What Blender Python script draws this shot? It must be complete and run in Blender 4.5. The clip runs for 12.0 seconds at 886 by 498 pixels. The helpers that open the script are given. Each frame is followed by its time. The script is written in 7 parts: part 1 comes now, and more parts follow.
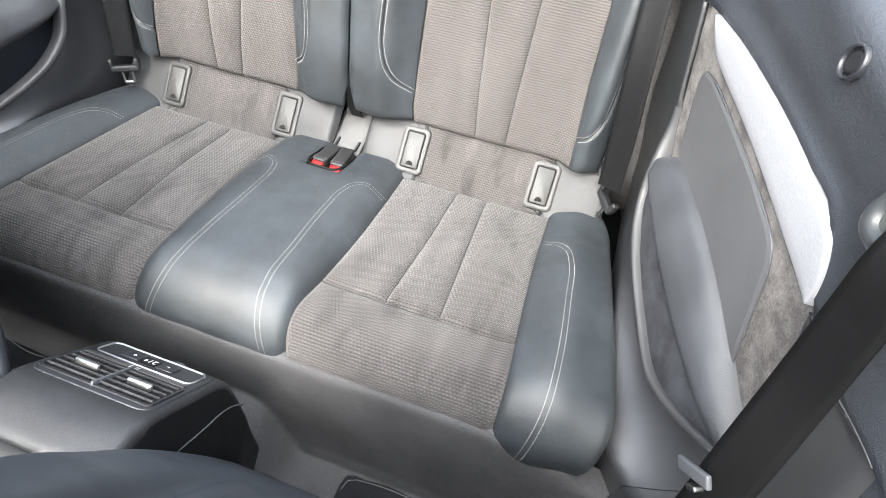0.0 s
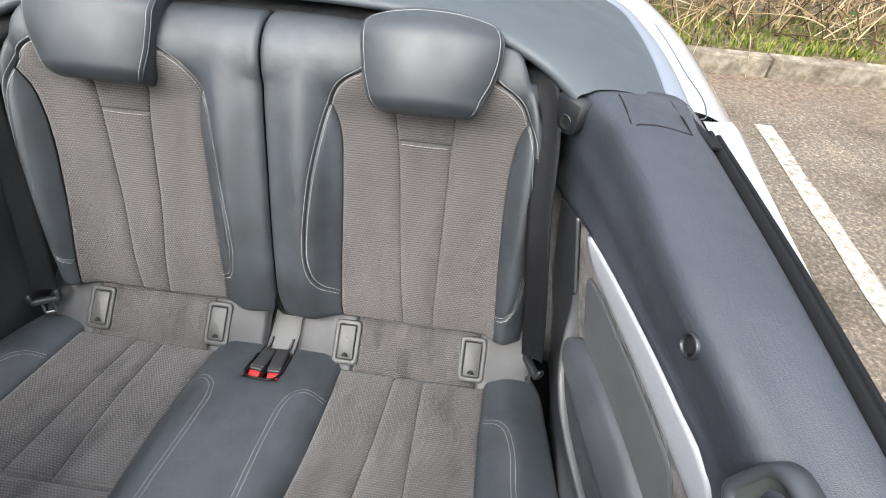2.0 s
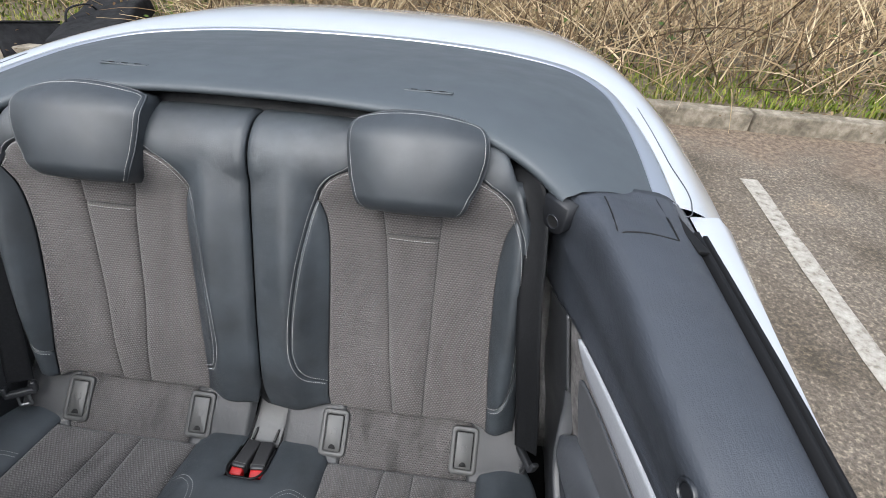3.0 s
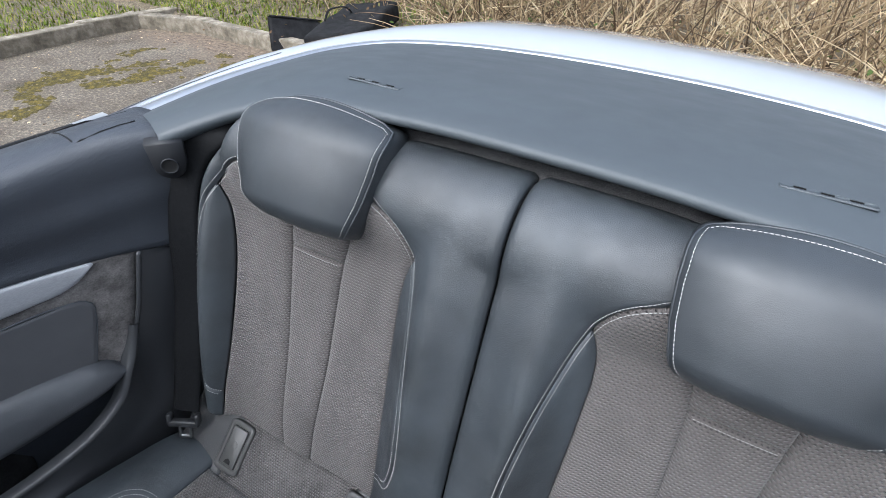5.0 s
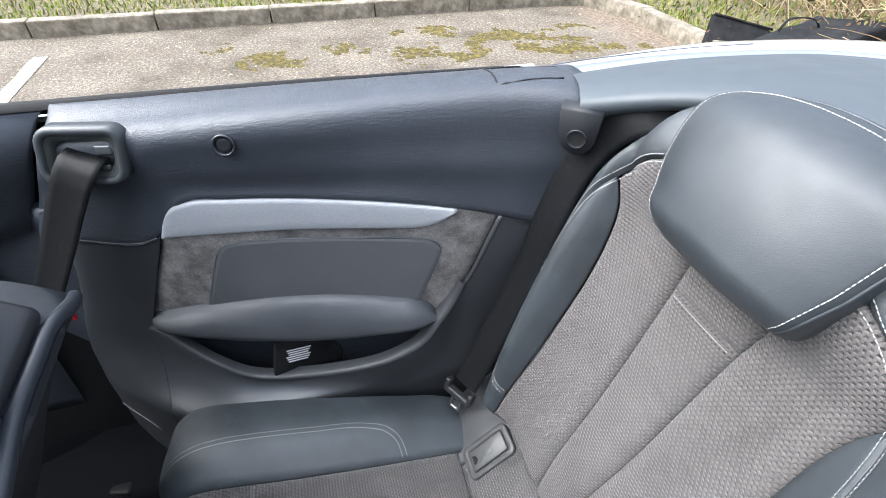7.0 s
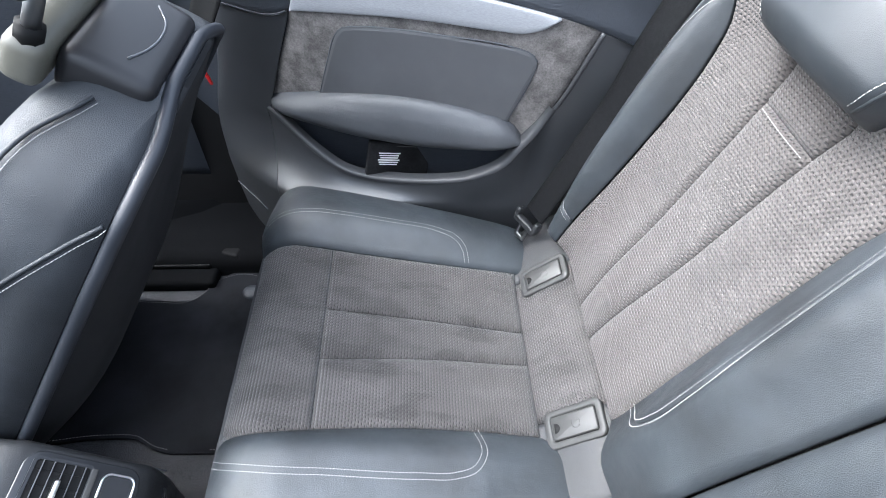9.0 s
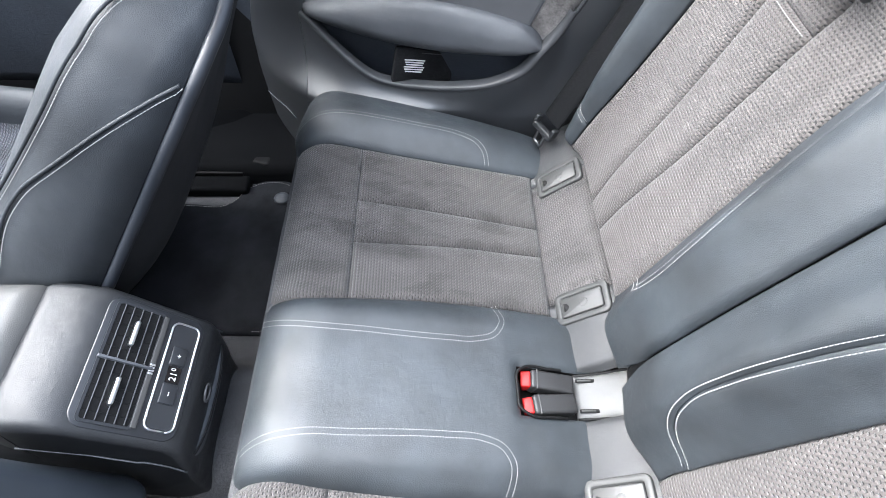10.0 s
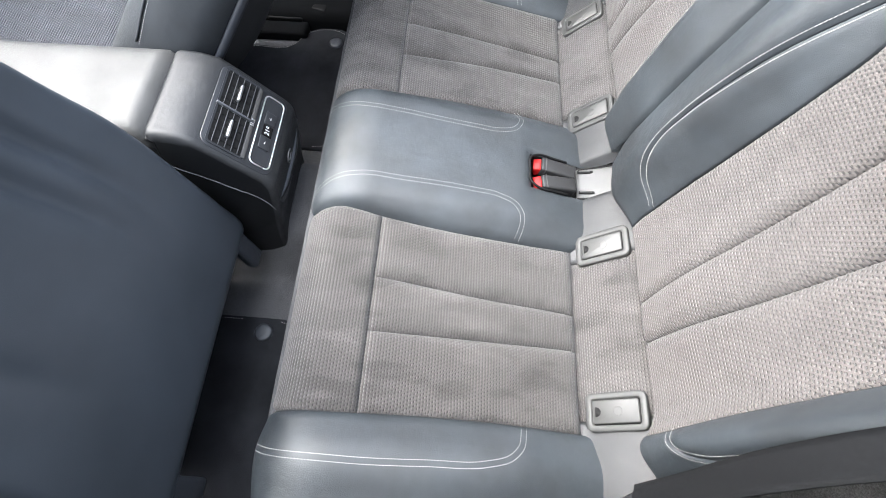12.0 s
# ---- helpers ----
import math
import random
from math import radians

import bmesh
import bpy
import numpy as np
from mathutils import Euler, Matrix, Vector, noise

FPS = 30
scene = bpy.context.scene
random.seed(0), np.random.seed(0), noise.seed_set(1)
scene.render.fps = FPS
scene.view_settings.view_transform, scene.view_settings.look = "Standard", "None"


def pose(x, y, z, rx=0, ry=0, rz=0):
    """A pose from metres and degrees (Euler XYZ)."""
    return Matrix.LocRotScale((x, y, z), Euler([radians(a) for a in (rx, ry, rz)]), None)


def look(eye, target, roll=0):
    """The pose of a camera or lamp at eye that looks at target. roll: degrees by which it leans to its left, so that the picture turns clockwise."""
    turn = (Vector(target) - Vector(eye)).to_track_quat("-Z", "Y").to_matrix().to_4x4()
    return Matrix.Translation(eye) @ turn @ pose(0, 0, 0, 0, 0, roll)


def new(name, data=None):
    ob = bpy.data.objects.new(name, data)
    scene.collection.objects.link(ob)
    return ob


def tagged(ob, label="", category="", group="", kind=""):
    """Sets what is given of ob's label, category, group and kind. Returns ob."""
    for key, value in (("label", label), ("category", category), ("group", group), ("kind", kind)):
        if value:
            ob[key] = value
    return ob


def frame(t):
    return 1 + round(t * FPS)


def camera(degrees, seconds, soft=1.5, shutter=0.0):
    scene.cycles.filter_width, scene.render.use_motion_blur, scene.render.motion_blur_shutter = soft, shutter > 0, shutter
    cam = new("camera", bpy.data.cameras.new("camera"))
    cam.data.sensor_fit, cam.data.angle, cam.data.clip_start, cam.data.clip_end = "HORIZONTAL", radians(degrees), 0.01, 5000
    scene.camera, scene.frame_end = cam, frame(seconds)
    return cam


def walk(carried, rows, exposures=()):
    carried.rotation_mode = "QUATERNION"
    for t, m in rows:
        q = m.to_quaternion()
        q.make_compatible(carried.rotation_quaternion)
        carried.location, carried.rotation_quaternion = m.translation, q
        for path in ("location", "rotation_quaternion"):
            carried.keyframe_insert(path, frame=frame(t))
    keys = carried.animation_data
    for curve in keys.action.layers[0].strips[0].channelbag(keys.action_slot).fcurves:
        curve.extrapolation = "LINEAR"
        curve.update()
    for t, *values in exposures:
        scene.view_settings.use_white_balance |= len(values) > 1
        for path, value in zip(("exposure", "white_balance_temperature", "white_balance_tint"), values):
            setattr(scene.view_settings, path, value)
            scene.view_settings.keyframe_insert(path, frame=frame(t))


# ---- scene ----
cam = camera(82.7, 12.0, soft=0.7)
PATH = [
    (0, (0.42, -0.718, 1.175), (0.119, 0.437, -0.43), 5.3),
    (0.5, (0.407, -0.708, 1.224), (0.161, 0.522, -0.334), 4.8),
    (1, (0.405, -0.686, 1.271), (0.203, 0.619, -0.231), 4.4),
    (1.5, (0.405, -0.652, 1.309), (0.243, 0.726, -0.131), 3.9),
    (2, (0.4, -0.609, 1.367), (0.265, 0.841, -0.004), 3.6),
    (2.5, (0.399, -0.581, 1.42), (0.272, 0.931, 0.117), 3.3),
    (2.7, (0.4, -0.564, 1.435), (0.277, 0.967, 0.154), 3.3),
    (4.3, (0.27, -0.339, 1.396), (-0.104, 1.213, 0.192), 3.5),
    (4.5, (0.228, -0.304, 1.379), (-0.234, 1.219, 0.169), 3.3),
    (5, (0.145, -0.245, 1.349), (-0.601, 1.149, 0.123), 2.5),
    (5.5, (0.099, -0.226, 1.322), (-0.908, 0.977, 0.082), 2.1),
    (6, (0.028, -0.189, 1.293), (-1.196, 0.766, 0.031), 1.7),
    (6.5, (-0.021, -0.185, 1.267), (-1.406, 0.5, -0.004), 1.3),
    (7, (-0.037, -0.187, 1.259), (-1.509, 0.286, -0.01), 1.4),
    (7.2, (-0.035, -0.184, 1.252), (-1.527, 0.214, -0.02), 1.4),
    (8.8, (0.098, -0.199, 1.18), (-1.228, -0.076, -0.312), 3.1),
    (9, (0.118, -0.2, 1.182), (-1.167, -0.097, -0.346), 2.9),
    (9.5, (0.178, -0.214, 1.185), (-1.019, -0.128, -0.415), 3.2),
    (10, (0.235, -0.227, 1.182), (-0.887, -0.162, -0.473), 2.9),
    (10.5, (0.292, -0.235, 1.175), (-0.755, -0.182, -0.528), 3.0),
    (11, (0.374, -0.23, 1.184), (-0.616, -0.213, -0.554), 2.0),
    (11.5, (0.46, -0.236, 1.199), (-0.47, -0.243, -0.571), 1.8),
    (12, (0.549, -0.232, 1.229), (-0.33, -0.26, -0.567), 1.8),
]
EXPOSURES = [(0.0, 2.7, 6550, 7), (0.5, 2.55, 6500, 7), (1.0, 2.2, 6500, 8), (2.0, 1.76, 6400, 8), (2.5, 1.25, 6250, 9), (3.4, 1.1, 6000, 8), (4.5, 1.1, 5800, 8), (5.5, 1.5, 5850, 8), (6.5, 2.02, 5950, 8), (7.2, 2.2, 6000, 8), (9.0, 2.65, 5950, 8), (10.5, 2.68, 6150, 8), (12.0, 2.66, 6300, 8)]
walk(cam, [(t, look(eye, target, roll)) for t, eye, target, roll in PATH], EXPOSURES)

# ---- light: overcast winter daylight ----
world = bpy.data.worlds.new("overcast_sky")
scene.world = world
world.use_nodes = True
wn, wl = world.node_tree.nodes, world.node_tree.links
wn.clear()
sky = wn.new("ShaderNodeTexSky")
sky.sky_type = "NISHITA"
sky.sun_disc = False
sky.sun_elevation = radians(48)
sky.sun_rotation = radians(200)
sky.air_density, sky.dust_density, sky.ozone_density = 1.0, 4.0, 1.0
haze = wn.new("ShaderNodeHueSaturation")
haze.inputs["Saturation"].default_value = 0.45
wbg = wn.new("ShaderNodeBackground")
wbg.inputs["Strength"].default_value = 0.112
wout = wn.new("ShaderNodeOutputWorld")
wl.new(sky.outputs[0], haze.inputs["Color"])
# an overcast sky is brighter overhead than at the horizon
sky_at = wn.new("ShaderNodeTexCoord")
sky_z = wn.new("ShaderNodeSeparateXYZ")
rise = wn.new("ShaderNodeMapRange")
rise.inputs["To Min"].default_value, rise.inputs["To Max"].default_value = 0.25, 2.0
lifted = wn.new("ShaderNodeVectorMath")
lifted.operation = "MULTIPLY"
wl.new(sky_at.outputs["Generated"], sky_z.inputs[0])
wl.new(sky_z.outputs["Z"], rise.inputs["Value"])
wl.new(haze.outputs[0], lifted.inputs[0])
wl.new(rise.outputs[0], lifted.inputs[1])
wl.new(lifted.outputs[0], wbg.inputs["Color"])
wl.new(wbg.outputs[0], wout.inputs["Surface"])
sun = new("sun", bpy.data.lights.new("sun", "SUN"))
sun.data.energy, sun.data.angle, sun.data.color = 1.25, radians(80), (1.0, 0.97, 0.93)
sun.matrix_world = look((0.6, -2.4, 6.0), (0.0, 0.3, 0.6))

XM = -0.010          # the car's middle line
GZ = -0.04           # the ground


# ---- materials ----
def material(name, colour, rough=0.5, metal=0.0, spec=0.5, coat=0.0):
    m = bpy.data.materials.new(name)
    m.use_nodes = True
    b = m.node_tree.nodes["Principled BSDF"]
    b.inputs["Base Color"].default_value = (*colour, 1)
    b.inputs["Roughness"].default_value = rough
    b.inputs["Metallic"].default_value = metal
    b.inputs["Specular IOR Level"].default_value = spec
    b.inputs["Coat Weight"].default_value = coat
    return m


def node(m, kind, **values):
    n = m.node_tree.nodes.new(kind)
    for k, v in values.items():
        n.inputs[k.replace("_", " ")].default_value = v
    return n


def link(m, a, b):
    m.node_tree.links.new(a, b)


def shader(m):
    return m.node_tree.nodes["Principled BSDF"]


def coords(m, uv=False):
    t = m.node_tree.nodes.new("ShaderNodeTexCoord")
    return t.outputs["UV" if uv else "Object"]


def ramp(m, fac, stops):
    r = m.node_tree.nodes.new("ShaderNodeValToRGB")
    e = r.color_ramp.elements
    while len(e) < len(stops):
        e.new(0.5)
    for el, (p, c) in zip(e, stops):
        el.position, el.color = p, (*c, 1)
    link(m, fac, r.inputs[0])
    return r.outputs[0]


def mix(m, fac, a, b, blend="MIX"):
    n = m.node_tree.nodes.new("ShaderNodeMix")
    n.data_type, n.blend_type = "RGBA", blend
    for slot, v in ((0, fac), (6, a), (7, b)):
        if hasattr(v, "is_linked"):
            link(m, v, n.inputs[slot])
        else:
            n.inputs[slot].default_value = v if slot == 0 else (*v, 1)
    return n.outputs[2]


def noise_of(m, at, scale, detail=4.0, rough=0.55):
    n = node(m, "ShaderNodeTexNoise", Scale=scale, Detail=detail, Roughness=rough)
    link(m, at, n.inputs["Vector"])
    return n.outputs["Fac"]


def bump(m, height, strength, distance, before=None):
    n = node(m, "ShaderNodeBump", Strength=strength, Distance=distance)
    link(m, height, n.inputs["Height"])
    if before is not None:
        link(m, before, n.inputs["Normal"])
    link(m, n.outputs[0], shader(m).inputs["Normal"])
    return n.outputs[0]


def vary(m, colour, at, scale, amount, rough=None, rough_amount=0.08):
    """Soft uneven colour and gloss."""
    f = noise_of(m, at, scale, 5.0)
    lo = tuple(c * (1 - amount) for c in colour)
    hi = tuple(min(1, c * (1 + amount)) for c in colour)
    link(m, ramp(m, f, [(0.32, lo), (0.68, hi)]), shader(m).inputs["Base Color"])
    if rough is not None:
        r = node(m, "ShaderNodeMapRange", From_Min=0.3, From_Max=0.7, To_Min=rough - rough_amount, To_Max=rough + rough_amount)
        link(m, noise_of(m, at, scale * 2.3), r.inputs[0])
        link(m, r.outputs[0], shader(m).inputs["Roughness"])
    return f


def leather(name, colour, rough, grain=560.0, depth=0.00030, amount=0.22, spec=0.75, relief=1.0, ripple=0.0):
    """Grained hide: pebbled cells, creases, and wear that dulls and lightens it in patches; ripple: long wrinkles drawn out along the car."""
    m = material(name, colour, rough, spec=spec)
    at = coords(m)
    vary(m, colour, at, 9.0, amount, rough, 0.10)
    v = node(m, "ShaderNodeTexVoronoi", Scale=grain)
    v.feature = "DISTANCE_TO_EDGE"
    warp = node(m, "ShaderNodeTexNoise", Scale=90.0, Detail=2.0)
    link(m, at, warp.inputs["Vector"])
    push = m.node_tree.nodes.new("ShaderNodeVectorMath")
    push.operation = "MULTIPLY_ADD"
    link(m, warp.outputs["Color"], push.inputs[0])
    push.inputs[1].default_value = (0.004, 0.004, 0.004)
    link(m, at, push.inputs[2])
    link(m, push.outputs[0], v.inputs["Vector"])
    e = node(m, "ShaderNodeMapRange", From_Min=0.0, From_Max=0.22)
    link(m, v.outputs["Distance"], e.inputs[0])
    b1 = bump(m, e.outputs[0], 0.5, depth)
    b2 = bump(m, noise_of(m, at, 140.0, 3.0), 0.2, 0.0006 * relief, b1)
    b3 = bump(m, noise_of(m, at, 26.0, 5.0), 0.32, 0.005 * relief, b2)
    if ripple:
        drawn = node(m, "ShaderNodeMapping", Scale=(1.0, 0.22, 1.0))
        link(m, at, drawn.inputs[0])
        bump(m, noise_of(m, drawn.outputs[0], 330.0, 2.0), 0.6, ripple, b3)
    return m


def weave(name, colour, wear=1.0):
    """Embossed seat cloth: staggered rows of small raised scales with shade painted under each, worn and brushed."""
    m = material(name, colour, 0.85, spec=0.25)
    uv = coords(m, True)
    sep = m.node_tree.nodes.new("ShaderNodeSeparateXYZ")
    link(m, uv, sep.inputs[0])

    def calc(op, a, k):
        n = m.node_tree.nodes.new("ShaderNodeMath")
        n.operation = op
        link(m, a, n.inputs[0])
        if hasattr(k, "is_linked"):
            link(m, k, n.inputs[1])
        elif k is not None:
            n.inputs[1].default_value = k
        return n.outputs[0]
    # rows of scales, each row shifted against the last
    v = calc("MULTIPLY", sep.outputs[1], 1 / 0.0047)
    row = calc("FLOOR", v, None)
    f = calc("SUBTRACT", v, row)
    u = calc("ADD", calc("MULTIPLY", sep.outputs[0], 1 / 0.0058), calc("MULTIPLY", row, -0.40))
    crest = calc("COSINE", calc("MULTIPLY", u, 2 * math.pi), None)
    arch = calc("SUBTRACT", f, calc("MULTIPLY", crest, 0.07))

    def stroke(centre, width):
        d = calc("MULTIPLY", calc("SUBTRACT", arch, centre), 1 / width)
        return calc("EXPONENT", calc("MULTIPLY", calc("MULTIPLY", d, d), -1.0), None)
    run = node(m, "ShaderNodeMapRange", From_Min=-0.40, From_Max=0.45)
    run.interpolation_type = "SMOOTHSTEP"
    link(m, crest, run.inputs[0])
    scale_shade = calc("MULTIPLY", stroke(0.68, 0.18), run.outputs[0])
    scale_light = calc("MULTIPLY", stroke(0.32, 0.20), run.outputs[0])
    at = coords(m)
    stretch = node(m, "ShaderNodeMapping", Scale=(2.8, 0.9, 0.9), Rotation=(0.0, 0.0, 0.25))
    link(m, at, stretch.inputs[0])
    nap = noise_of(m, stretch.outputs[0], 8.0, 2.5, 0.5)
    smear = noise_of(m, stretch.outputs[0], 13.0, 1.5, 0.5)
    fine = noise_of(m, at, 420.0, 3.0)
    lo = tuple(c * (1 - 0.28 * wear) for c in colour)
    hi = tuple(c * (1 + 0.18 * wear) for c in colour)
    base = ramp(m, nap, [(0.36, lo), (0.43, colour), (0.58, colour), (0.64, hi)])
    base = mix(m, 1.0, base, ramp(m, smear, [(0.33, (1 - 0.22 * wear,) * 3), (0.40, (1, 1, 1)), (0.60, (1, 1, 1)), (0.68, (1 + 0.15 * wear,) * 3)]), "MULTIPLY")
    # shade below each scale and light along its crest are put into the colour
    tone = mix(m, scale_shade, base, mix(m, 1.0, base, (0.10, 0.10, 0.105), "MULTIPLY"))
    tone = mix(m, scale_light, tone, mix(m, 1.0, base, (1.38, 1.38, 1.38), "MULTIPLY"))
    tone = mix(m, 0.35, tone, mix(m, 1.0, tone, ramp(m, fine, [(0.35, (0.7, 0.7, 0.7)), (0.65, (1.3, 1.3, 1.3))]), "MULTIPLY"))
    link(m, tone, shader(m).inputs["Base Color"])
    shader(m).inputs["Sheen Weight"].default_value = 0.2
    shader(m).inputs["Sheen Roughness"].default_value = 0.5
    b1 = bump(m, calc("SUBTRACT", scale_light, scale_shade), 0.85, 0.0015)
    b2 = bump(m, fine, 0.3, 0.0006, b1)
    bump(m, nap, 0.3, 0.004, b2)
    return m


def rough_cloth(name, colour, scale, amount=0.4, big=14.0, patch=0.34):
    m = material(name, colour, 0.95, spec=0.15)
    at = coords(m)
    f = noise_of(m, at, scale, 3.0, 0.7)
    g = noise_of(m, at, big, 5.0, 0.6)
    a = ramp(m, f, [(0.3, tuple(c * (1 - amount) for c in colour)), (0.7, tuple(c * (1 + amount) for c in colour))])
    b = ramp(m, g, [(0.36, (1 - patch,) * 3), (0.64, (1 + patch,) * 3)])
    link(m, mix(m, 1.0, a, b, "MULTIPLY"), shader(m).inputs["Base Color"])
    bump(m, f, 0.5, 0.0015)
    return m


def plastic(name, colour, rough, grain=700.0, depth=0.0003, amount=0.14):
    m = material(name, colour, rough)
    at = coords(m)
    vary(m, colour, at, 6.0, amount, rough, 0.05)
    bump(m, noise_of(m, at, grain, 2.0), 0.3, depth)
    return m


LEATHER = leather("dark_leather", (0.0258, 0.0315, 0.0370), 0.535, depth=0.00026, amount=0.36, spec=0.85)
SEAT_LEATHER = leather("front_seat_leather", (0.027, 0.031, 0.036), 0.56, spec=0.5)
HEAD_LEATHER = leather("headrest_leather", (0.0275, 0.0325, 0.0375), 0.50, 650.0, 0.00010, relief=0.35)
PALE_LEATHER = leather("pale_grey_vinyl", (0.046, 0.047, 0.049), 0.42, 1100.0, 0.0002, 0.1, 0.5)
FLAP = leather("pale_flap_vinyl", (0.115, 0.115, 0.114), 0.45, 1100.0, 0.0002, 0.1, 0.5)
# lid leather: part of the sky's reflection is put into its lighter base colour
LIT_LID_LEATHER = leather("sky_lit_lid_leather", (0.068, 0.068, 0.067), 0.42, spec=0.4)
CLOTH = weave("embossed_cloth", (0.088, 0.0798, 0.0764), 0.4)
CUSHION_CLOTH = weave("cushion_cloth", (0.078, 0.0720, 0.0698))
FRONT_CLOTH = weave("front_seat_cloth", (0.034, 0.037, 0.046))
SUEDE = rough_cloth("grey_suede", (0.190, 0.178, 0.170), 300.0, 0.25, 30.0)
CARPET = rough_cloth("charcoal_carpet", (0.082, 0.082, 0.086), 520.0, 0.6, 9.0, 0.14)
MAT_CLOTH = rough_cloth("black_mat", (0.017, 0.018, 0.021), 600.0, 0.4, 9.0)
FELT = rough_cloth("dark_felt", (0.105, 0.104, 0.104), 500.0, 0.5)
TRIM = leather("grained_trim", (0.0355, 0.0405, 0.0500), 0.47, 420.0, 0.00025, 0.12, 0.58, 0.4, 0.0012)
DECK = plastic("deck_vinyl", (0.054, 0.064, 0.072), 0.55, 1100.0, 0.0002, 0.05)
HOUSING = leather("console_skin", (0.021, 0.0225, 0.025), 0.46, 700.0, 0.0002, spec=0.55)
BLACK_SIDE = plastic("black_console_side", (0.0065, 0.007, 0.008), 0.45)
EDGE_STRIP = plastic("satin_edge_strip", (0.017, 0.020, 0.026), 0.42)
BRACKET_BLACK = plastic("bracket_black", (0.0085, 0.0095, 0.012), 0.58)
LIP_GREY = plastic("satin_lip_grey", (0.060, 0.062, 0.066), 0.40, 900.0, 0.0001)
# back shell of the reclined seat: its deep shade is put into the colour
SHADED_SHELL = plastic("shaded_seat_shell", (0.0055, 0.0062, 0.0080), 0.75)
SHELL = plastic("seat_back_shell", (0.054, 0.064, 0.078), 0.42)
MATT_BLACK = material("matt_black_plastic", (0.0045, 0.0048, 0.0055), 0.9, spec=0.12)
GAP = material("black_gap", (0.002, 0.002, 0.0022), 0.8)
RUBBER = plastic("black_rubber", (0.0055, 0.0056, 0.006), 0.58)
shader(RUBBER).inputs["Specular IOR Level"].default_value = 0.22
GREY_PLASTIC = plastic("pale_grey_plastic", (0.057, 0.057, 0.056), 0.48, 900.0, 0.0002)
PANEL_GREY = plastic("satin_grey_panel", (0.080, 0.086, 0.096), 0.38, 900.0, 0.0001)
THREAD = material("white_thread", (0.37, 0.37, 0.36), 0.8)
CHROME = material("chrome", (0.88, 0.89, 0.91), 0.28, 1.0)
STEEL = material("satin_steel", (0.20, 0.205, 0.21), 0.42, 1.0)
ARM_LEATHER = leather("armrest_leather", (0.046, 0.050, 0.057), 0.47, depth=0.0003, spec=0.9)
RED = material("red_plastic", (0.36, 0.006, 0.006), 0.5)
WHITE_PRINT = material("white_print", (0.78, 0.78, 0.78), 0.6)
DISPLAY = material("black_display", (0.006, 0.006, 0.007), 0.15)
PAINT = material("pearl_white_paint", (0.40, 0.42, 0.445), 0.28, 0.0, 0.5, 1.0)
vary(PAINT, (0.40, 0.42, 0.445), coords(PAINT), 3.0, 0.03)
shader(PAINT).inputs["Coat Roughness"].default_value = 0.06
BRIGHT = material("bright_aluminium_moulding", (0.70, 0.705, 0.72), 0.34, 1.0)


def brushed():
    m = material("brushed_aluminium", (0.80, 0.81, 0.83), 0.42, 0.0)
    at = coords(m)
    mp = node(m, "ShaderNodeMapping", Scale=(900.0, 12.0, 900.0))
    link(m, at, mp.inputs[0])
    f = noise_of(m, mp.outputs[0], 1.0, 3.0)
    link(m, ramp(m, f, [(0.3, (0.31, 0.32, 0.34)), (0.7, (0.39, 0.40, 0.42))]), shader(m).inputs["Base Color"])
    return m


def webbing(name, tone):
    m = material(name, (tone,) * 3, 0.5, spec=0.24)
    uv = coords(m, True)
    w = node(m, "ShaderNodeTexWave", Scale=900.0, Distortion=0.4)
    link(m, uv, w.inputs["Vector"])
    bump(m, w.outputs["Fac"], 0.3, 0.0004)
    f = noise_of(m, coords(m), 160.0, 4.0, 0.7)
    link(m, ramp(m, f, [(0.45, (0.6 * tone, 0.63 * tone, 0.70 * tone)), (0.70, (tone, 1.05 * tone, 1.16 * tone)), (0.84, (0.03 + tone,) * 3)]), shader(m).inputs["Base Color"])
    return m


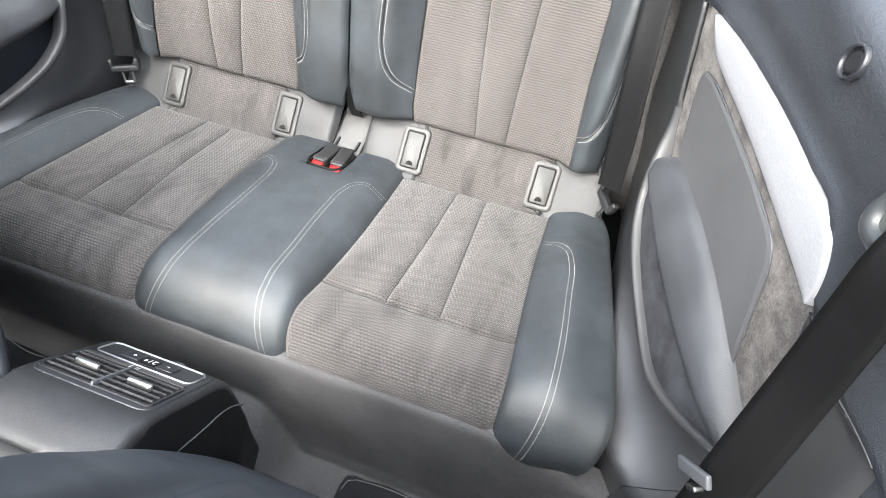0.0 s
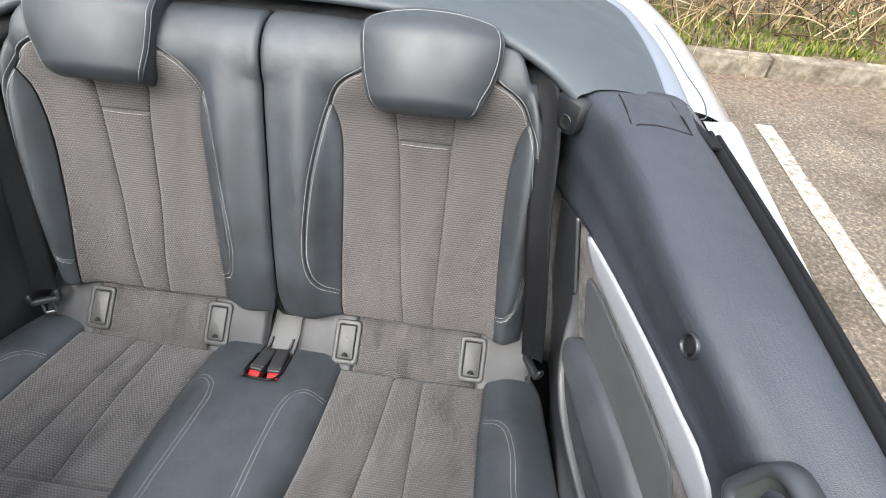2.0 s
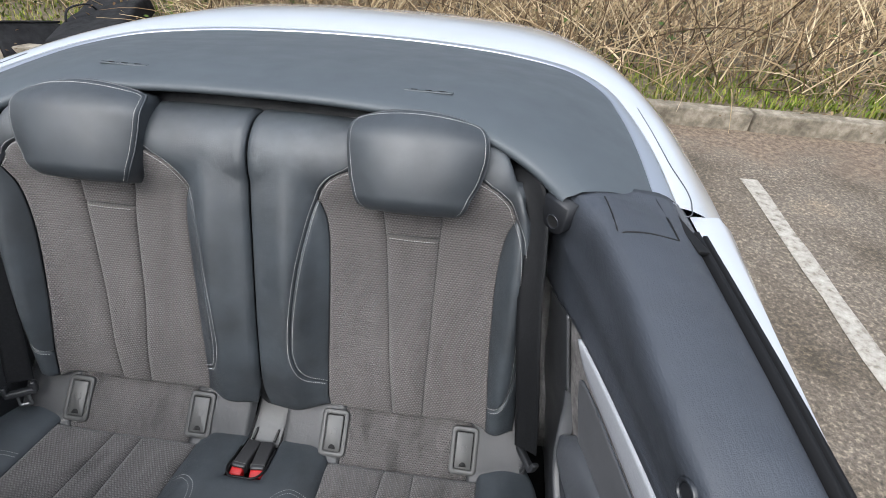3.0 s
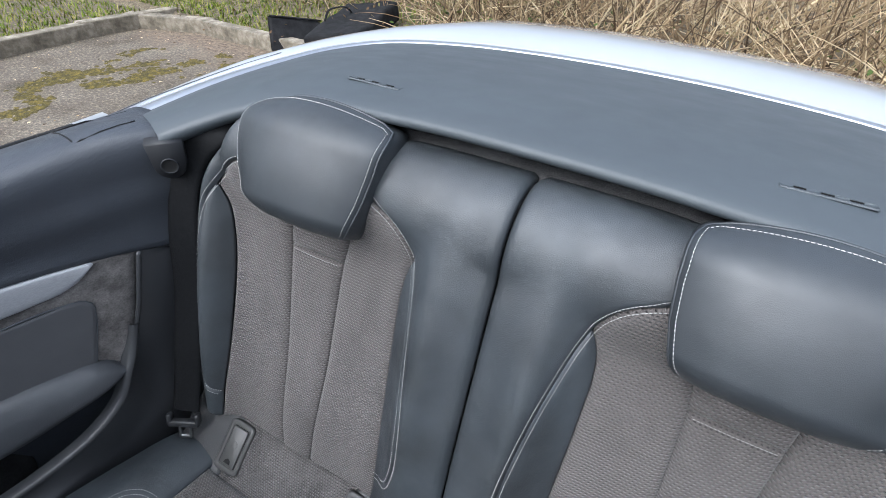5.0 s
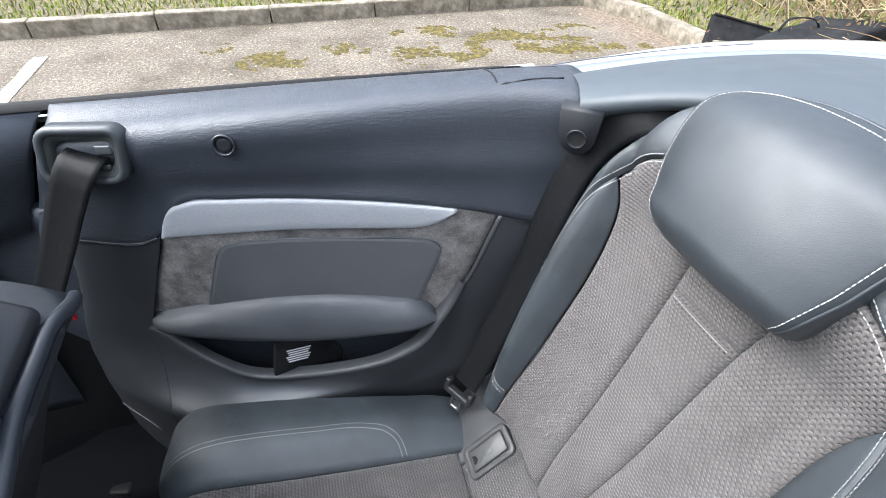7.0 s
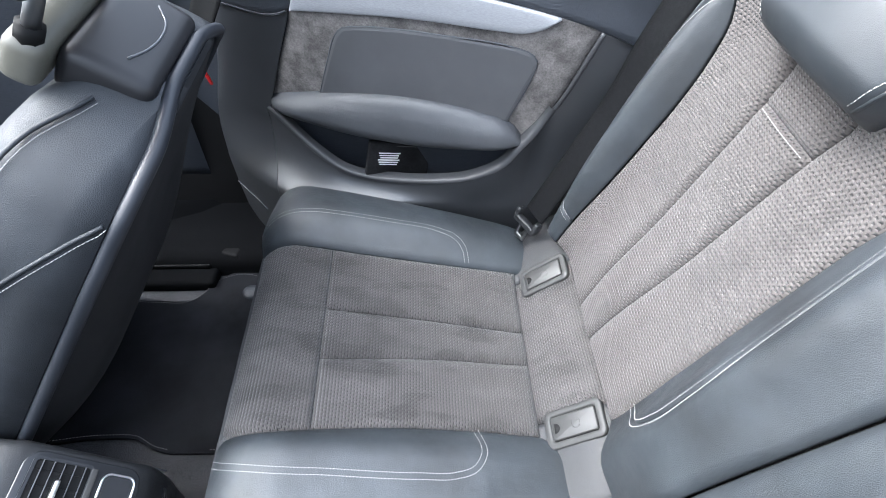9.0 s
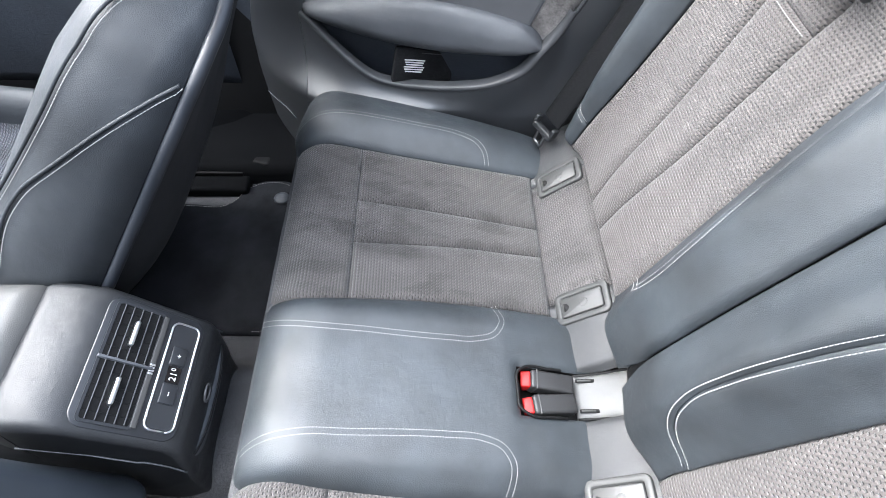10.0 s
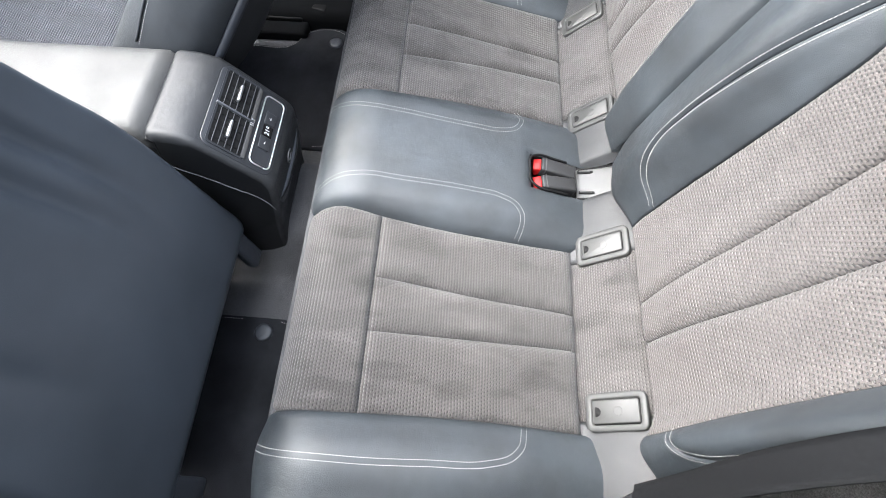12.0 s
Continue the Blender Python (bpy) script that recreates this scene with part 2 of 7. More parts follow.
def asphalt():
    m = material("worn_asphalt", (0.16, 0.15, 0.14), 0.9)
    at = coords(m)
    f = noise_of(m, at, 55.0, 6.0, 0.75)
    g = noise_of(m, at, 1.6, 6.0, 0.6)
    v = node(m, "ShaderNodeTexVoronoi", Scale=95.0)
    link(m, at, v.inputs["Vector"])
    a = ramp(m, f, [(0.30, (0.050, 0.043, 0.034)), (0.52, (0.130, 0.110, 0.087)), (0.70, (0.34, 0.29, 0.225))])
    b = ramp(m, g, [(0.34, (0.45, 0.42, 0.35)), (0.47, (0.82, 0.79, 0.74)), (0.60, (1.0, 0.99, 0.97)), (0.74, (1.35, 1.25, 1.12))])
    c = mix(m, 1.0, a, b, "MULTIPLY")
    stones = ramp(m, v.outputs["Color"], [(0.0, (0.75, 0.75, 0.75)), (1.0, (1.25, 1.25, 1.25))])
    c = mix(m, 1.0, c, stones, "MULTIPLY")
    # earth washed down along the kerb, with a ragged edge
    where = m.node_tree.nodes.new("ShaderNodeSeparateXYZ")
    link(m, at, where.inputs[0])
    wash = m.node_tree.nodes.new("ShaderNodeMath")
    wash.operation = "MULTIPLY_ADD"
    link(m, noise_of(m, at, 2.6, 7.0, 0.65), wash.inputs[0])
    wash.inputs[1].default_value = 1.5
    link(m, where.outputs["Y"], wash.inputs[2])
    near = node(m, "ShaderNodeMapRange", From_Min=3.15, From_Max=3.55)
    link(m, wash.outputs[0], near.inputs[0])
    earth = ramp(m, noise_of(m, at, 30.0, 6.0, 0.75), [(0.35, (0.060, 0.042, 0.028)), (0.55, (0.160, 0.120, 0.085)), (0.72, (0.27, 0.21, 0.155))])
    link(m, mix(m, near.outputs[0], c, earth), shader(m).inputs["Base Color"])
    b1 = bump(m, v.outputs["Distance"], 0.6, 0.006)
    bump(m, f, 0.6, 0.006, b1)
    return m


def mottled(name, stops, scale, rough=0.9, bump_scale=60.0, height=0.006):
    m = material(name, stops[1][1], rough)
    at = coords(m)
    f = noise_of(m, at, scale, 8.0, 0.7)
    link(m, ramp(m, f, stops), shader(m).inputs["Base Color"])
    bump(m, noise_of(m, at, bump_scale, 5.0, 0.7), 0.7, height)
    return m


def per_piece(name, stops, rough=0.9):
    """Colour varied by island, for stems and leaves."""
    m = material(name, stops[0][1], rough, spec=0.2)
    g = m.node_tree.nodes.new("ShaderNodeNewGeometry")
    f = noise_of(m, coords(m), 3.0, 3.0)
    a = ramp(m, g.outputs["Random Per Island"], stops)
    b = ramp(m, f, [(0.3, (0.7, 0.7, 0.7)), (0.7, (1.25, 1.25, 1.25))])
    link(m, mix(m, 1.0, a, b, "MULTIPLY"), shader(m).inputs["Base Color"])
    return m


BRUSHED = brushed()
WEBBING = webbing("belt_webbing", 0.0055)
# same webbing with a lifted tone, sky sheen put into the colour
SHEEN_WEBBING = webbing("rear_belt_webbing_sheen", 0.012)
ASPHALT = asphalt()
MOSS = mottled("moss", [(0.3, (0.016, 0.012, 0.004)), (0.5, (0.062, 0.048, 0.006)), (0.7, (0.17, 0.125, 0.015))], 24.0)
KERB = mottled("weathered_concrete", [(0.3, (0.060, 0.052, 0.036)), (0.5, (0.175, 0.150, 0.112)), (0.72, (0.36, 0.32, 0.255))], 9.0)
LINE_PAINT = mottled("worn_white_line", [(0.34, (0.13, 0.115, 0.09)), (0.47, (0.27, 0.25, 0.215)), (0.7, (0.40, 0.38, 0.335))], 26.0)
SOIL = mottled("leaf_litter", [(0.3, (0.035, 0.028, 0.018)), (0.5, (0.10, 0.078, 0.048)), (0.7, (0.24, 0.19, 0.115))], 26.0)
GRASS = per_piece("grass_blades", [(0.0, (0.07, 0.115, 0.012)), (0.55, (0.155, 0.20, 0.024)), (0.82, (0.23, 0.22, 0.05)), (1.0, (0.30, 0.25, 0.11))])
STRAW = per_piece("dry_bracken", [(0.0, (0.045, 0.030, 0.018)), (0.3, (0.19, 0.13, 0.075)), (0.7, (0.40, 0.30, 0.175)), (1.0, (0.62, 0.51, 0.34))])
LEAVES = per_piece("bramble_leaves", [(0.0, (0.035, 0.055, 0.015)), (0.6, (0.08, 0.12, 0.03)), (1.0, (0.22, 0.15, 0.06))])
DEAD_LEAF = per_piece("dead_leaves", [(0.0, (0.06, 0.035, 0.018)), (0.6, (0.15, 0.095, 0.05)), (1.0, (0.28, 0.20, 0.11))])
BAG_CLOTH = rough_cloth("black_nylon", (0.016, 0.016, 0.017), 300.0, 0.3)


# ---- mesh helpers ----
def put(name, verts, faces, mat, parent=None, label="", uvs=None, smooth=True):
    me = bpy.data.meshes.new(name)
    me.from_pydata([tuple(map(float, v)) for v in verts], [], faces)
    if uvs is not None:
        lay = me.uv_layers.new(name="UVMap")
        idx = np.empty(len(me.loops), dtype=np.int32)
        me.loops.foreach_get("vertex_index", idx)
        lay.data.foreach_set("uv", np.asarray(uvs, dtype=np.float32)[idx].ravel())
    if smooth:
        me.polygons.foreach_set("use_smooth", [True] * len(me.polygons))
    me.materials.append(mat)
    me.update()
    ob = new(name, me)
    if parent is not None:
        ob.parent = parent
    if label:
        ob["label"] = label
    return ob


def thing(name, label, category, at=(0, 0, 0), group="", kind=""):
    e = new(name)
    e.location = at
    e.empty_display_size = 0.02
    return tagged(e, label, category, group, kind)


def part(name, bm, mat, parent, label="", smooth=True):
    me = bpy.data.meshes.new(name)
    bm.to_mesh(me)
    bm.free()
    if smooth:
        me.polygons.foreach_set("use_smooth", [True] * len(me.polygons))
    me.materials.append(mat)
    ob = new(name, me)
    ob.parent = parent
    if label:
        ob["label"] = label
    return ob


def sheet(name, pts, mat, parent=None, label="", uvs=None, skirt=None, flip=False, wrap=False, smooth=True, crisp=False):
    """A grid of points pts[i][j]; skirt: a vector function (i, j, point) giving the tucked-in point behind the border; crisp: a sharp border, open behind."""
    ni, nj = len(pts), len(pts[0])
    verts = [p for row in pts for p in row]
    uv = [q for row in uvs for q in row] if uvs is not None else None
    faces = []
    for i in range(ni - 1):
        for j in range(nj - (0 if wrap else 1)):
            k = (j + 1) % nj
            f = (i * nj + j, i * nj + k, (i + 1) * nj + k, (i + 1) * nj + j)
            faces.append(f[::-1] if flip else f)
    if skirt is not None:
        ring = [(0, j) for j in range(nj)] + [(i, nj - 1) for i in range(1, ni)] + [(ni - 1, j) for j in range(nj - 2, -1, -1)] + [(i, 0) for i in range(ni - 2, 0, -1)]
        start = len(verts)
        for i, j in ring:
            verts.append(skirt(i, j, pts[i][j]))
            if uv is not None:
                uv.append(uv[i * nj + j])
        n = len(ring)
        rim0 = len(verts)
        if crisp:
            verts += [pts[i][j] for i, j in ring]
            if uv is not None:
                uv += [uv[i * nj + j] for i, j in ring]
        for a in range(n):
            b = (a + 1) % n
            ia, ib = (rim0 + a, rim0 + b) if crisp else (ring[a][0] * nj + ring[a][1], ring[b][0] * nj + ring[b][1])
            f = (ia, start + a, start + b, ib)
            faces.append(f[::-1] if flip else f)
        if not crisp:
            faces.append(tuple(range(start, start + n)) if not flip else tuple(range(start + n - 1, start - 1, -1)))
    return put(name, verts, faces, mat, parent, label, uv, smooth)


def curve(table):
    """A smooth function through (s, value) pairs."""
    ts = np.array([a for a, _ in table], float)
    vs = np.array([b for _, b in table], float)
    d = np.gradient(vs, ts) if len(ts) > 2 else np.full(len(ts), (vs[-1] - vs[0]) / (ts[-1] - ts[0]))

    def f(t):
        t = min(max(t, ts[0]), ts[-1])
        k = min(max(int(np.searchsorted(ts, t)) - 1, 0), len(ts) - 2)
        h = ts[k + 1] - ts[k]
        u = (t - ts[k]) / h
        return ((1 + 2 * u) * (1 - u) ** 2 * vs[k] + u * (1 - u) ** 2 * h * d[k] + u * u * (3 - 2 * u) * vs[k + 1] + u * u * (u - 1) * h * d[k + 1])
    return f


def smooth_line(pts, n):
    """n points evenly along a smooth curve through pts."""
    p = np.array(pts, float)
    c = np.concatenate([[0], np.cumsum(np.linalg.norm(np.diff(p, axis=0), axis=1))])
    fs = [curve(list(zip(c, p[:, k]))) for k in range(p.shape[1])]
    fine = np.array([[f(t) for f in fs] for t in np.linspace(0, c[-1], max(4 * n, 40))])
    c2 = np.concatenate([[0], np.cumsum(np.linalg.norm(np.diff(fine, axis=0), axis=1))])
    u = np.linspace(0, c2[-1], n)
    return np.stack([np.interp(u, c2, fine[:, k]) for k in range(p.shape[1])], 1)


def tube(name, pts, radius, mat, parent=None, label="", sides=8, cap=True, flat=1.0, up=(0, 0, 1)):
    """A tube along pts; flat squeezes it along up; radius may be a list."""
    p = [Vector(q) for q in pts]
    rs = radius if isinstance(radius, (list, tuple)) else [radius] * len(p)
    rows = []
    for i, q in enumerate(p):
        t = (p[min(i + 1, len(p) - 1)] - p[max(i - 1, 0)]).normalized()
        a = t.cross(Vector(up))
        a = a.normalized() if a.length > 1e-4 else t.orthogonal().normalized()
        b = a.cross(t)
        rows.append([q + rs[i] * (math.cos(w) * a + flat * math.sin(w) * b) for w in [2 * math.pi * k / sides for k in range(sides)]])
    verts = [v for r in rows for v in r]
    faces = [(i * sides + j, i * sides + (j + 1) % sides, (i + 1) * sides + (j + 1) % sides, (i + 1) * sides + j) for i in range(len(p) - 1) for j in range(sides)]
    if cap:
        faces += [tuple(range(sides - 1, -1, -1)), tuple(range((len(p) - 1) * sides, len(p) * sides))]
    return put(name, verts, faces, mat, parent, label)


def stitch(name, pts, normals, parent, pitch=0.0045, length=0.0037, width=0.0010, lift=0.0004, mat=None):
    """Separate thread stitches along a line on a surface, one mesh for the seam."""
    p = np.array([tuple(q) for q in pts], float)
    nn = np.array([tuple(q) for q in normals], float)
    c = np.concatenate([[0], np.cumsum(np.linalg.norm(np.diff(p, axis=0), axis=1))])
    verts, faces = [], []
    for u in np.arange(pitch / 2, c[-1], pitch):
        q = np.array([np.interp(u, c, p[:, k]) for k in range(3)])
        q2 = np.array([np.interp(min(u + 0.002, c[-1]), c, p[:, k]) for k in range(3)])
        q1 = np.array([np.interp(max(u - 0.002, 0), c, p[:, k]) for k in range(3)])
        n = np.array([np.interp(u, c, nn[:, k]) for k in range(3)])
        t = q2 - q1
        t /= np.linalg.norm(t) + 1e-9
        n /= np.linalg.norm(n) + 1e-9
        b = np.cross(n, t)
        s = len(verts)
        for along, wide, high in ((-0.5, -0.25, -0.2), (-0.5, 0.25, -0.2), (-0.2, -0.5, 0.5), (-0.2, 0.5, 0.5), (0.2, -0.5, 0.5), (0.2, 0.5, 0.5), (0.5, -0.25, -0.2), (0.5, 0.25, -0.2)):
            verts.append(q + n * (lift + high * width) + t * along * length + b * wide * width)
        faces += [(s, s + 1, s + 3, s + 2), (s + 2, s + 3, s + 5, s + 4), (s + 4, s + 5, s + 7, s + 6)]
    return put(name, verts, faces, mat or THREAD, parent, smooth=False)


def box(size, at=(0, 0, 0), bevel=0.0, segments=2, m=None):
    bm = bmesh.new()
    bmesh.ops.create_cube(bm, size=1.0)
    bmesh.ops.scale(bm, vec=size, verts=bm.verts)
    if bevel:
        bmesh.ops.bevel(bm, geom=list(bm.edges), offset=bevel, segments=segments, affect="EDGES", profile=0.6)
    bmesh.ops.transform(bm, matrix=(m or Matrix.Translation(at)), verts=bm.verts)
    return bm


def rounded(w, h, r, n=6):
    """Outline of a rounded rectangle, counter-clockwise."""
    out = []
    for cx, cy, a0 in ((w / 2 - r, h / 2 - r, 0), (-w / 2 + r, h / 2 - r, 90), (-w / 2 + r, -h / 2 + r, 180), (w / 2 - r, -h / 2 + r, 270)):
        for k in range(n + 1):
            a = radians(a0 + 90 * k / n)
            out.append((cx + r * math.cos(a), cy + r * math.sin(a)))
    return out


def rings(name, loops, mat, parent=None, label="", cap=(False, True), m=None, smooth=True):
    """Skin over loops of equal length (lists of 3D points); optional end caps."""
    n = len(loops[0])
    verts = [Vector(p) for lp in loops for p in lp]
    if m is not None:
        verts = [m @ v for v in verts]
    faces = [(i * n + j, i * n + (j + 1) % n, (i + 1) * n + (j + 1) % n, (i + 1) * n + j) for i in range(len(loops) - 1) for j in range(n)]
    if cap[0]:
        faces.append(tuple(range(n - 1, -1, -1)))
    if cap[1]:
        faces.append(tuple(range((len(loops) - 1) * n, len(loops) * n)))
    return put(name, verts, faces, mat, parent, label, smooth=smooth)


def band(name, centre, width_dir, width, thick, mat, parent=None, label="", bow=0.0):
    """A strap along centre points; width_dir(i) gives its sideways direction; it has thickness and a shallow bow."""
    p = [Vector(q) for q in centre]
    nw = 6
    top, uvs, low = [], [], []
    run = 0.0
    for i, q in enumerate(p):
        t = (p[min(i + 1, len(p) - 1)] - p[max(i - 1, 0)]).normalized()
        w = Vector(width_dir(i)).normalized()
        n = t.cross(w).normalized()
        run += (q - p[i - 1]).length if i else 0.0
        row, ur, lr = [], [], []
        for k in range(nw + 1):
            u = k / nw - 0.5
            b = bow * (1 - 4 * u * u)
            row.append(q + w * u * width + n * (thick / 2 + b))
            lr.append(q + w * u * width + n * (-thick / 2 + b))
            ur.append((u * width, run))
        top.append(row + lr[::-1])
        uvs.append(ur + ur[::-1])
    return sheet(name, top, mat, parent, label, uvs, wrap=True)


def side_x(sg, x):
    return XM + sg * x


# =====================================================================
# REAR SEAT: one surface for the backrest, one for the cushion
# =====================================================================
TB = radians(16.0)
B0, BD, BN = (0.073, 0.473), (math.sin(TB), math.cos(TB)), (-math.cos(TB), math.sin(TB))
B_BEND, B_R = 0.535, 0.042


def back_base(s):
    """(y, z) and outward normal on the backrest at length s."""
    if s <= B_BEND:
        return (B0[0] + BD[0] * s, B0[1] + BD[1] * s), BN
    a = min((s - B_BEND) / B_R, radians(104))
    c = (B0[0] + BD[0] * B_BEND - BN[0] * B_R, B0[1] + BD[1] * B_BEND - BN[1] * B_R)
    n = (BN[0] * math.cos(a) + BD[0] * math.sin(a), BN[1] * math.cos(a) + BD[1] * math.sin(a))
    rest = (s - B_BEND) - a * B_R
    t = (BD[0] * math.cos(a) - BN[0] * math.sin(a), BD[1] * math.cos(a) - BN[1] * math.sin(a))
    return (c[0] + n[0] * B_R + t[0] * rest, c[1] + n[1] * B_R + t[1] * rest), n


def bell(x, c, w):
    return math.exp(-((x - c) / w) ** 2)


bolster_height = curve([(-0.05, 0.024), (0.05, 0.036), (0.15, 0.046), (0.28, 0.049), (0.38, 0.046), (0.47, 0.037), (0.54, 0.030), (0.66, 0.020)])
middle_height = curve([(-0.05, 0.018), (0.05, 0.030), (0.2, 0.034), (0.4, 0.026), (0.5, 0.022), (0.56, 0.022), (0.66, 0.018)])


def back_n(x, s):
    """Padding over the backrest's base surface."""
    h = bolster_height(s)
    n = 0.006 + h * 0.95 * bell(x, 0.078, 0.040) + h * bell(x, 0.485, 0.034 if x > 0.485 else 0.028) + middle_height(s) * bell(x, 0.015, 0.050)
    if s > 0.45:
        n += 0.006 * bell(x, 0.45, 0.05) * min((s - 0.45) / 0.08, 1)
    n += 0.010 * bell(s, 0.10, 0.09) * bell(x, 0.29, 0.10)
    if s > 0.42:
        k = min((s - 0.42) / 0.11, 1.0)
        flat = (0.036 - 0.016 * bell(x, 0.295, 0.09) - 0.030 * max(0.0, (x - 0.44) / 0.06) ** 2) * k * k * (3 - 2 * k)
        n = max(n, flat)
    n += 0.008 * min(max((s - 0.02) / 0.08, 0.0), 1.0) * min(max((0.56 - s) / 0.1, 0.0), 1.0) / (1 + math.exp((x - 0.088) / 0.012))
    if x < 0.009:
        n -= 0.006 * (1 - x / 0.009) ** 2
    return n


def back_pt(sg, x, s, extra=0.0):
    (y, z), n = back_base(s)
    k = back_n(x, s) + extra
    return (side_x(sg, x), y + n[0] * k, z + n[1] * k)


def back_normal(sg, x, s):
    (_, _), n = back_base(s)
    dx = (back_n(x + 0.002, s) - back_n(x - 0.002, s)) / 0.004
    v = Vector((-dx * sg, n[0], n[1]))
    return v.normalized()


C_T = radians(12.8)
C0, CD, CN = (0.0, 0.398), (-math.cos(C_T), math.sin(C_T)), (math.sin(C_T), math.cos(C_T))
C_BEND, C_R = 0.417, 0.058


def cush_base(s):
    if s <= C_BEND:
        return (C0[0] + CD[0] * s, C0[1] + CD[1] * s), CN
    a = min((s - C_BEND) / C_R, radians(108))
    c = (C0[0] + CD[0] * C_BEND - CN[0] * C_R, C0[1] + CD[1] * C_BEND - CN[1] * C_R)
    n = (CN[0] * math.cos(a) + CD[0] * math.sin(a), CN[1] * math.cos(a) + CD[1] * math.sin(a))
    t = (CD[0] * math.cos(a) - CN[0] * math.sin(a), CD[1] * math.cos(a) - CN[1] * math.sin(a))
    rest = (s - C_BEND) - a * C_R
    return (c[0] + n[0] * C_R + t[0] * rest, c[1] + n[1] * C_R + t[1] * rest), n


def cush_n(x, s):
    k = 0.004 + 0.006 * bell(s, 0.2, 0.2)
    mid = 0.026 if x < 0.10 else 0.026 * bell(x, 0.10, 0.030)
    out = 0.030 * bell(x, 0.52, 0.046) if x < 0.52 else 0.030 * bell(x, 0.52, 0.065)
    tail = 1.0 if s > 0.12 else max(0.55, 0.55 + 0.45 * (s + 0.02) / 0.14)
    nose = min(max((s - 0.385) / 0.10, 0.0), 1.0)
    nose = nose * nose * (3 - 2 * nose)
    return k + (mid * (1 - 0.85 * nose) + out * (1 - 0.55 * nose)) * tail


def cush_pt(sg, x, s, extra=0.0):
    (y, z), n = cush_base(s)
    k = cush_n(x, s) + extra
    return (side_x(sg, x), y + n[0] * k, z + n[1] * k)


def cush_normal(sg, x, s):
    _, n = cush_base(s)
    dx = (cush_n(x + 0.002, s) - cush_n(x - 0.002, s)) / 0.004
    return Vector((-dx * sg, n[0], n[1])).normalized()


def pad(name, sg, xl, xr, s0, s1, pt, normal, mat, parent, nx=10, ns=48, tuck=0.0085, soft=0.0036, depth=0.02, label="", ends=(True, True), bias=None):
    """A sewn panel between two curves: it dips towards its seams and is closed behind."""
    rows, uvs = [], []
    for i in range(ns + 1):
        u = i / ns
        s = s0 + (s1 - s0) * u
        a, b = xl(s), xr(s)
        row, ur = [], []
        for j in range(nx + 1):
            v = 0.5 - 0.5 * math.cos(math.pi * j / nx) if nx > 3 else j / nx
            x = a + (b - a) * v
            d = min(x - a, b - x) if b - a > 1e-5 else 0.0
            if ends[0]:
                d = min(d, s - s0)
            if ends[1]:
                d = min(d, s1 - s)
            row.append(pt(sg, x, s, -tuck * math.exp(-(max(d, 0) / soft) ** 1.4)))
            ur.append((x, s))
        rows.append(row)
        uvs.append(ur)
    return sheet(name, rows, mat, parent, label, uvs, skirt=lambda i, j, p: Vector(p) - depth * Vector(normal(sg, uvs[i][j][0], uvs[i][j][1])), flip=sg > 0)


def seam(name, sg, line, pt, normal, parent, gaps=(-0.0041, 0.0041), n=60, lift=0.0):
    """Two parallel rows of stitches beside a seam line of (x, s)."""
    q = smooth_line(line, n)
    made = []
    for g in gaps:
        pts, nn = [], []
        for i in range(n):
            t = q[min(i + 1, n - 1)] - q[max(i - 1, 0)]
            t /= np.linalg.norm(t) + 1e-9
            x, s = q[i][0] - t[1] * g, q[i][1] + t[0] * g
            pts.append(pt(sg, x, s, -0.0006 + lift))
            nn.append(normal(sg, x, s))
        made.append(stitch(name, pts, nn, parent))
    return made


# backrest seam curves: distance from the middle line against length up the backrest
b2 = curve([(-0.03, 0.142), (0.0, 0.137), (0.03, 0.132), (0.085, 0.132), (0.224, 0.135), (0.349, 0.137), (0.412, 0.136), (0.444, 0.131), (0.475, 0.119)])
b1 = curve([(0.074, 0.133), (0.083, 0.117), (0.097, 0.101), (0.122, 0.086), (0.158, 0.077), (0.225, 0.077), (0.29, 0.083), (0.35, 0.091), (0.41, 0.102), (0.45, 0.111), (0.475, 0.119)])
in_top = curve([(0.475, 0.119), (0.495, 0.128), (0.515, 0.144), (0.530, 0.167), (0.540, 0.196), (0.548, 0.212)])
b3 = curve([(-0.03, 0.272), (0.013, 0.269), (0.133, 0.259), (0.24, 0.252), (0.338, 0.247), (0.418, 0.241), (0.469, 0.233), (0.55, 0.226)])
b4 = curve([(-0.03, 0.333), (0.011, 0.333), (0.115, 0.334), (0.225, 0.336), (0.325, 0.338), (0.407, 0.340), (0.467, 0.343), (0.55, 0.346)])
b5 = curve([(-0.03, 0.470), (0.014, 0.468), (0.062, 0.465), (0.161, 0.457), (0.266, 0.452), (0.339, 0.450), (0.397, 0.452), (0.447, 0.459), (0.480, 0.470)])
b6 = curve([(0.073, 0.466), (0.082, 0.480), (0.097, 0.493), (0.13, 0.503), (0.18, 0.506), (0.25, 0.504), (0.34, 0.498), (0.397, 0.493), (0.455, 0.482), (0.480, 0.470)])
out_top = curve([(0.480, 0.470), (0.505, 0.456), (0.524, 0.435), (0.537, 0.408), (0.548, 0.378)])
b7 = curve([(-0.03, 0.524), (0.025, 0.524), (0.1, 0.522), (0.2, 0.520), (0.306, 0.516), (0.4, 0.513), (0.45, 0.505), (0.5, 0.484), (0.545, 0.460), (0.57, 0.441), (0.60, 0.416), (0.66, 0.37)])


def fabric_in(s):
    return b2(s) if s < 0.475 else in_top(s)


def fabric_out(s):
    return b5(s) if s < 0.480 else out_top(s)


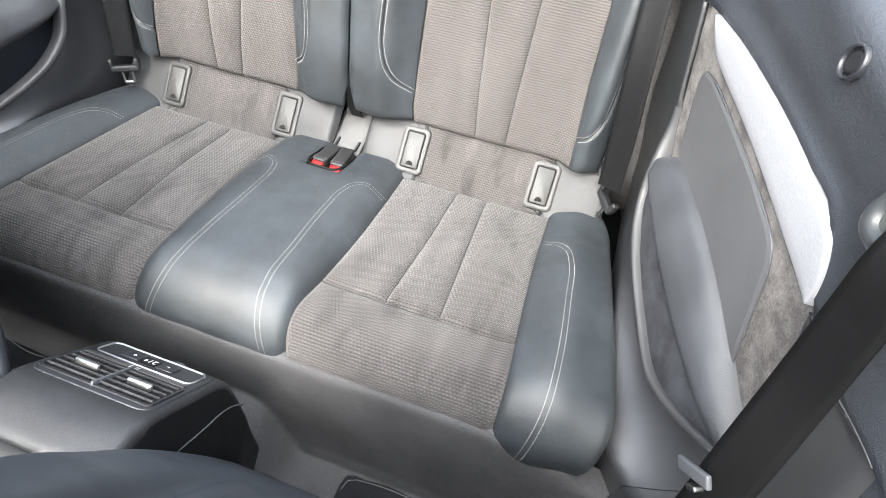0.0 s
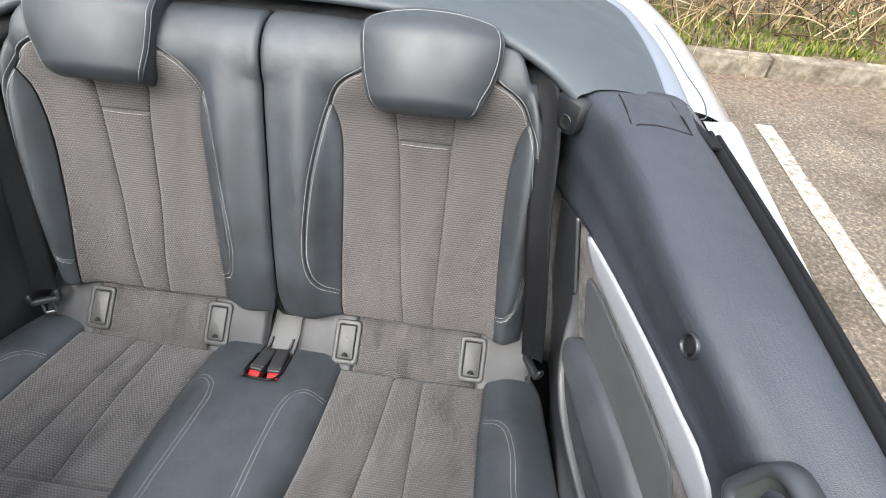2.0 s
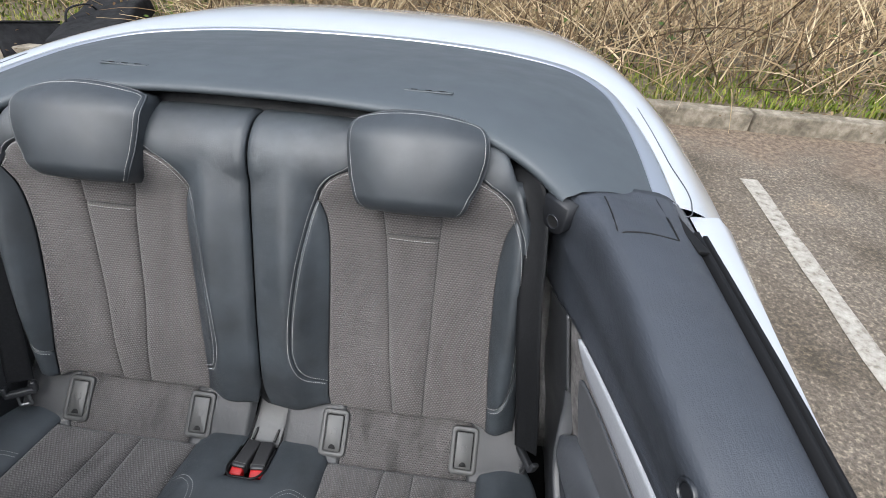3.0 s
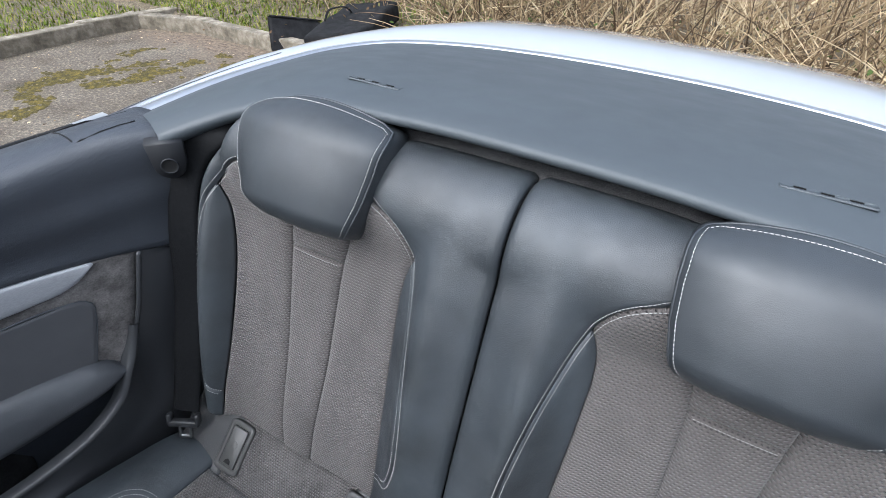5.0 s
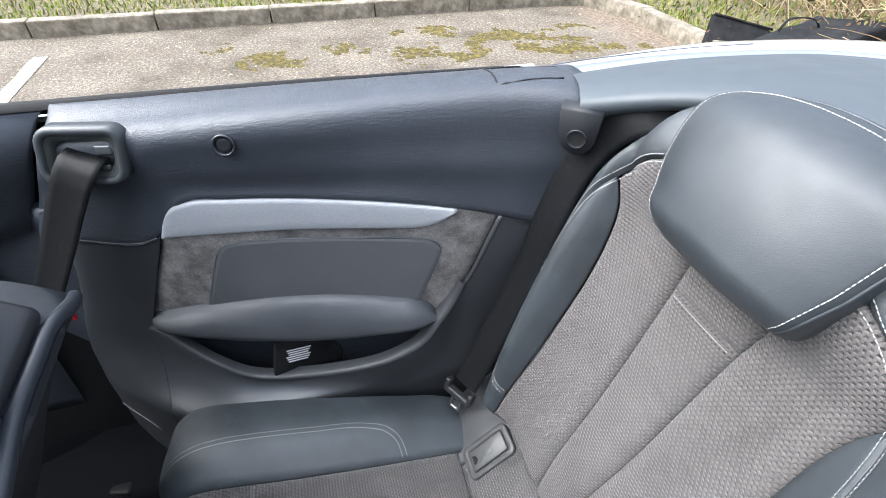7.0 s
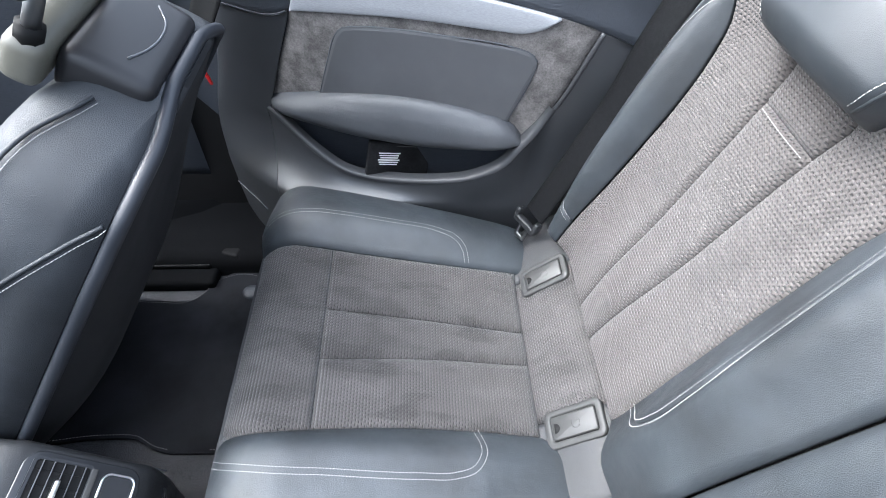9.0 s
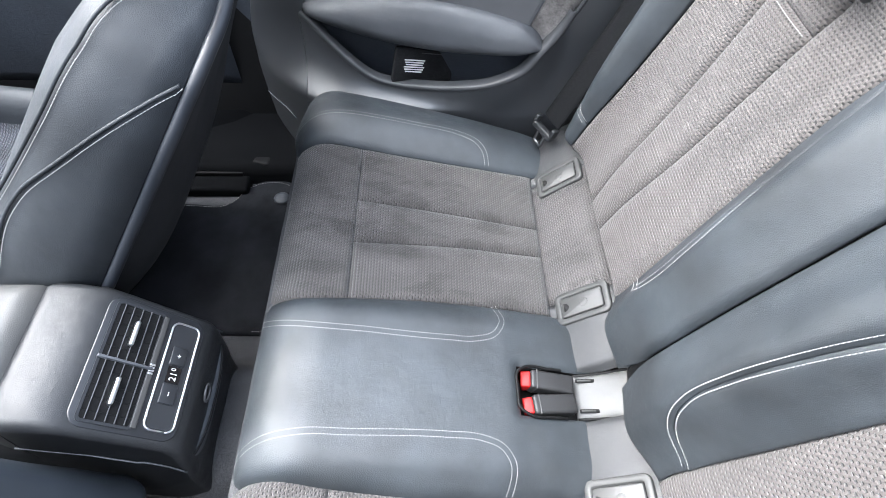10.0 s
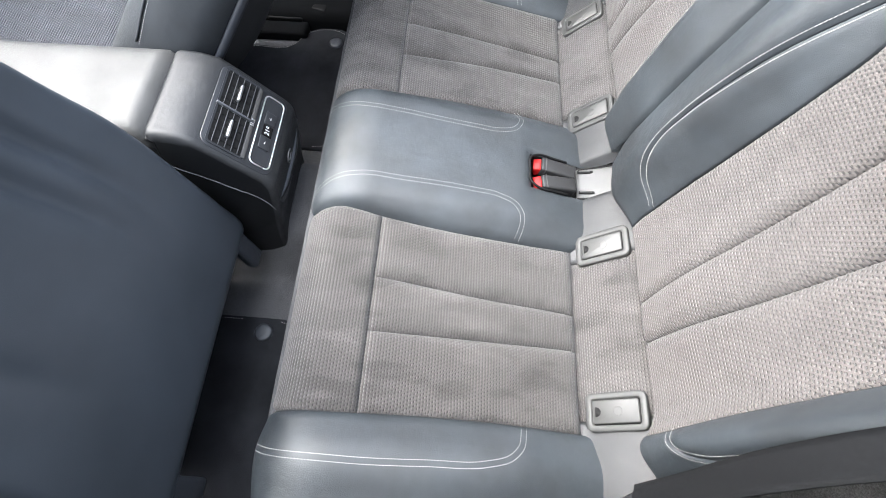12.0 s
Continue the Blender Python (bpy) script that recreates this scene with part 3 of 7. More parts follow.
def middle_out(s):
    if s < 0.074:
        return b2(s)
    if s < 0.475:
        return b1(s)
    return in_top(s) if s < 0.548 else 0.212


def outer_in(s):
    if s < 0.073:
        return b5(s)
    if s < 0.480:
        return b6(s)
    return out_top(s) if s < 0.548 else 0.378


def rear_backrest(sg):
    e = thing("rear_bench_back", "dark leather and embossed grey cloth rear bench backrest", "car seat backrest", (XM + sg * 0.28, 0.10, 0.45), group="rear seats")
    e.location = (0, 0, 0)
    P = (back_pt, back_normal)
    pad("cloth_panel", sg, fabric_in, b3, 0.008, 0.548, *P, CLOTH, e, 10, 60, label="worn grey-brown embossed cloth")
    pad("cloth_panel", sg, b3, b4, 0.008, 0.415, *P, CLOTH, e, 8, 50, label="worn grey-brown embossed cloth")
    pad("cloth_panel", sg, b3, b4, 0.415, 0.548, *P, CLOTH, e, 8, 20, label="worn grey-brown embossed cloth")
    pad("cloth_panel", sg, b4, fabric_out, 0.008, 0.548, *P, CLOTH, e, 10, 60, label="worn grey-brown embossed cloth")
    pad("inner_bolster", sg, b1, b2, 0.074, 0.475, *P, LEATHER, e, 8, 60, tuck=0.0050, label="dark blue-grey leather bolster")
    pad("outer_bolster", sg, b5, b6, 0.073, 0.480, *P, LEATHER, e, 8, 60, tuck=0.0050, label="dark blue-grey leather bolster")
    pad("middle_panel", sg, lambda s: 0.0010 + 0.014 * max(0, 0.07 - s) / 0.06, middle_out, 0.014, 0.655, *P, LEATHER, e, 14, 90, depth=0.05, tuck=0.0048, label="dark grey leather")
    pad("outer_panel", sg, outer_in, b7, 0.010, 0.655, *P, LEATHER, e, 10, 90, depth=0.07, tuck=0.0055, label="dark grey leather")
    pad("headrest_recess", sg, lambda s: 0.214, lambda s: 0.376, 0.549, 0.655, *P, LEATHER, e, 8, 20, tuck=0.012, label="dark grey leather")
    # stitched seams
    seam("stitching", sg, [(b2(0.078) - 0.002, 0.076)] + [(b1(u), u) for u in (0.097, 0.122, 0.158, 0.225, 0.29, 0.35, 0.41, 0.45)] + [(in_top(u), u) for u in (0.475, 0.495, 0.515, 0.530, 0.540)], *P, e)
    seam("stitching", sg, [(0.466, 0.073), (0.480, 0.082), (0.493, 0.097), (0.503, 0.13), (0.506, 0.18), (0.504, 0.25), (0.498, 0.34), (0.493, 0.397), (0.482, 0.455), (0.470, 0.480)], *P, e)
    seam("stitching", sg, [(0.470, 0.480), (0.456, 0.505), (0.435, 0.524), (0.408, 0.537)], *P, e)
    seam("stitching", sg, [(b3(0.411) + 0.006, 0.411), (0.29, 0.410), (b4(0.411) - 0.006, 0.411)], *P, e, gaps=(0.0,), lift=-0.001)
    # closed body behind the sewn covers
    body = []
    for s in np.linspace(0.012, 0.60, 24):
        (y, z), n = back_base(min(s, 0.56))
        zz = z + max(0, s - 0.56) * 0.3
        lo, hi = 0.004, b7(min(s, 0.55)) - 0.010
        front = -0.018
        body.append([(side_x(sg, lo), y + n[0] * front, zz + n[1] * front), (side_x(sg, hi), y + n[0] * front, zz + n[1] * front), (side_x(sg, hi), y + 0.085, zz - 0.03), (side_x(sg, lo), y + 0.085, zz - 0.03)])
    rings("foam_body", body, FELT, e, cap=(True, True), smooth=False)
    return e


for sg in (-1, 1):
    rear_backrest(sg)


# ---- cushion ----
c_in = curve([(-0.03, 0.150), (0.0, 0.147), (0.1, 0.148), (0.25, 0.146), (0.36, 0.138), (0.44, 0.130), (0.49, 0.134), (0.60, 0.144)])
c_out = curve([(-0.03, 0.463), (0.0, 0.462), (0.17, 0.457), (0.29, 0.458), (0.40, 0.462), (0.46, 0.463), (0.60, 0.459)])
c1 = curve([(0.0, 0.268), (0.03, 0.266), (0.18, 0.261), (0.32, 0.250), (0.362, 0.247)])
c2 = curve([(0.0, 0.330), (0.04, 0.330), (0.16, 0.333), (0.28, 0.336), (0.362, 0.338)])
c_side = curve([(-0.05, 0.556), (0.0, 0.578), (0.1, 0.590), (0.2, 0.600), (0.35, 0.614), (0.45, 0.616), (0.50, 0.610), (0.60, 0.600)])


def rear_cushion(sg):
    e = thing("rear_seat_cushion", "stained grey cloth rear bench cushion with dark leather bolster", "car seat cushion", group="rear seats")
    P = (cush_pt, cush_normal)
    pad("cloth_panel", sg, c_in, c1, 0.012, 0.360, *P, CUSHION_CLOTH, e, 10, 36, label="stained grey embossed cloth")
    pad("cloth_panel", sg, c1, c2, 0.012, 0.360, *P, CUSHION_CLOTH, e, 8, 36, label="stained grey embossed cloth")
    pad("cloth_panel", sg, c2, c_out, 0.012, 0.360, *P, CUSHION_CLOTH, e, 10, 36, label="stained grey embossed cloth")
    pad("front_panel", sg, c_in, c_out, 0.360, 0.600, *P, CUSHION_CLOTH, e, 20, 40, label="worn grey embossed cloth")
    pad("side_bolster", sg, c_out, lambda s: c_side(s), -0.055, 0.600, *P, LEATHER, e, 16, 70, depth=0.05, label="dark blue-grey leather bolster")
    seam("stitching", sg, [(0.505, 0.585), (0.512, 0.50), (0.520, 0.46), (0.524, 0.38), (0.521, 0.26), (0.516, 0.175), (0.505, 0.138), (0.487, 0.119), (0.463, 0.112)], *P, e, n=80)
    body = []
    for s in np.linspace(0.034, 0.60, 24):
        (y, z), n = cush_base(s)
        y2, z2 = y - n[0] * 0.017, z - n[1] * 0.017
        body.append([(side_x(sg, 0.10), y2, z2), (side_x(sg, 0.585), y2, z2), (side_x(sg, 0.585), max(y2, -0.38) + 0.02, 0.30), (side_x(sg, 0.10), max(y2, -0.38) + 0.02, 0.30)])
    rings("foam_body", body, FELT, e, cap=(True, True), smooth=False)
    return e


for sg in (-1, 1):
    rear_cushion(sg)

# middle cushion with its buckle well
WELL_X, WELL_F = 0.037, 0.098


def middle_cushion():
    e = thing("middle_seat_cushion", "raised dark leather bench middle with a buckle well", "car seat cushion")
    P = (cush_pt, cush_normal)

    def signed(sgx, x, s, extra=0.0):
        p = cush_pt(1, abs(x), s, extra)
        return (XM + x, p[1], p[2])

    def signed_n(sgx, x, s):
        v = cush_normal(1, abs(x), s)
        return Vector((v.x * (1 if x > 0 else -1), v.y, v.z))
    def lobe(s):
        return 0.147 - 0.105 * max(0.0, (0.03 - s) / 0.115) ** 2.2 if s < 0.03 else c_in(s)
    ss = np.concatenate([np.linspace(-0.078, WELL_F, 26), np.linspace(WELL_F, 0.600, 62)[1:]])
    cols = [("o", -1 + 0.5 - 0.5 * math.cos(math.pi * k / 12)) for k in range(13)] + [("w", u) for u in (-0.75, -0.4, 0.0, 0.4, 0.75)] + [("o", 0.5 - 0.5 * math.cos(math.pi * k / 12)) for k in range(13)]
    verts, uvs, faces = [], [], []
    for s in ss:
        edge = max(lobe(s), WELL_X + 0.004) if s < WELL_F else c_in(s)
        for kind, u in cols:
            if kind == "w":
                x = WELL_X * u
            else:
                x = -WELL_X + (edge - WELL_X) * u if u < 0 or (u == 0 and len(verts) % len(cols) == 12) else WELL_X + (edge - WELL_X) * u
            d = min(edge - abs(x), s + 0.078, 0.600 - s)
            dip = 0.0115 * math.exp(-(max(d, 0) / 0.0052) ** 1.4)
            if s <= WELL_F + 0.012:
                away = math.hypot(max(abs(x) - WELL_X, 0), max(s - WELL_F, 0))
                dip = max(dip, 0.006 * math.exp(-(away / 0.005) ** 1.5))
            verts.append(signed(1, x, s, -dip))
            uvs.append((x, s))
    n = len(cols)
    for i in range(len(ss) - 1):
        for j in range(n - 1):
            if ss[i] < WELL_F - 1e-6 and 12 <= j < 18:
                continue
            faces.append((i * n + j, (i + 1) * n + j, (i + 1) * n + j + 1, i * n + j + 1))
    put("leather_cover", verts, faces, LEATHER, e, "dark blue-grey leather", uvs=uvs)
    for sg in (-1, 1):
        rim = [signed(1, sg * WELL_X, s, -0.006) for s in np.linspace(-0.078, WELL_F, 16)]
        sheet("well_side", [[p, (p[0], p[1], 0.375)] for p in rim], GAP, e)
        rim = [signed(1, sg * (max(lobe(s), WELL_X + 0.004) if s < WELL_F else c_in(s)), s, -0.0115) for s in ss]
        sheet("cover_side", [[p, (p[0] - sg * 0.004, p[1], p[2] - 0.03)] for p in rim], LEATHER, e)
        seam("stitching", sg, [(0.112, 0.585), (0.100, 0.50), (0.088, 0.465), (0.078, 0.43), (0.073, 0.33), (0.071, 0.21), (0.073, 0.163), (0.085, 0.131), (0.106, 0.118), (0.13, 0.117), (0.146, 0.122)], *P, e, n=90)
    body = []
    for s in np.linspace(WELL_F, 0.60, 24):
        (y, z), n = cush_base(s)
        y2, z2 = y - n[0] * 0.015, z - n[1] * 0.015
        body.append([(XM - 0.125, y2, z2), (XM + 0.125, y2, z2), (XM + 0.125, max(y2, -0.38) + 0.02, 0.30), (XM - 0.125, max(y2, -0.38) + 0.02, 0.30)])
    rings("foam_body", body, FELT, e, cap=(True, True), smooth=False)
    # rim, walls and floor of the well
    rim = []
    for x, s in [(-WELL_X, 0.022), (-WELL_X, 0.045), (-WELL_X + 0.001, 0.085), (-WELL_X + 0.010, 0.099), (0, 0.101), (WELL_X - 0.010, 0.099), (WELL_X - 0.001, 0.085), (WELL_X, 0.045), (WELL_X, 0.022)]:
        p = cush_pt(1, abs(x), s, -0.001)
        rim.append((XM + x, p[1], p[2]))
    tube("well_rim", smooth_line(rim, 40), 0.0024, RUBBER, e, "black plastic rim")
    part("well_floor", box((0.074, 0.15, 0.006), (XM, -0.035, 0.385), 0.001), GAP, e)
    part("well_wall", box((0.074, 0.006, 0.06), (XM, -0.097, 0.410), 0.001), GAP, e)
    return e


middle_cushion()


# ---- the strip between cushion and backrest, with its anchor covers ----
def strip_pt(x, u, lift=0.0):
    """u from 0 at the cushion to 1 under the backrest."""
    y, z = -0.012 + 0.100 * u, 0.390 + 0.092 * u + 0.030 * math.exp(-((u + 0.25) / 0.2) ** 2)
    k = 0.006 * math.sin(math.pi * u) + lift
    return (x, y - 0.677 * k, z + 0.736 * k)


def bight_strip(sg):
    e = thing("seat_base_strip", "grey cloth strip with pale vinyl ends between rear cushion and backrest", "seat trim", group="seat base strips")
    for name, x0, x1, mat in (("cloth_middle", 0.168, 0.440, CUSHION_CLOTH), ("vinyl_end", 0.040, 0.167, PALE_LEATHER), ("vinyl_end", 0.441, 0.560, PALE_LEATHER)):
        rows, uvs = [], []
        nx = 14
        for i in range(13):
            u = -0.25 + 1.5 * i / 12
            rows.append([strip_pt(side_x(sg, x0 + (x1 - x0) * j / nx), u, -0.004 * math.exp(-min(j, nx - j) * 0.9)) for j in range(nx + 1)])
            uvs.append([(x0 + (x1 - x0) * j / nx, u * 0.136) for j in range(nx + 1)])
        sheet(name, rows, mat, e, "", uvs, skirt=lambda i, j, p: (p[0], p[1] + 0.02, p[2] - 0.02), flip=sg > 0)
    return e


for sg in (-1, 1):
    bight_strip(sg)


def anchor_cover(x):
    """A framed flip cover over a child-seat anchor, lying on the strip."""
    e = thing("anchor_cover", "pale grey plastic child-seat anchor cover set in the seat strip", "anchor cover", group="anchor covers")
    o = Vector(strip_pt(x, 0.50, 0.0))
    ax, ay = Vector((1, 0, 0)), Vector((0, 0.736, 0.677))
    az = ax.cross(ay)
    m = Matrix.Translation(o) @ Matrix((ax, ay, az)).transposed().to_4x4()

    def loop(w, h, r, z):
        return [(a, b, z) for a, b in rounded(w, h, r)]
    rings("frame", [loop(0.058, 0.098, 0.011, -0.006), loop(0.0575, 0.0975, 0.011, 0.0026), loop(0.0550, 0.095, 0.010, 0.0040), loop(0.0415, 0.0810, 0.006, 0.0042), loop(0.0392, 0.0782, 0.005, 0.0034), loop(0.0375, 0.0765, 0.005, -0.002)], GREY_PLASTIC, e, cap=(True, True), m=m)
    rings("groove", [loop(0.037, 0.076, 0.004, -0.001), loop(0.0365, 0.0755, 0.004, 0.0006)], GAP, e, m=m)
    rings("flap", [loop(0.0345, 0.0735, 0.003, 0.000), loop(0.0345, 0.0735, 0.003, 0.0036), loop(0.0325, 0.0715, 0.0025, 0.0044)], GREY_PLASTIC, e, m=m)
    notch = [(0.0075 * math.cos(a), -0.032 + 0.009 * math.sin(a), 0) for a in np.linspace(0, math.pi, 9)]
    rings("finger_notch", [[(p[0], p[1], 0.0040) for p in notch], [(p[0], p[1], 0.0052) for p in notch]], GAP, e, m=m)
    ringpts = [m @ Vector((0.007 * math.cos(a), 0.004 + 0.007 * math.sin(a), 0.0046)) for a in np.linspace(0, 2 * math.pi, 20)]
    tube("symbol", ringpts, 0.0004, GREY_PLASTIC, e, sides=5)
    return e


for x in (-0.429, -0.149, 0.149, 0.429):
    anchor_cover(XM + x)


# ---- buckles ----
def buckle_tongue_cover():
    e = thing("buckle_flap", "pale grey vinyl flap behind the rear seat-belt buckles", "seat trim")
    rows, uvs = [], []
    for i in range(15):
        u = i / 14
        y, z = 0.005 + 0.115 * u, 0.408 + 0.018 * u + 0.028 * u * u
        rows.append([(XM + (0.034 + 0.003 * u) * (2 * j / 10 - 1), y, z + 0.004 * (1 - (2 * j / 10 - 1) ** 4)) for j in range(11)])
    for k in (0, 10):
        tube("flap_seam", [(r[k][0], r[k][1], r[k][2] + 0.0005) for r in rows], 0.0022, GAP, e, sides=6)
    sheet("flap", rows, FLAP, e, skirt=lambda i, j, p: (p[0], p[1] + 0.004, p[2] - 0.022), flip=True)
    for sg in (-1, 1):
        part("slot", box((0.006, 0.030, 0.004), (XM + sg * 0.0235, 0.022, 0.4165), 0.0015), GAP, e)
        part("slot_tab", box((0.0026, 0.022, 0.003), (XM + sg * 0.0235, 0.020, 0.4185), 0.001), GREY_PLASTIC, e)
    return e


buckle_tongue_cover()


BUCKLE_GREY = plastic("buckle_plastic", (0.022, 0.022, 0.023), 0.45)


def buckle(sg):
    e = thing("seat_belt_buckle", "black seat-belt buckle with red release button", "buckle", group="rear buckles")
    m = pose(XM + sg * 0.0170, -0.036, 0.424, -13, 0, sg * 5)
    part("housing", box((0.029, 0.070, 0.026), bevel=0.005, segments=3, m=m), BUCKLE_GREY, e)
    part("button", box((0.025, 0.016, 0.021), bevel=0.003, m=m @ pose(0, -0.038, -0.004, 24)), RED, e, "red release button")
    part("seam_ring", box((0.0296, 0.002, 0.0266), bevel=0.0008, m=m @ pose(0, -0.026, 0)), GREY_PLASTIC, e)
    return e


for sg in (-1, 1):
    buckle(sg)

strap = thing("latch_strap", "black webbing strap hanging in the split between the backrests", "strap")
band("strap", smooth_line([(XM + 0.004, 0.10, 0.60), (XM + 0.004, 0.062, 0.555), (XM + 0.003, 0.060, 0.50), (XM + 0.003, 0.075, 0.455)], 12), lambda i: (1, 0, 0), 0.026, 0.002, WEBBING, strap)


# ---- headrests ----
def headrest(sg):
    e = thing("rear_headrest", "black leather rear headrest with white stitched edges above the seat", "headrest", group="rear headrests")
    cx = 0.291
    bot, top = Vector((0, 0.142, 0.955)), Vector((0, 0.220, 1.092))
    up = (top - bot).normalized()
    fw = Vector((0, -up.z, up.y))
    length = (top - bot).length

    def half(v):
        return np.interp(v, [0, 0.03, 0.08, 0.15, 0.35, 0.6, 0.8, 0.88, 0.94, 0.98, 1.0], [0.076, 0.084, 0.0905, 0.095, 0.104, 0.110, 0.112, 0.1105, 0.106, 0.099, 0.090])

    def front(u, v):
        """u across -1..1, v up 0..1: crowned face that rolls back at its top and foot."""
        bulge = 0.030 * (1 - abs(u) ** 2.6) * (0.55 + 0.45 * math.sin(math.pi * min(max(v * 0.9 + 0.05, 0), 1)))
        roll = -0.045 * max(0, (v - 0.70) / 0.30) ** 2.2 - 0.018 * max(0, (0.16 - v) / 0.16) ** 2
        lift = 0.012 * (1 - u * u) * max(0, (v - 0.6) / 0.4)
        p = bot + up * (length * v + lift) + fw * (bulge + roll)
        swell = 0.010 * max(u, 0) * math.sin(math.pi * min(max((v - 0.2) / 0.8, 0), 1))
        return Vector((side_x(sg, cx + u * half(v) + swell), p.y, p.z))
    nu, nv = 26, 40
    rows = [[front(-1 + 2 * j / nu, i / nv) for j in range(nu + 1)] for i in range(nv + 1)]
    sheet("front_cover", rows, HEAD_LEATHER, e, "smooth black leather", skirt=lambda i, j, p: p - fw * 0.012, flip=sg > 0)

    outline = [rows[i][0] for i in range(nv + 1)] + [rows[nv][j] for j in range(1, nu + 1)] + [rows[i][nu] for i in range(nv - 1, -1, -1)] + [rows[0][j] for j in range(nu - 1, 0, -1)]
    centre = Vector((side_x(sg, cx), 0, 0)) + bot + up * (length * 0.45)
    loops = []
    for depth, shrink in ((0.004, 0.0), (0.008, -0.006), (0.022, -0.018), (0.040, -0.010), (0.056, 0.05), (0.066, 0.16), (0.070, 0.40)):
        loops.append([q + (centre - q) * shrink - fw * depth for q in outline])
    rings("back_cover", loops, HEAD_LEATHER, e, "smooth black leather sides and back")
    # piping and stitches round sides and top
    line = [front(-1, v) for v in np.linspace(0.02, 0.96, 20)] + [front(u, 1.0) for u in np.linspace(-0.9, 0.9, 16)] + [front(1, v) for v in np.linspace(0.96, 0.02, 20)]
    tube("piping", [p - fw * 0.003 for p in line], 0.0022, HEAD_LEATHER, e, sides=6)
    inner = [front(-0.955, v) for v in np.linspace(0.02, 0.94, 24)] + [front(u, 0.965) for u in np.linspace(-0.9, 0.9, 24)] + [front(0.955, v) for v in np.linspace(0.94, 0.02, 24)]
    stitch("stitching", inner, [fw] * len(inner), e, 0.0046, 0.0036, 0.0009)
    for dx in (-0.045, 0.045):
        p = Vector((side_x(sg, cx + dx), bot.y + 0.06, bot.z + 0.045))
        tube("post", [p, p - up * 0.045 - fw * 0.02], 0.006, CHROME, e, "steel post")
    return e


for sg in (-1, 1):
    headrest(sg)


# =====================================================================
# SIDE TRIM PANELS
# =====================================================================
def panel_x(y, z):
    """Distance of the trim plane from the car's middle line."""
    return 0.622 - 0.227 * (y + 0.04) - 0.12 * (z - 0.65)


def panel_pt(sg, y, z, d=0.0):
    return (side_x(sg, panel_x(y, z) - d), y, z)


upper_low = curve([(-0.66, 0.815), (-0.52, 0.810), (-0.41, 0.806), (-0.395, 0.815), (-0.38, 0.845), (-0.355, 0.870), (-0.295, 0.876), (-0.22, 0.876), (-0.148, 0.871), (-0.07, 0.863), (0.011, 0.849), (0.075, 0.834), (0.152, 0.812), (0.222, 0.80)])
trim_top = curve([(-0.397, 0.812), (-0.392, 0.826), (-0.375, 0.856), (-0.35, 0.870), (-0.295, 0.874), (-0.222, 0.874), (-0.148, 0.869), (-0.073, 0.861), (0.011, 0.848)])
trim_bot = curve([(-0.397, 0.810), (-0.309, 0.815), (-0.231, 0.819), (-0.153, 0.819), (-0.074, 0.817), (-0.033, 0.819), (-0.008, 0.830), (0.011, 0.847)])
shoulder_z = curve([(-0.66, 0.962), (-0.5, 0.970), (-0.38, 0.980), (-0.27, 0.993), (-0.07, 1.006), (0.03, 1.012), (0.152, 1.018), (0.222, 1.004)])
arm_top = curve([(-0.472, 0.632), (-0.455, 0.641), (-0.404, 0.655), (-0.34, 0.669), (-0.253, 0.681), (-0.168, 0.681), (-0.082, 0.667), (-0.042, 0.655), (-0.012, 0.627), (-0.002, 0.605)])
arm_edge = curve([(-0.472, 0.620), (-0.40, 0.617), (-0.30, 0.609), (-0.20, 0.605), (-0.10, 0.609), (-0.002, 0.615)])
arm_low = curve([(-0.472, 0.603), (-0.44, 0.597), (-0.40, 0.589), (-0.32, 0.577), (-0.18, 0.575), (-0.064, 0.590), (-0.002, 0.605)])
arm_out = curve([(-0.472, 0.022), (-0.465, 0.030), (-0.44, 0.042), (-0.38, 0.052), (-0.25, 0.058), (-0.12, 0.056), (-0.04, 0.048), (-0.002, 0.026)])
lip_z = curve([(-0.68, 0.612), (-0.505, 0.612), (-0.485, 0.606), (-0.465, 0.592), (-0.43, 0.562), (-0.39, 0.532), (-0.34, 0.502), (-0.29, 0.493), (-0.24, 0.496), (-0.17, 0.508), (-0.09, 0.533), (-0.04, 0.566), (-0.01, 0.612), (0.008, 0.640), (0.03, 0.645), (0.17, 0.645)])
lip_out = curve([(-0.68, 0.003), (-0.60, 0.003), (-0.55, 0.005), (-0.515, 0.005), (-0.485, 0.007), (-0.455, 0.017), (-0.42, 0.034), (-0.385, 0.047), (-0.25, 0.055), (-0.12, 0.053), (-0.05, 0.043), (0.0, 0.022), (0.03, 0.006), (0.06, 0.003), (0.17, 0.003)])
lead_y = curve([(0.22, -0.658), (0.34, -0.645), (0.46, -0.627), (0.57, -0.602), (0.70, -0.560), (0.82, -0.530)])


def low_x(y, z):
    """The lower trim: upright under the pocket edge, then a hollow sweep in to the cushion."""
    zl, o = lip_z(y), lip_out(y)
    if z >= zl:
        return panel_x(y, z) - 0.002 - o * max(0.0, 1 - (z - zl) / 0.13) ** 2
    inner = min(0.606 + 0.165 * max(0.0, (-y - 0.40) / 0.22) ** 1.4, panel_x(y, 0.45) - 0.004)
    w = min((zl - z) / (zl - 0.455), 1.0) ** 2.4
    return (panel_x(y, z) - 0.002 - o) * (1 - w) + inner * w


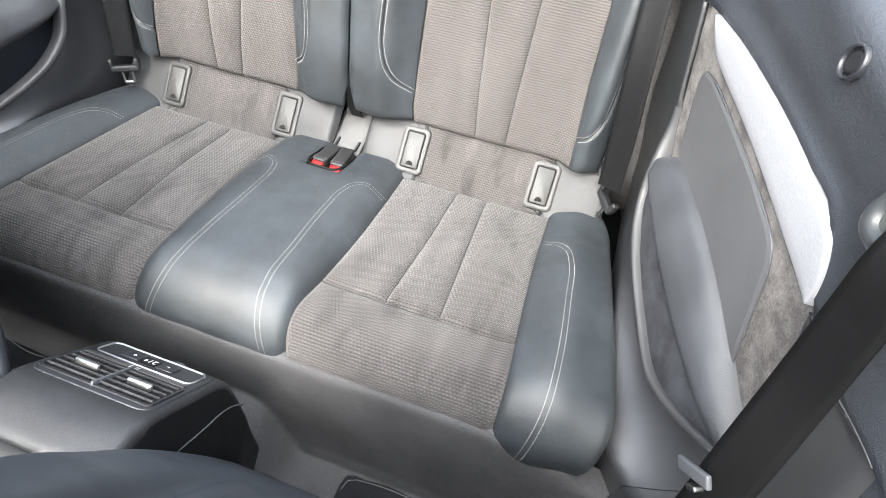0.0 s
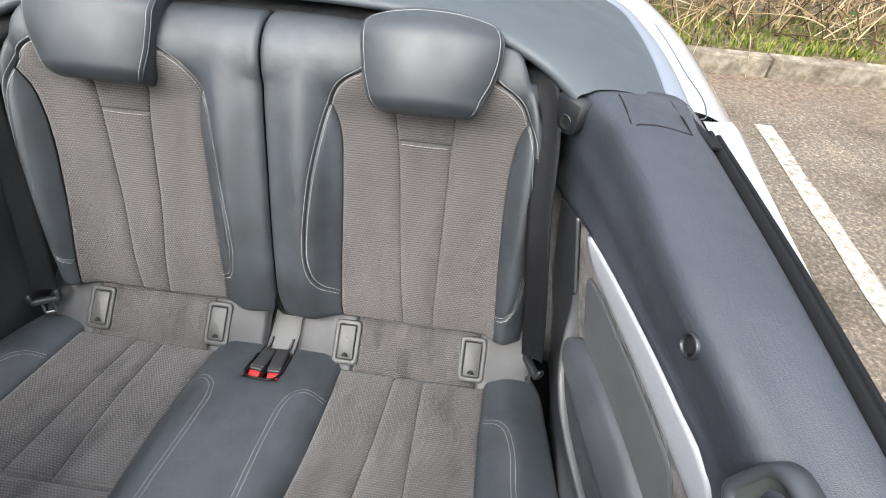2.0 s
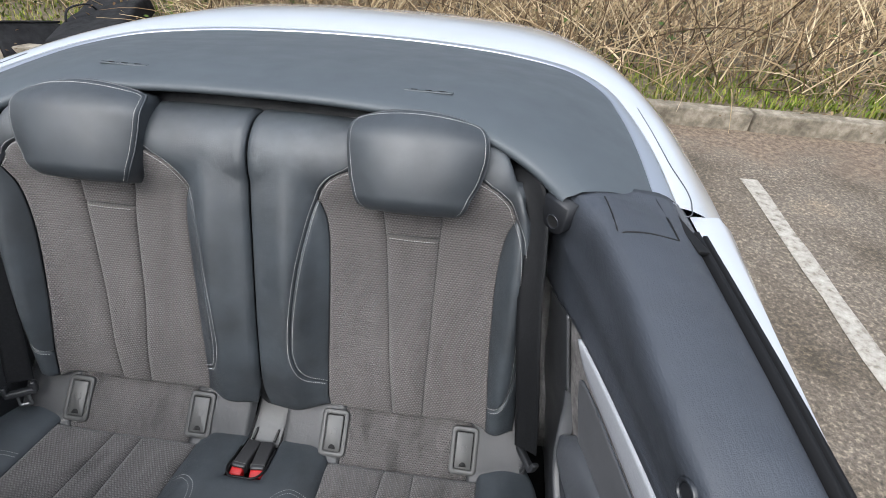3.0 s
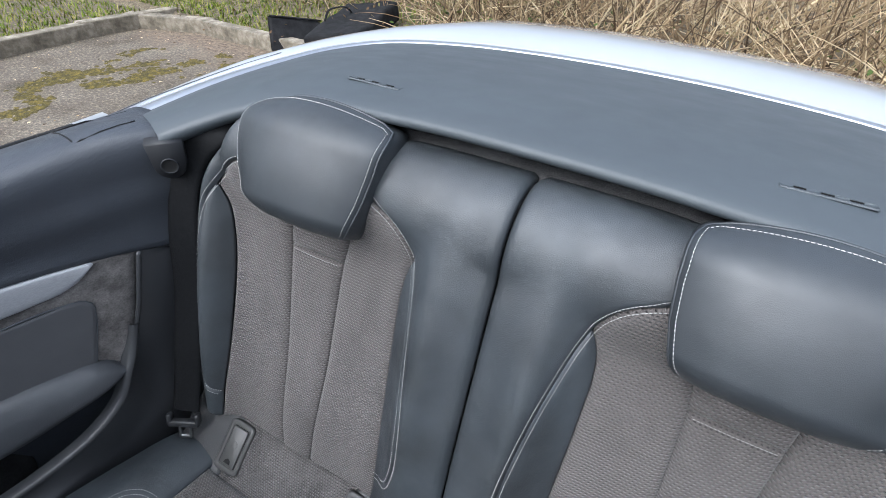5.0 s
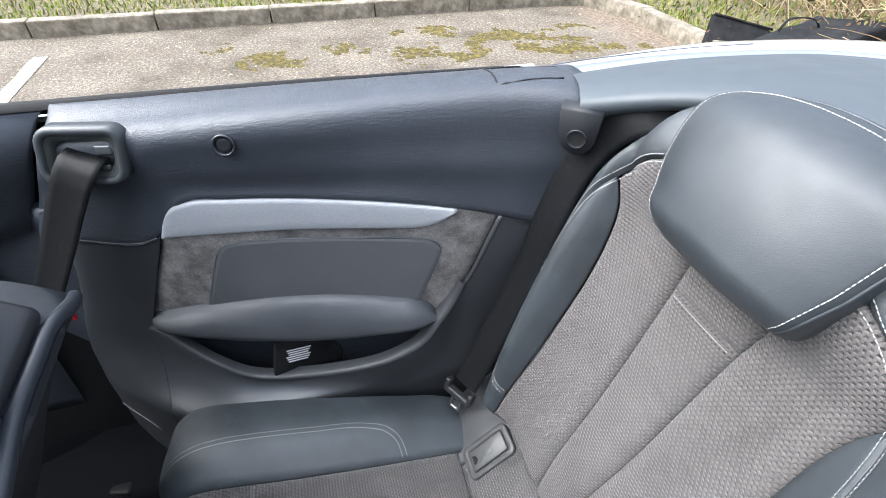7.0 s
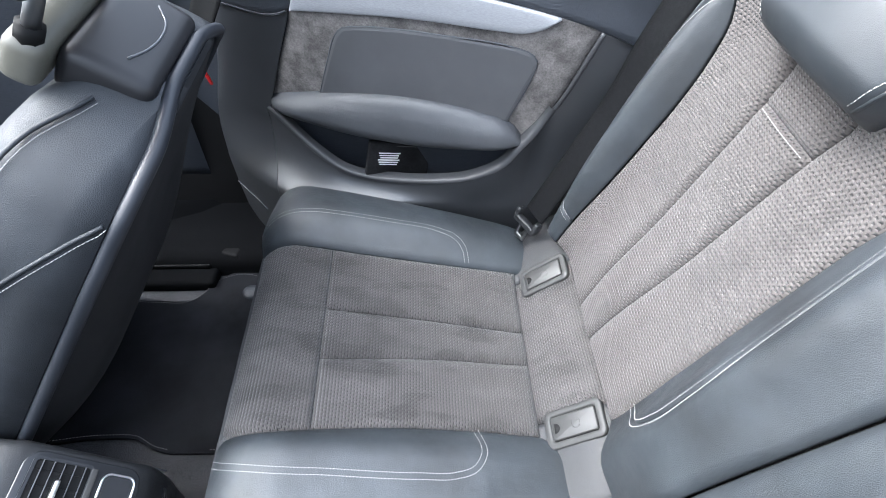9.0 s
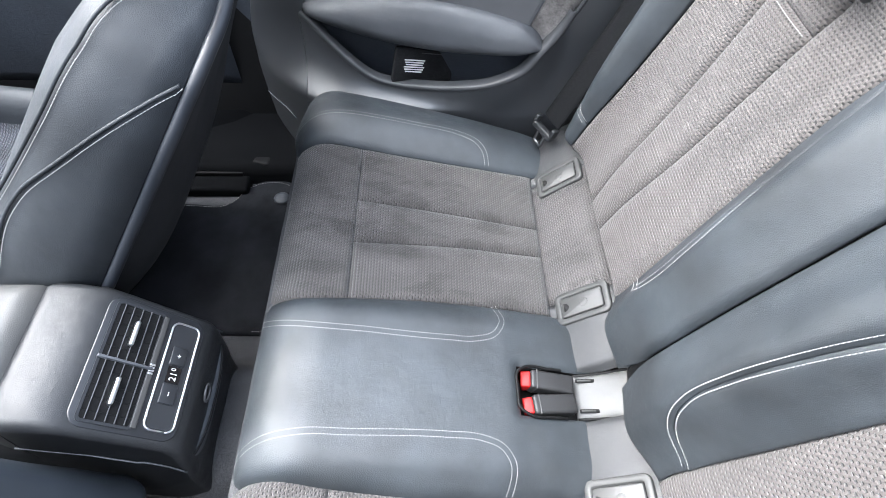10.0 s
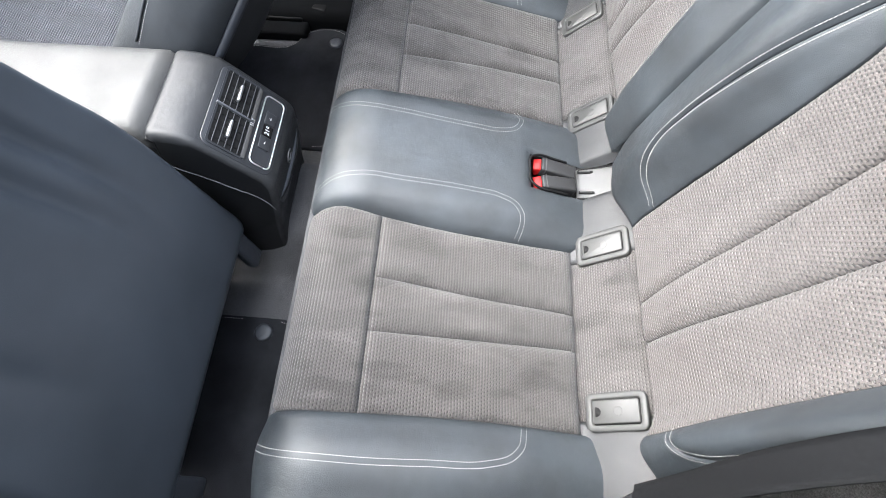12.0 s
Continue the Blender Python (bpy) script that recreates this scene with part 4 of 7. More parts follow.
speaker = [(-0.375, 0.652), (-0.347, 0.732), (-0.330, 0.775), (-0.318, 0.789), (-0.300, 0.794), (-0.235, 0.799), (-0.155, 0.798), (-0.041, 0.791), (-0.018, 0.784), (-0.008, 0.770), (-0.010, 0.752), (-0.038, 0.645), (-0.131, 0.660), (-0.256, 0.664)]


ridge_x = curve([(-0.66, 0.724), (-0.45, 0.676), (-0.34, 0.650), (-0.24, 0.629), (-0.15, 0.616), (-0.06, 0.608), (0.02, 0.595), (0.08, 0.581), (0.14, 0.556), (0.222, 0.515)])
edge_x = curve([(-0.66, 0.768), (-0.36, 0.764), (-0.25, 0.761), (-0.15, 0.757), (-0.05, 0.751), (0.03, 0.746), (0.10, 0.741), (0.222, 0.735)])


LOWER_TRIM = plastic("soft_lower_trim", (0.041, 0.043, 0.047), 0.33, 900.0)
shader(LOWER_TRIM).inputs["Specular IOR Level"].default_value = 1.0
NET = rough_cloth("pocket_net_mesh", (0.050, 0.053, 0.060), 900.0, 0.55, 20.0)
SATIN_RING = plastic("satin_ring", (0.020, 0.022, 0.026), 0.26, 900.0, 0.0001)
PANEL_DARK = plastic("speaker_cloth", (0.112, 0.114, 0.120), 0.6, 1500.0, 0.0004)


def side_trim(sg):
    e = thing("side_trim_panel", "dark grained side trim with suede inlay and aluminium strip", "trim panel", group="side trims")
    F = sg < 0
    tuck_in = lambda i, j, p: (p[0] + sg * 0.02, p[1], p[2])
    # upper roll from the seam over the shoulder to the outer edge
    rows = []
    for y in np.linspace(-0.555, 0.222, 44):
        zl, zt = upper_low(y), shoulder_z(y)
        rx, out = ridge_x(y), edge_x(y)
        lean = panel_x(y, zt) - rx
        ctrl = [(panel_x(y, zl) - 0.002, zl), (panel_x(y, 0.885) + 0.003 - 0.12 * lean, max(0.888, zl + 0.008)), (panel_x(y, 0.918) - 0.001 - 0.30 * lean, 0.918), (panel_x(y, 0.95) - 0.002 - 0.60 * lean, 0.945),
                (rx - 0.001, zt - 0.018), (rx + 0.004, zt - 0.007), (rx + 0.016, zt - 0.001), (rx + 0.040, zt + 0.001), (0.5 * (rx + 0.040 + out), 0.5 * (zt + 0.990) + 0.003), (out - 0.012, 0.986), (out, 0.974)]
        rows.append([(side_x(sg, x), y + 0.072 * max(0, (z - 0.82) / 0.166) * math.exp(-(y + 0.555) / 0.06), z) for x, z in smooth_line(ctrl, 34)])
    shoulder = rows
    sheet("upper_panel", rows, TRIM, e, "dark blue-grey grained panel", skirt=lambda i, j, p: (p[0] + sg * 0.02, p[1], p[2] - 0.012), flip=not F)
    # brushed strip
    rows = []
    for y in np.concatenate([np.linspace(-0.397, -0.345, 40), np.linspace(-0.342, 0.011, 46)]):
        a, b = trim_bot(y), trim_top(y)
        rows.append([panel_pt(sg, y, a + (b - a) * v, 0.003 + h) for v, h in ((0, 0.001), (0.03, 0.0042), (0.07, 0.0050), (0.3, 0.0046), (0.6, 0.0040), (0.9, 0.0032), (0.97, 0.0024), (1.0, 0.0))])
    sheet("aluminium_strip", rows, BRUSHED, e, "brushed aluminium inlay", skirt=lambda i, j, p: (p[0] + sg * 0.012, p[1], p[2]), flip=F)
    # suede field
    front = curve([(0.585, -0.487), (0.622, -0.473), (0.711, -0.438), (0.802, -0.401), (0.86, -0.385)])
    rear = curve([(0.585, 0.006), (0.725, 0.049), (0.834, 0.075), (0.86, 0.08)])
    rows = []
    for z in np.linspace(0.590, 0.852, 26):
        rr = min(rear(z), 0.075)
        rows.append([panel_pt(sg, front(z) + (rr - front(z)) * v, min(z, upper_low(front(z) + (rr - front(z)) * v) - 0.001), 0.001 - 0.004 * math.exp(-min(v, 1 - v) * 60)) for v in np.linspace(0, 1, 30)])
    sheet("suede_inlay", rows, SUEDE, e, "grey-brown suede inlay", skirt=lambda i, j, p: (p[0] + sg * 0.015, p[1], p[2]), flip=F)
    # speaker cover
    cy, cz = -0.19, 0.73
    lo = [panel_pt(sg, y, z, 0.0) for y, z in speaker]
    edge = [panel_pt(sg, y, z, 0.004) for y, z in speaker]
    inn = [panel_pt(sg, y + (cy - y) * 0.03, z + (cz - z) * 0.06, 0.0052) for y, z in speaker]
    rings("speaker_panel", [lo, edge, inn], PANEL_DARK, e, "dark cloth-covered speaker panel", smooth=False)
    loop = smooth_line([panel_pt(sg, y, z, 0.003) for y, z in speaker[:12]], 60)
    tube("speaker_piping", loop, 0.0014, PANEL_GREY, e, sides=6)
    # armrest
    rows = []
    for y in np.linspace(-0.472, -0.002, 44):
        zt, ze, zb, o = arm_edge(y) + 0.87 * (arm_top(y) - arm_edge(y)), arm_edge(y), arm_low(y), arm_out(y) * 0.82
        ctrl = [(0.000, zt), (o * 0.25, zt - 0.003), (o * 0.62, zt - 0.35 * (zt - ze)), (o * 0.93, ze + 0.3 * (zt - ze) * 0.5), (o, ze - 0.004), (o * 0.9, ze - 0.5 * (ze - zb)), (o * 0.4, zb), (0.0, zb)]
        rows.append([panel_pt(sg, y, z, d) for d, z in smooth_line(ctrl, 22)])
    sheet("armrest", rows, ARM_LEATHER, e, "padded dark leather armrest", skirt=lambda i, j, p: (p[0] + sg * 0.01, p[1], p[2]), flip=F)
    stitch("armrest_stitching", [panel_pt(sg, y, arm_edge(y) + 0.87 * (arm_top(y) - arm_edge(y)) + 0.0015, 0.004) for y in np.linspace(-0.38, -0.05, 60)], [Vector((-sg, 0, 0.6))] * 60, e, mat=PANEL_GREY)
    # storage pocket: hollow, lip and the panel below it
    rows = [[panel_pt(sg, y, 0.36 + 0.50 * v, -0.006) for v in np.linspace(0, 1, 16)] for y in np.linspace(-0.66, 0.15, 30)]
    sheet("pocket_back", rows, TRIM, e, skirt=lambda i, j, p: (p[0] + sg * 0.02, p[1], p[2]), flip=F)
    if sg > 0:
        rows = []
        for y in np.linspace(-0.455, -0.012, 34):
            z0, z1 = lip_z(y) - 0.002, arm_low(y) + 0.004
            rows.append([panel_pt(sg, y, z0 + (z1 - z0) * v, (lip_out(y) - 0.009) * (1 - v) + arm_out(y) * 0.50 * v + 0.003 * math.sin(math.pi * v)) for v in np.linspace(0, 1, 12)])
        sheet("pocket_net", rows, NET, e, "grey elastic net over the pocket", skirt=lambda i, j, p: (p[0] + sg * 0.003, p[1], p[2]), flip=F, uvs=[[(p[1], p[2]) for p in r] for r in rows])
    rim = [tuple(q) for q in smooth_line([(y, lip_z(y), lip_out(y)) for y in (-0.484, -0.462, -0.43, -0.39, -0.34, -0.29, -0.24, -0.17, -0.09, -0.04, -0.014)] + [(0.006, 0.634, 0.018), (0.020, 0.660, 0.009), (0.031, 0.690, 0.005)], 80)]
    rows = []
    for k, (y, zl, o) in enumerate(rim):
        a, b = rim[max(k - 1, 0)], rim[min(k + 1, len(rim) - 1)]
        t = Vector((b[0] - a[0], b[1] - a[1])).normalized()
        ny, nz = -t.y, t.x
        rows.append([panel_pt(sg, y + ny * w, zl + nz * w, o + d) for w, d in smooth_line([(0.004, -0.020), (0.0045, -0.003), (0.003, 0.0022), (-0.002, 0.0034), (-0.007, 0.0026), (-0.009, -0.002)], 12)])
    sheet("pocket_lip", rows, LIP_GREY, e, "satin grey pocket edge", flip=not F)
    rows = []
    for y in np.concatenate([np.linspace(-0.486, -0.40, 18), np.linspace(-0.39, 0.012, 44)]):
        zl = lip_z(y) - 0.004
        rows.append([(side_x(sg, low_x(y, z) + (0.010 * ((0.44 - z) / 0.1) if z < 0.44 else 0.0)), y, z) for z in [zl + (0.33 - zl) * v for v in np.linspace(0, 1, 34)]])
    sheet("lower_panel", rows, LOWER_TRIM, e, "dark grey lower trim", skirt=tuck_in, flip=not F, crisp=True)
    # rear column beside the backrest
    rows = []
    for z in np.linspace(0.33, 0.835, 40):
        y0 = np.interp(z, [0.33, 0.640, 0.660, 0.725, 0.834], [0.012, 0.012, 0.022, 0.051, 0.077])
        rows.append([(side_x(sg, low_x(y, z) + 0.001 + (0.010 * ((0.44 - z) / 0.1) if z < 0.44 else 0.0)), y, min(z, upper_low(min(y, 0.152)) - 0.002)) for y in np.linspace(y0, 0.17, 12)])
    sheet("rear_column", rows, LOWER_TRIM, e, "dark grey trim beside the belt", skirt=tuck_in, flip=F, crisp=True)
    tube("column_edge", [panel_pt(sg, np.interp(z, [0.589, 0.725, 0.834], [0.008, 0.050, 0.076]), z, 0.001) for z in np.linspace(0.685, 0.832, 20)], 0.0040, LIP_GREY, e, sides=8)
    # front column before the suede
    rows = []
    for z in np.linspace(0.230, 0.818, 50):
        y1 = np.interp(z, [0.30, 0.604, 0.614, 0.711, 0.802], [-0.487, -0.487, -0.476, -0.439, -0.402])
        y0 = lead_y(z)
        rows.append([(side_x(sg, low_x(y, z) + 0.018 * math.exp(-k * 0.9)), y, min(z, upper_low(y) - 0.002)) for k, y in enumerate(np.linspace(y0, y1, 26))])
    sheet("front_column", rows, LOWER_TRIM, e, "dark grey trim", skirt=tuck_in, flip=F, crisp=True)
    tube("foot_seam", [(side_x(sg, low_x(y, z) - 0.001), y, z) for y, z in smooth_line([(-0.632, 0.398), (-0.612, 0.380), (-0.585, 0.374), (-0.555, 0.368), (-0.538, 0.356)], 24)], 0.0014, PANEL_GREY, e, sides=6)
    tube("column_seam", [panel_pt(sg, y, upper_low(y) - 0.001, 0.001) for y in np.linspace(-0.528, -0.405, 14)], 0.0016, PANEL_GREY, e, sides=6)
    # round locking hole
    m = Matrix.Translation(panel_pt(sg, -0.276, 0.963, 0.006)) @ Vector((-sg, -0.227, 0.12)).to_track_quat("Z", "Y").to_matrix().to_4x4()
    turn = lambda r, z: [(0.82 * r * math.cos(a), 0.82 * r * math.sin(a), z) for a in np.linspace(0, 2 * math.pi, 32, endpoint=False)]
    grommet = rings("grommet", [turn(r, z) for r, z in ((0.0178, -0.004), (0.0176, 0.0006), (0.0166, 0.0024), (0.0152, 0.0028), (0.0136, 0.0018), (0.0128, -0.0006), (0.0120, -0.0030))], SATIN_RING, e, "satin dark grommet ring", m=m)
    rings("grommet_disc", [turn(r, z) for r, z in ((0.0122, -0.003), (0.0112, -0.0006), (0.0085, 0.0004), (0.0060, 0.0002))], BRACKET_BLACK, grommet, "recessed black disc", m=m)
    # cover cap at the rear end of the shoulder
    cap = [(0.597, 0.155), (0.690, 0.196), (0.699, 0.083), (0.606, 0.067)]
    def cap_z(x, y):
        near = min(((p[0] - side_x(sg, x)) ** 2 + (p[1] - y) ** 2, p[2]) for r in shoulder for p in r[16:])
        return near[1] + 0.0015

    line = []
    for (x0, y0), (x1, y1) in ((cap[1], cap[2]), (cap[2], cap[3]), (cap[3], cap[0])):
        line += [(side_x(sg, x0 + (x1 - x0) * u), y0 + (y1 - y0) * u, cap_z(x0 + (x1 - x0) * u, y0 + (y1 - y0) * u) - 0.0015) for u in np.linspace(0, 1, 10)]
    tube("cap_slit", line, 0.0013, GAP, e, sides=6)
    part("end_catch", box((0.020, 0.125, 0.007), bevel=0.002, m=pose(side_x(sg, 0.722), 0.138, 0.9865, 0, sg * 14, sg * 14.8)), RUBBER, e, "black plastic catch")
    return e


for sg in (-1, 1):
    side_trim(sg)


def bracket(sg):
    e = thing("corner_bracket", "black plastic corner bracket with a round hole", "bracket", group="corner brackets")
    m = Matrix.Translation((side_x(sg, 0.527), 0.146, 0.9735)) @ Vector((-sg * 0.75, -0.65, -0.05)).to_track_quat("Z", "Y").to_matrix().to_4x4()
    out = [(-0.026, 0.034), (0.026, 0.034)] + [(0.023 * math.cos(a), -0.004 + 0.023 * math.sin(a)) for a in np.linspace(0, -math.pi, 13)]
    lp = lambda k, z: [(x * k, y * k, z) for x, y in out]
    rings("plate", [lp(1.0, -0.02), lp(1.0, 0.0), lp(0.93, 0.003)], BRACKET_BLACK, e, m=m)
    turn = lambda r, z: [(r * math.cos(a), r * math.sin(a) - 0.004, z) for a in np.linspace(0, 2 * math.pi, 26, endpoint=False)]
    rings("socket", [turn(r, z) for r, z in ((0.0128, 0.002), (0.0128, 0.0042), (0.0118, 0.0048), (0.0108, 0.0040))], SATIN_RING, e, "round socket rim", cap=(False, False), m=m)
    rings("socket_hole", [turn(r, z) for r, z in ((0.0110, 0.0040), (0.0102, 0.0036), (0.0070, 0.0032))], GAP, e, "black round hole", m=m)
    return e


for sg in (-1, 1):
    bracket(sg)


# ---- belts ----
GRIP = plastic("grip_plastic", (0.017, 0.018, 0.020), 0.45)


def rear_belt(sg):
    e = thing("rear_seat_belt", "black rear seat belt hanging beside the backrest, tongue parked low", "seat belt", group="rear belts")
    line = [(0.455, 0.270, 1.000), (0.470, 0.238, 1.012), (0.492, 0.206, 1.006), (0.518, 0.186, 0.978), (0.532, 0.166, 0.935), (0.539, 0.140, 0.850), (0.541, 0.115, 0.740), (0.540, 0.075, 0.620), (0.537, 0.026, 0.490)]
    if sg > 0:
        line = [(0.445, 0.270, 1.002), (0.460, 0.238, 1.014), (0.480, 0.206, 1.006), (0.500, 0.178, 0.972), (0.506, 0.150, 0.920), (0.510, 0.106, 0.822), (0.521, 0.068, 0.727), (0.540, 0.040, 0.590), (0.551, 0.024, 0.490)]
    pts = [(side_x(sg, x), y, z) for x, y, z in smooth_line(line, 40)]
    def wd(i):
        u = i / 39
        return (-sg * np.interp(u, [0, 0.25, 0.45, 1.0], [0.61, 0.66, 0.82, 0.86]), np.interp(u, [0, 0.25, 0.45, 1.0], [0.2, 0.3, 0.46, 0.46]), np.interp(u, [0, 0.25, 0.45, 1.0], [-0.77, -0.65, -0.25, -0.15]))
    band("webbing", pts, wd, 0.048, 0.0018, SHEEN_WEBBING, e, "black ribbed webbing, toned lighter for sky sheen", bow=0.002)
    c = Vector((side_x(sg, 0.534), 0.012, 0.468)) if sg < 0 else Vector((side_x(sg, 0.556), 0.028, 0.452))
    m = Matrix.Translation(c) @ pose(0, 0, 0, -20, 0, 28 if sg < 0 else -64)
    part("tongue_grip", box((0.060, 0.016, 0.014), bevel=0.005, segments=3, m=m), GRIP, e, "dark plastic tongue grip")
    for k in (-1, 1):
        part("grip_ear", box((0.010, 0.016, 0.022), bevel=0.004, m=m @ pose(k * 0.027, 0, 0.010)), GRIP, e)
    t = [(x, y, 0) for x, y in rounded(0.026, 0.034, 0.004)]
    inn = [(x, y, 0) for x, y in rounded(0.015, 0.018, 0.002)]
    mm = m @ pose(0, 0, -0.018, 90)
    loops = [[(p[0], p[1], -0.0012) for p in inn], [(p[0], p[1], -0.0012) for p in t], [(p[0], p[1], 0.0012) for p in t], [(p[0], p[1], 0.0012) for p in inn], [(p[0], p[1], -0.0012) for p in inn]]
    rings("tongue", loops, STEEL, e, "steel belt tongue", cap=(False, False), m=mm)
    return e


for sg in (-1, 1):
    rear_belt(sg)


OUTLET_GREY = plastic("outlet_frame_grey", (0.036, 0.040, 0.044), 0.34)
GREEN_GREY = plastic("outlet_plastic", (0.044, 0.050, 0.047), 0.40)


def belt_outlet(sg):
    e = thing("belt_outlet", "grey plastic seat-belt outlet frame in the side trim", "belt outlet", group="belt outlets")
    ax = Vector((-sg * 0.227, 1.0, 0)).normalized()
    az = Vector((-sg, -0.227, 0.16)).normalized()
    ay = az.cross(ax).normalized()
    m = Matrix.Translation(panel_pt(sg, -0.440 if sg < 0 else -0.449, 0.951, 0.004)) @ Matrix((ax, ay, az)).transposed().to_4x4()
    def lp(w, h, r, z, dy=0.0):
        k = 1.15 if sg > 0 else 1.0
        return [((x * 0.80 + 0.12 * (y + dy)) * k, (y + dy) * 0.90 * k, z) for x, y in rounded(w, h, r)]
    rings("frame", [lp(0.130, 0.084, 0.024, -0.012), lp(0.128, 0.082, 0.024, 0.006), lp(0.119, 0.073, 0.020, 0.0095), lp(0.106, 0.060, 0.015, 0.008), lp(0.103, 0.057, 0.014, 0.001)], OUTLET_GREY, e, "satin grey plastic frame", cap=(True, False), m=m)
    rings("inner_plate", [lp(0.105, 0.059, 0.014, 0.004), lp(0.098, 0.052, 0.014, 0.0030), lp(0.088, 0.040, 0.014, -0.0005), lp(0.082, 0.034, 0.012, -0.010)], GREEN_GREY, e, "grey-green inner bevel", cap=(False, False), m=m)
    rings("slot", [lp(0.086, 0.038, 0.013, -0.0115), lp(0.083, 0.035, 0.012, -0.0075)], GAP, e, "dark belt slot", m=m)
    part("slider", box((0.020, 0.013, 0.006), bevel=0.0028, segments=3, m=m @ pose(0.024, 0.006, -0.002)), STEEL, e, "steel belt guide")
    part("slot_sill", box((0.060, 0.007, 0.006), bevel=0.0025, segments=3, m=m @ pose(-0.002, -0.015, 0.0005)), GREEN_GREY, e)
    return e


for sg in (-1, 1):
    belt_outlet(sg)

BELT = [(0.690, -0.430, 0.944), (0.666, -0.435, 0.950), (0.658, -0.448, 0.932), (0.660, -0.464, 0.882), (0.664, -0.483, 0.820), (0.660, -0.527, 0.725), (0.655, -0.575, 0.620), (0.650, -0.62, 0.50)]
belt_l = thing("front_seat_belt", "black front seat belt running down from its outlet", "seat belt", group="front belts")
pts = [(side_x(-1, x), y, z) for x, y, z in smooth_line([(0.690, -0.432, 0.946), (0.664, -0.438, 0.954), (0.654, -0.450, 0.940), (0.652, -0.470, 0.908), (0.650, -0.505, 0.845), (0.648, -0.535, 0.792), (0.645, -0.60, 0.67), (0.640, -0.67, 0.52)], 30)]
band("webbing", pts, lambda i: (-np.interp(i, [0, 8, 16], [0.15, 0.4, 0.7]), -0.75, 0.25), 0.047, 0.0018, WEBBING, belt_l, "black woven webbing", bow=0.001)
part("belt_stop", box((0.012, 0.010, 0.004), bevel=0.0015, m=pose(side_x(-1, 0.648), -0.545, 0.775, 30, 0, 0)), RUBBER, belt_l, "black stop button")
belt_r = thing("front_seat_belt", "dusty black front seat belt drawn across from its outlet", "seat belt", group="front belts")
pts = [(side_x(1, x), y, z) for x, y, z in smooth_line(BELT, 30)]
band("webbing", pts, lambda i: (np.interp(i, [0, 8, 16], [0.15, 0.4, 0.7]), -0.75, 0.25), 0.047, 0.0018, WEBBING, belt_r, "dusty black woven webbing", bow=0.001)
part("belt_clip", box((0.006, 0.014, 0.046), bevel=0.0025, segments=3, m=pose(side_x(1, 0.640), -0.528, 0.690, 38, 0, 25)), PANEL_GREY, belt_r, "pale grey belt clip")
part("clip_bar", box((0.012, 0.006, 0.014), bevel=0.002, m=pose(side_x(1, 0.646), -0.538, 0.680, 28, 0, 25)), STEEL, belt_r)


# ---- the document wallet in the door pocket ----
wallet = thing("document_wallet", "black document wallet with a white printed label in the pocket", "wallet")
mw = Matrix.Translation(panel_pt(-1, -0.235, 0.520, 0.012)) @ pose(0, 0, 0, 0, 12, 103) @ pose(0, 0, 0, 82, 0, 0)
part("cover", box((0.13, 0.075, 0.012), bevel=0.004, m=mw), BAG_CLOTH, wallet, "black fabric cover")
for k in range(6):
    part("label_line", box((0.044 - 0.004 * (k % 3), 0.0026, 0.0006), m=mw @ pose(-0.022, 0.014 - 0.0050 * k, 0.0066)), WHITE_PRINT, wallet, smooth=False)
tube("zip_seam", [mw @ Vector((x, 0.030, 0.0064)) for x in np.linspace(-0.01, 0.06, 8)], 0.0008, GREY_PLASTIC, wallet, sides=5)


# =====================================================================
# DECK BEHIND THE SEATS AND THE CAR BODY
# =====================================================================
half_front = [(0, 0.266, 1.094), (0.18, 0.264, 1.091), (0.33, 0.252, 1.082), (0.43, 0.226, 1.059), (0.50, 0.186, 1.031), (0.534, 0.146, 1.014)]
deck_front = [(-x, y, z) for x, y, z in half_front[::-1]] + half_front[1:]
half_outer = [(0.700, 0.216, 0.981), (0.697, 0.38, 0.989), (0.688, 0.54, 0.989), (0.664, 0.70, 0.985), (0.60, 0.83, 0.980), (0.47, 0.93, 0.974), (0.26, 1.005, 0.968), (0, 1.03, 0.966)]
deck_outer = [(-x, y, z) for x, y, z in half_outer] + [p for p in half_outer[::-1][1:]]
deck = thing("tonneau_deck", "smooth slate-grey vinyl deck behind the rear seats of the open car", "deck panel")
NF = 81
fr, ou = smooth_line(deck_front, NF), smooth_line(deck_outer, NF)
rows = []
for i in range(NF):
    f, o = Vector(fr[i]), Vector(ou[i])
    row = []
    for v, dz, dy in ((-0.004, -0.022, 0.014), (-0.006, -0.018, 0.004), (-0.004, -0.010, -0.002), (0.004, -0.003, 0.0), (0.03, 0.002, 0), (0.10, 0.006, 0)):
        p = f.lerp(o, v)
        row.append((XM + p.x, p.y + dy, p.z + dz))
    for v in np.linspace(0.16, 1.0, 16):
        p = f.lerp(o, v)
        row.append((XM + p.x, p.y, p.z + 0.006 + 0.016 * math.sin(math.pi * v) * (1 - 0.5 * v) - 0.006 * v))
    rows.append(row)
sheet("deck_panel", rows, DECK, deck, "slate-grey vinyl")


def on_deck(x, y, lift):
    best = min(((abs(p[0] - (XM + x)) + abs(p[1] - y)), p) for r in rows for p in r[5:])[1]
    return best[2] + lift


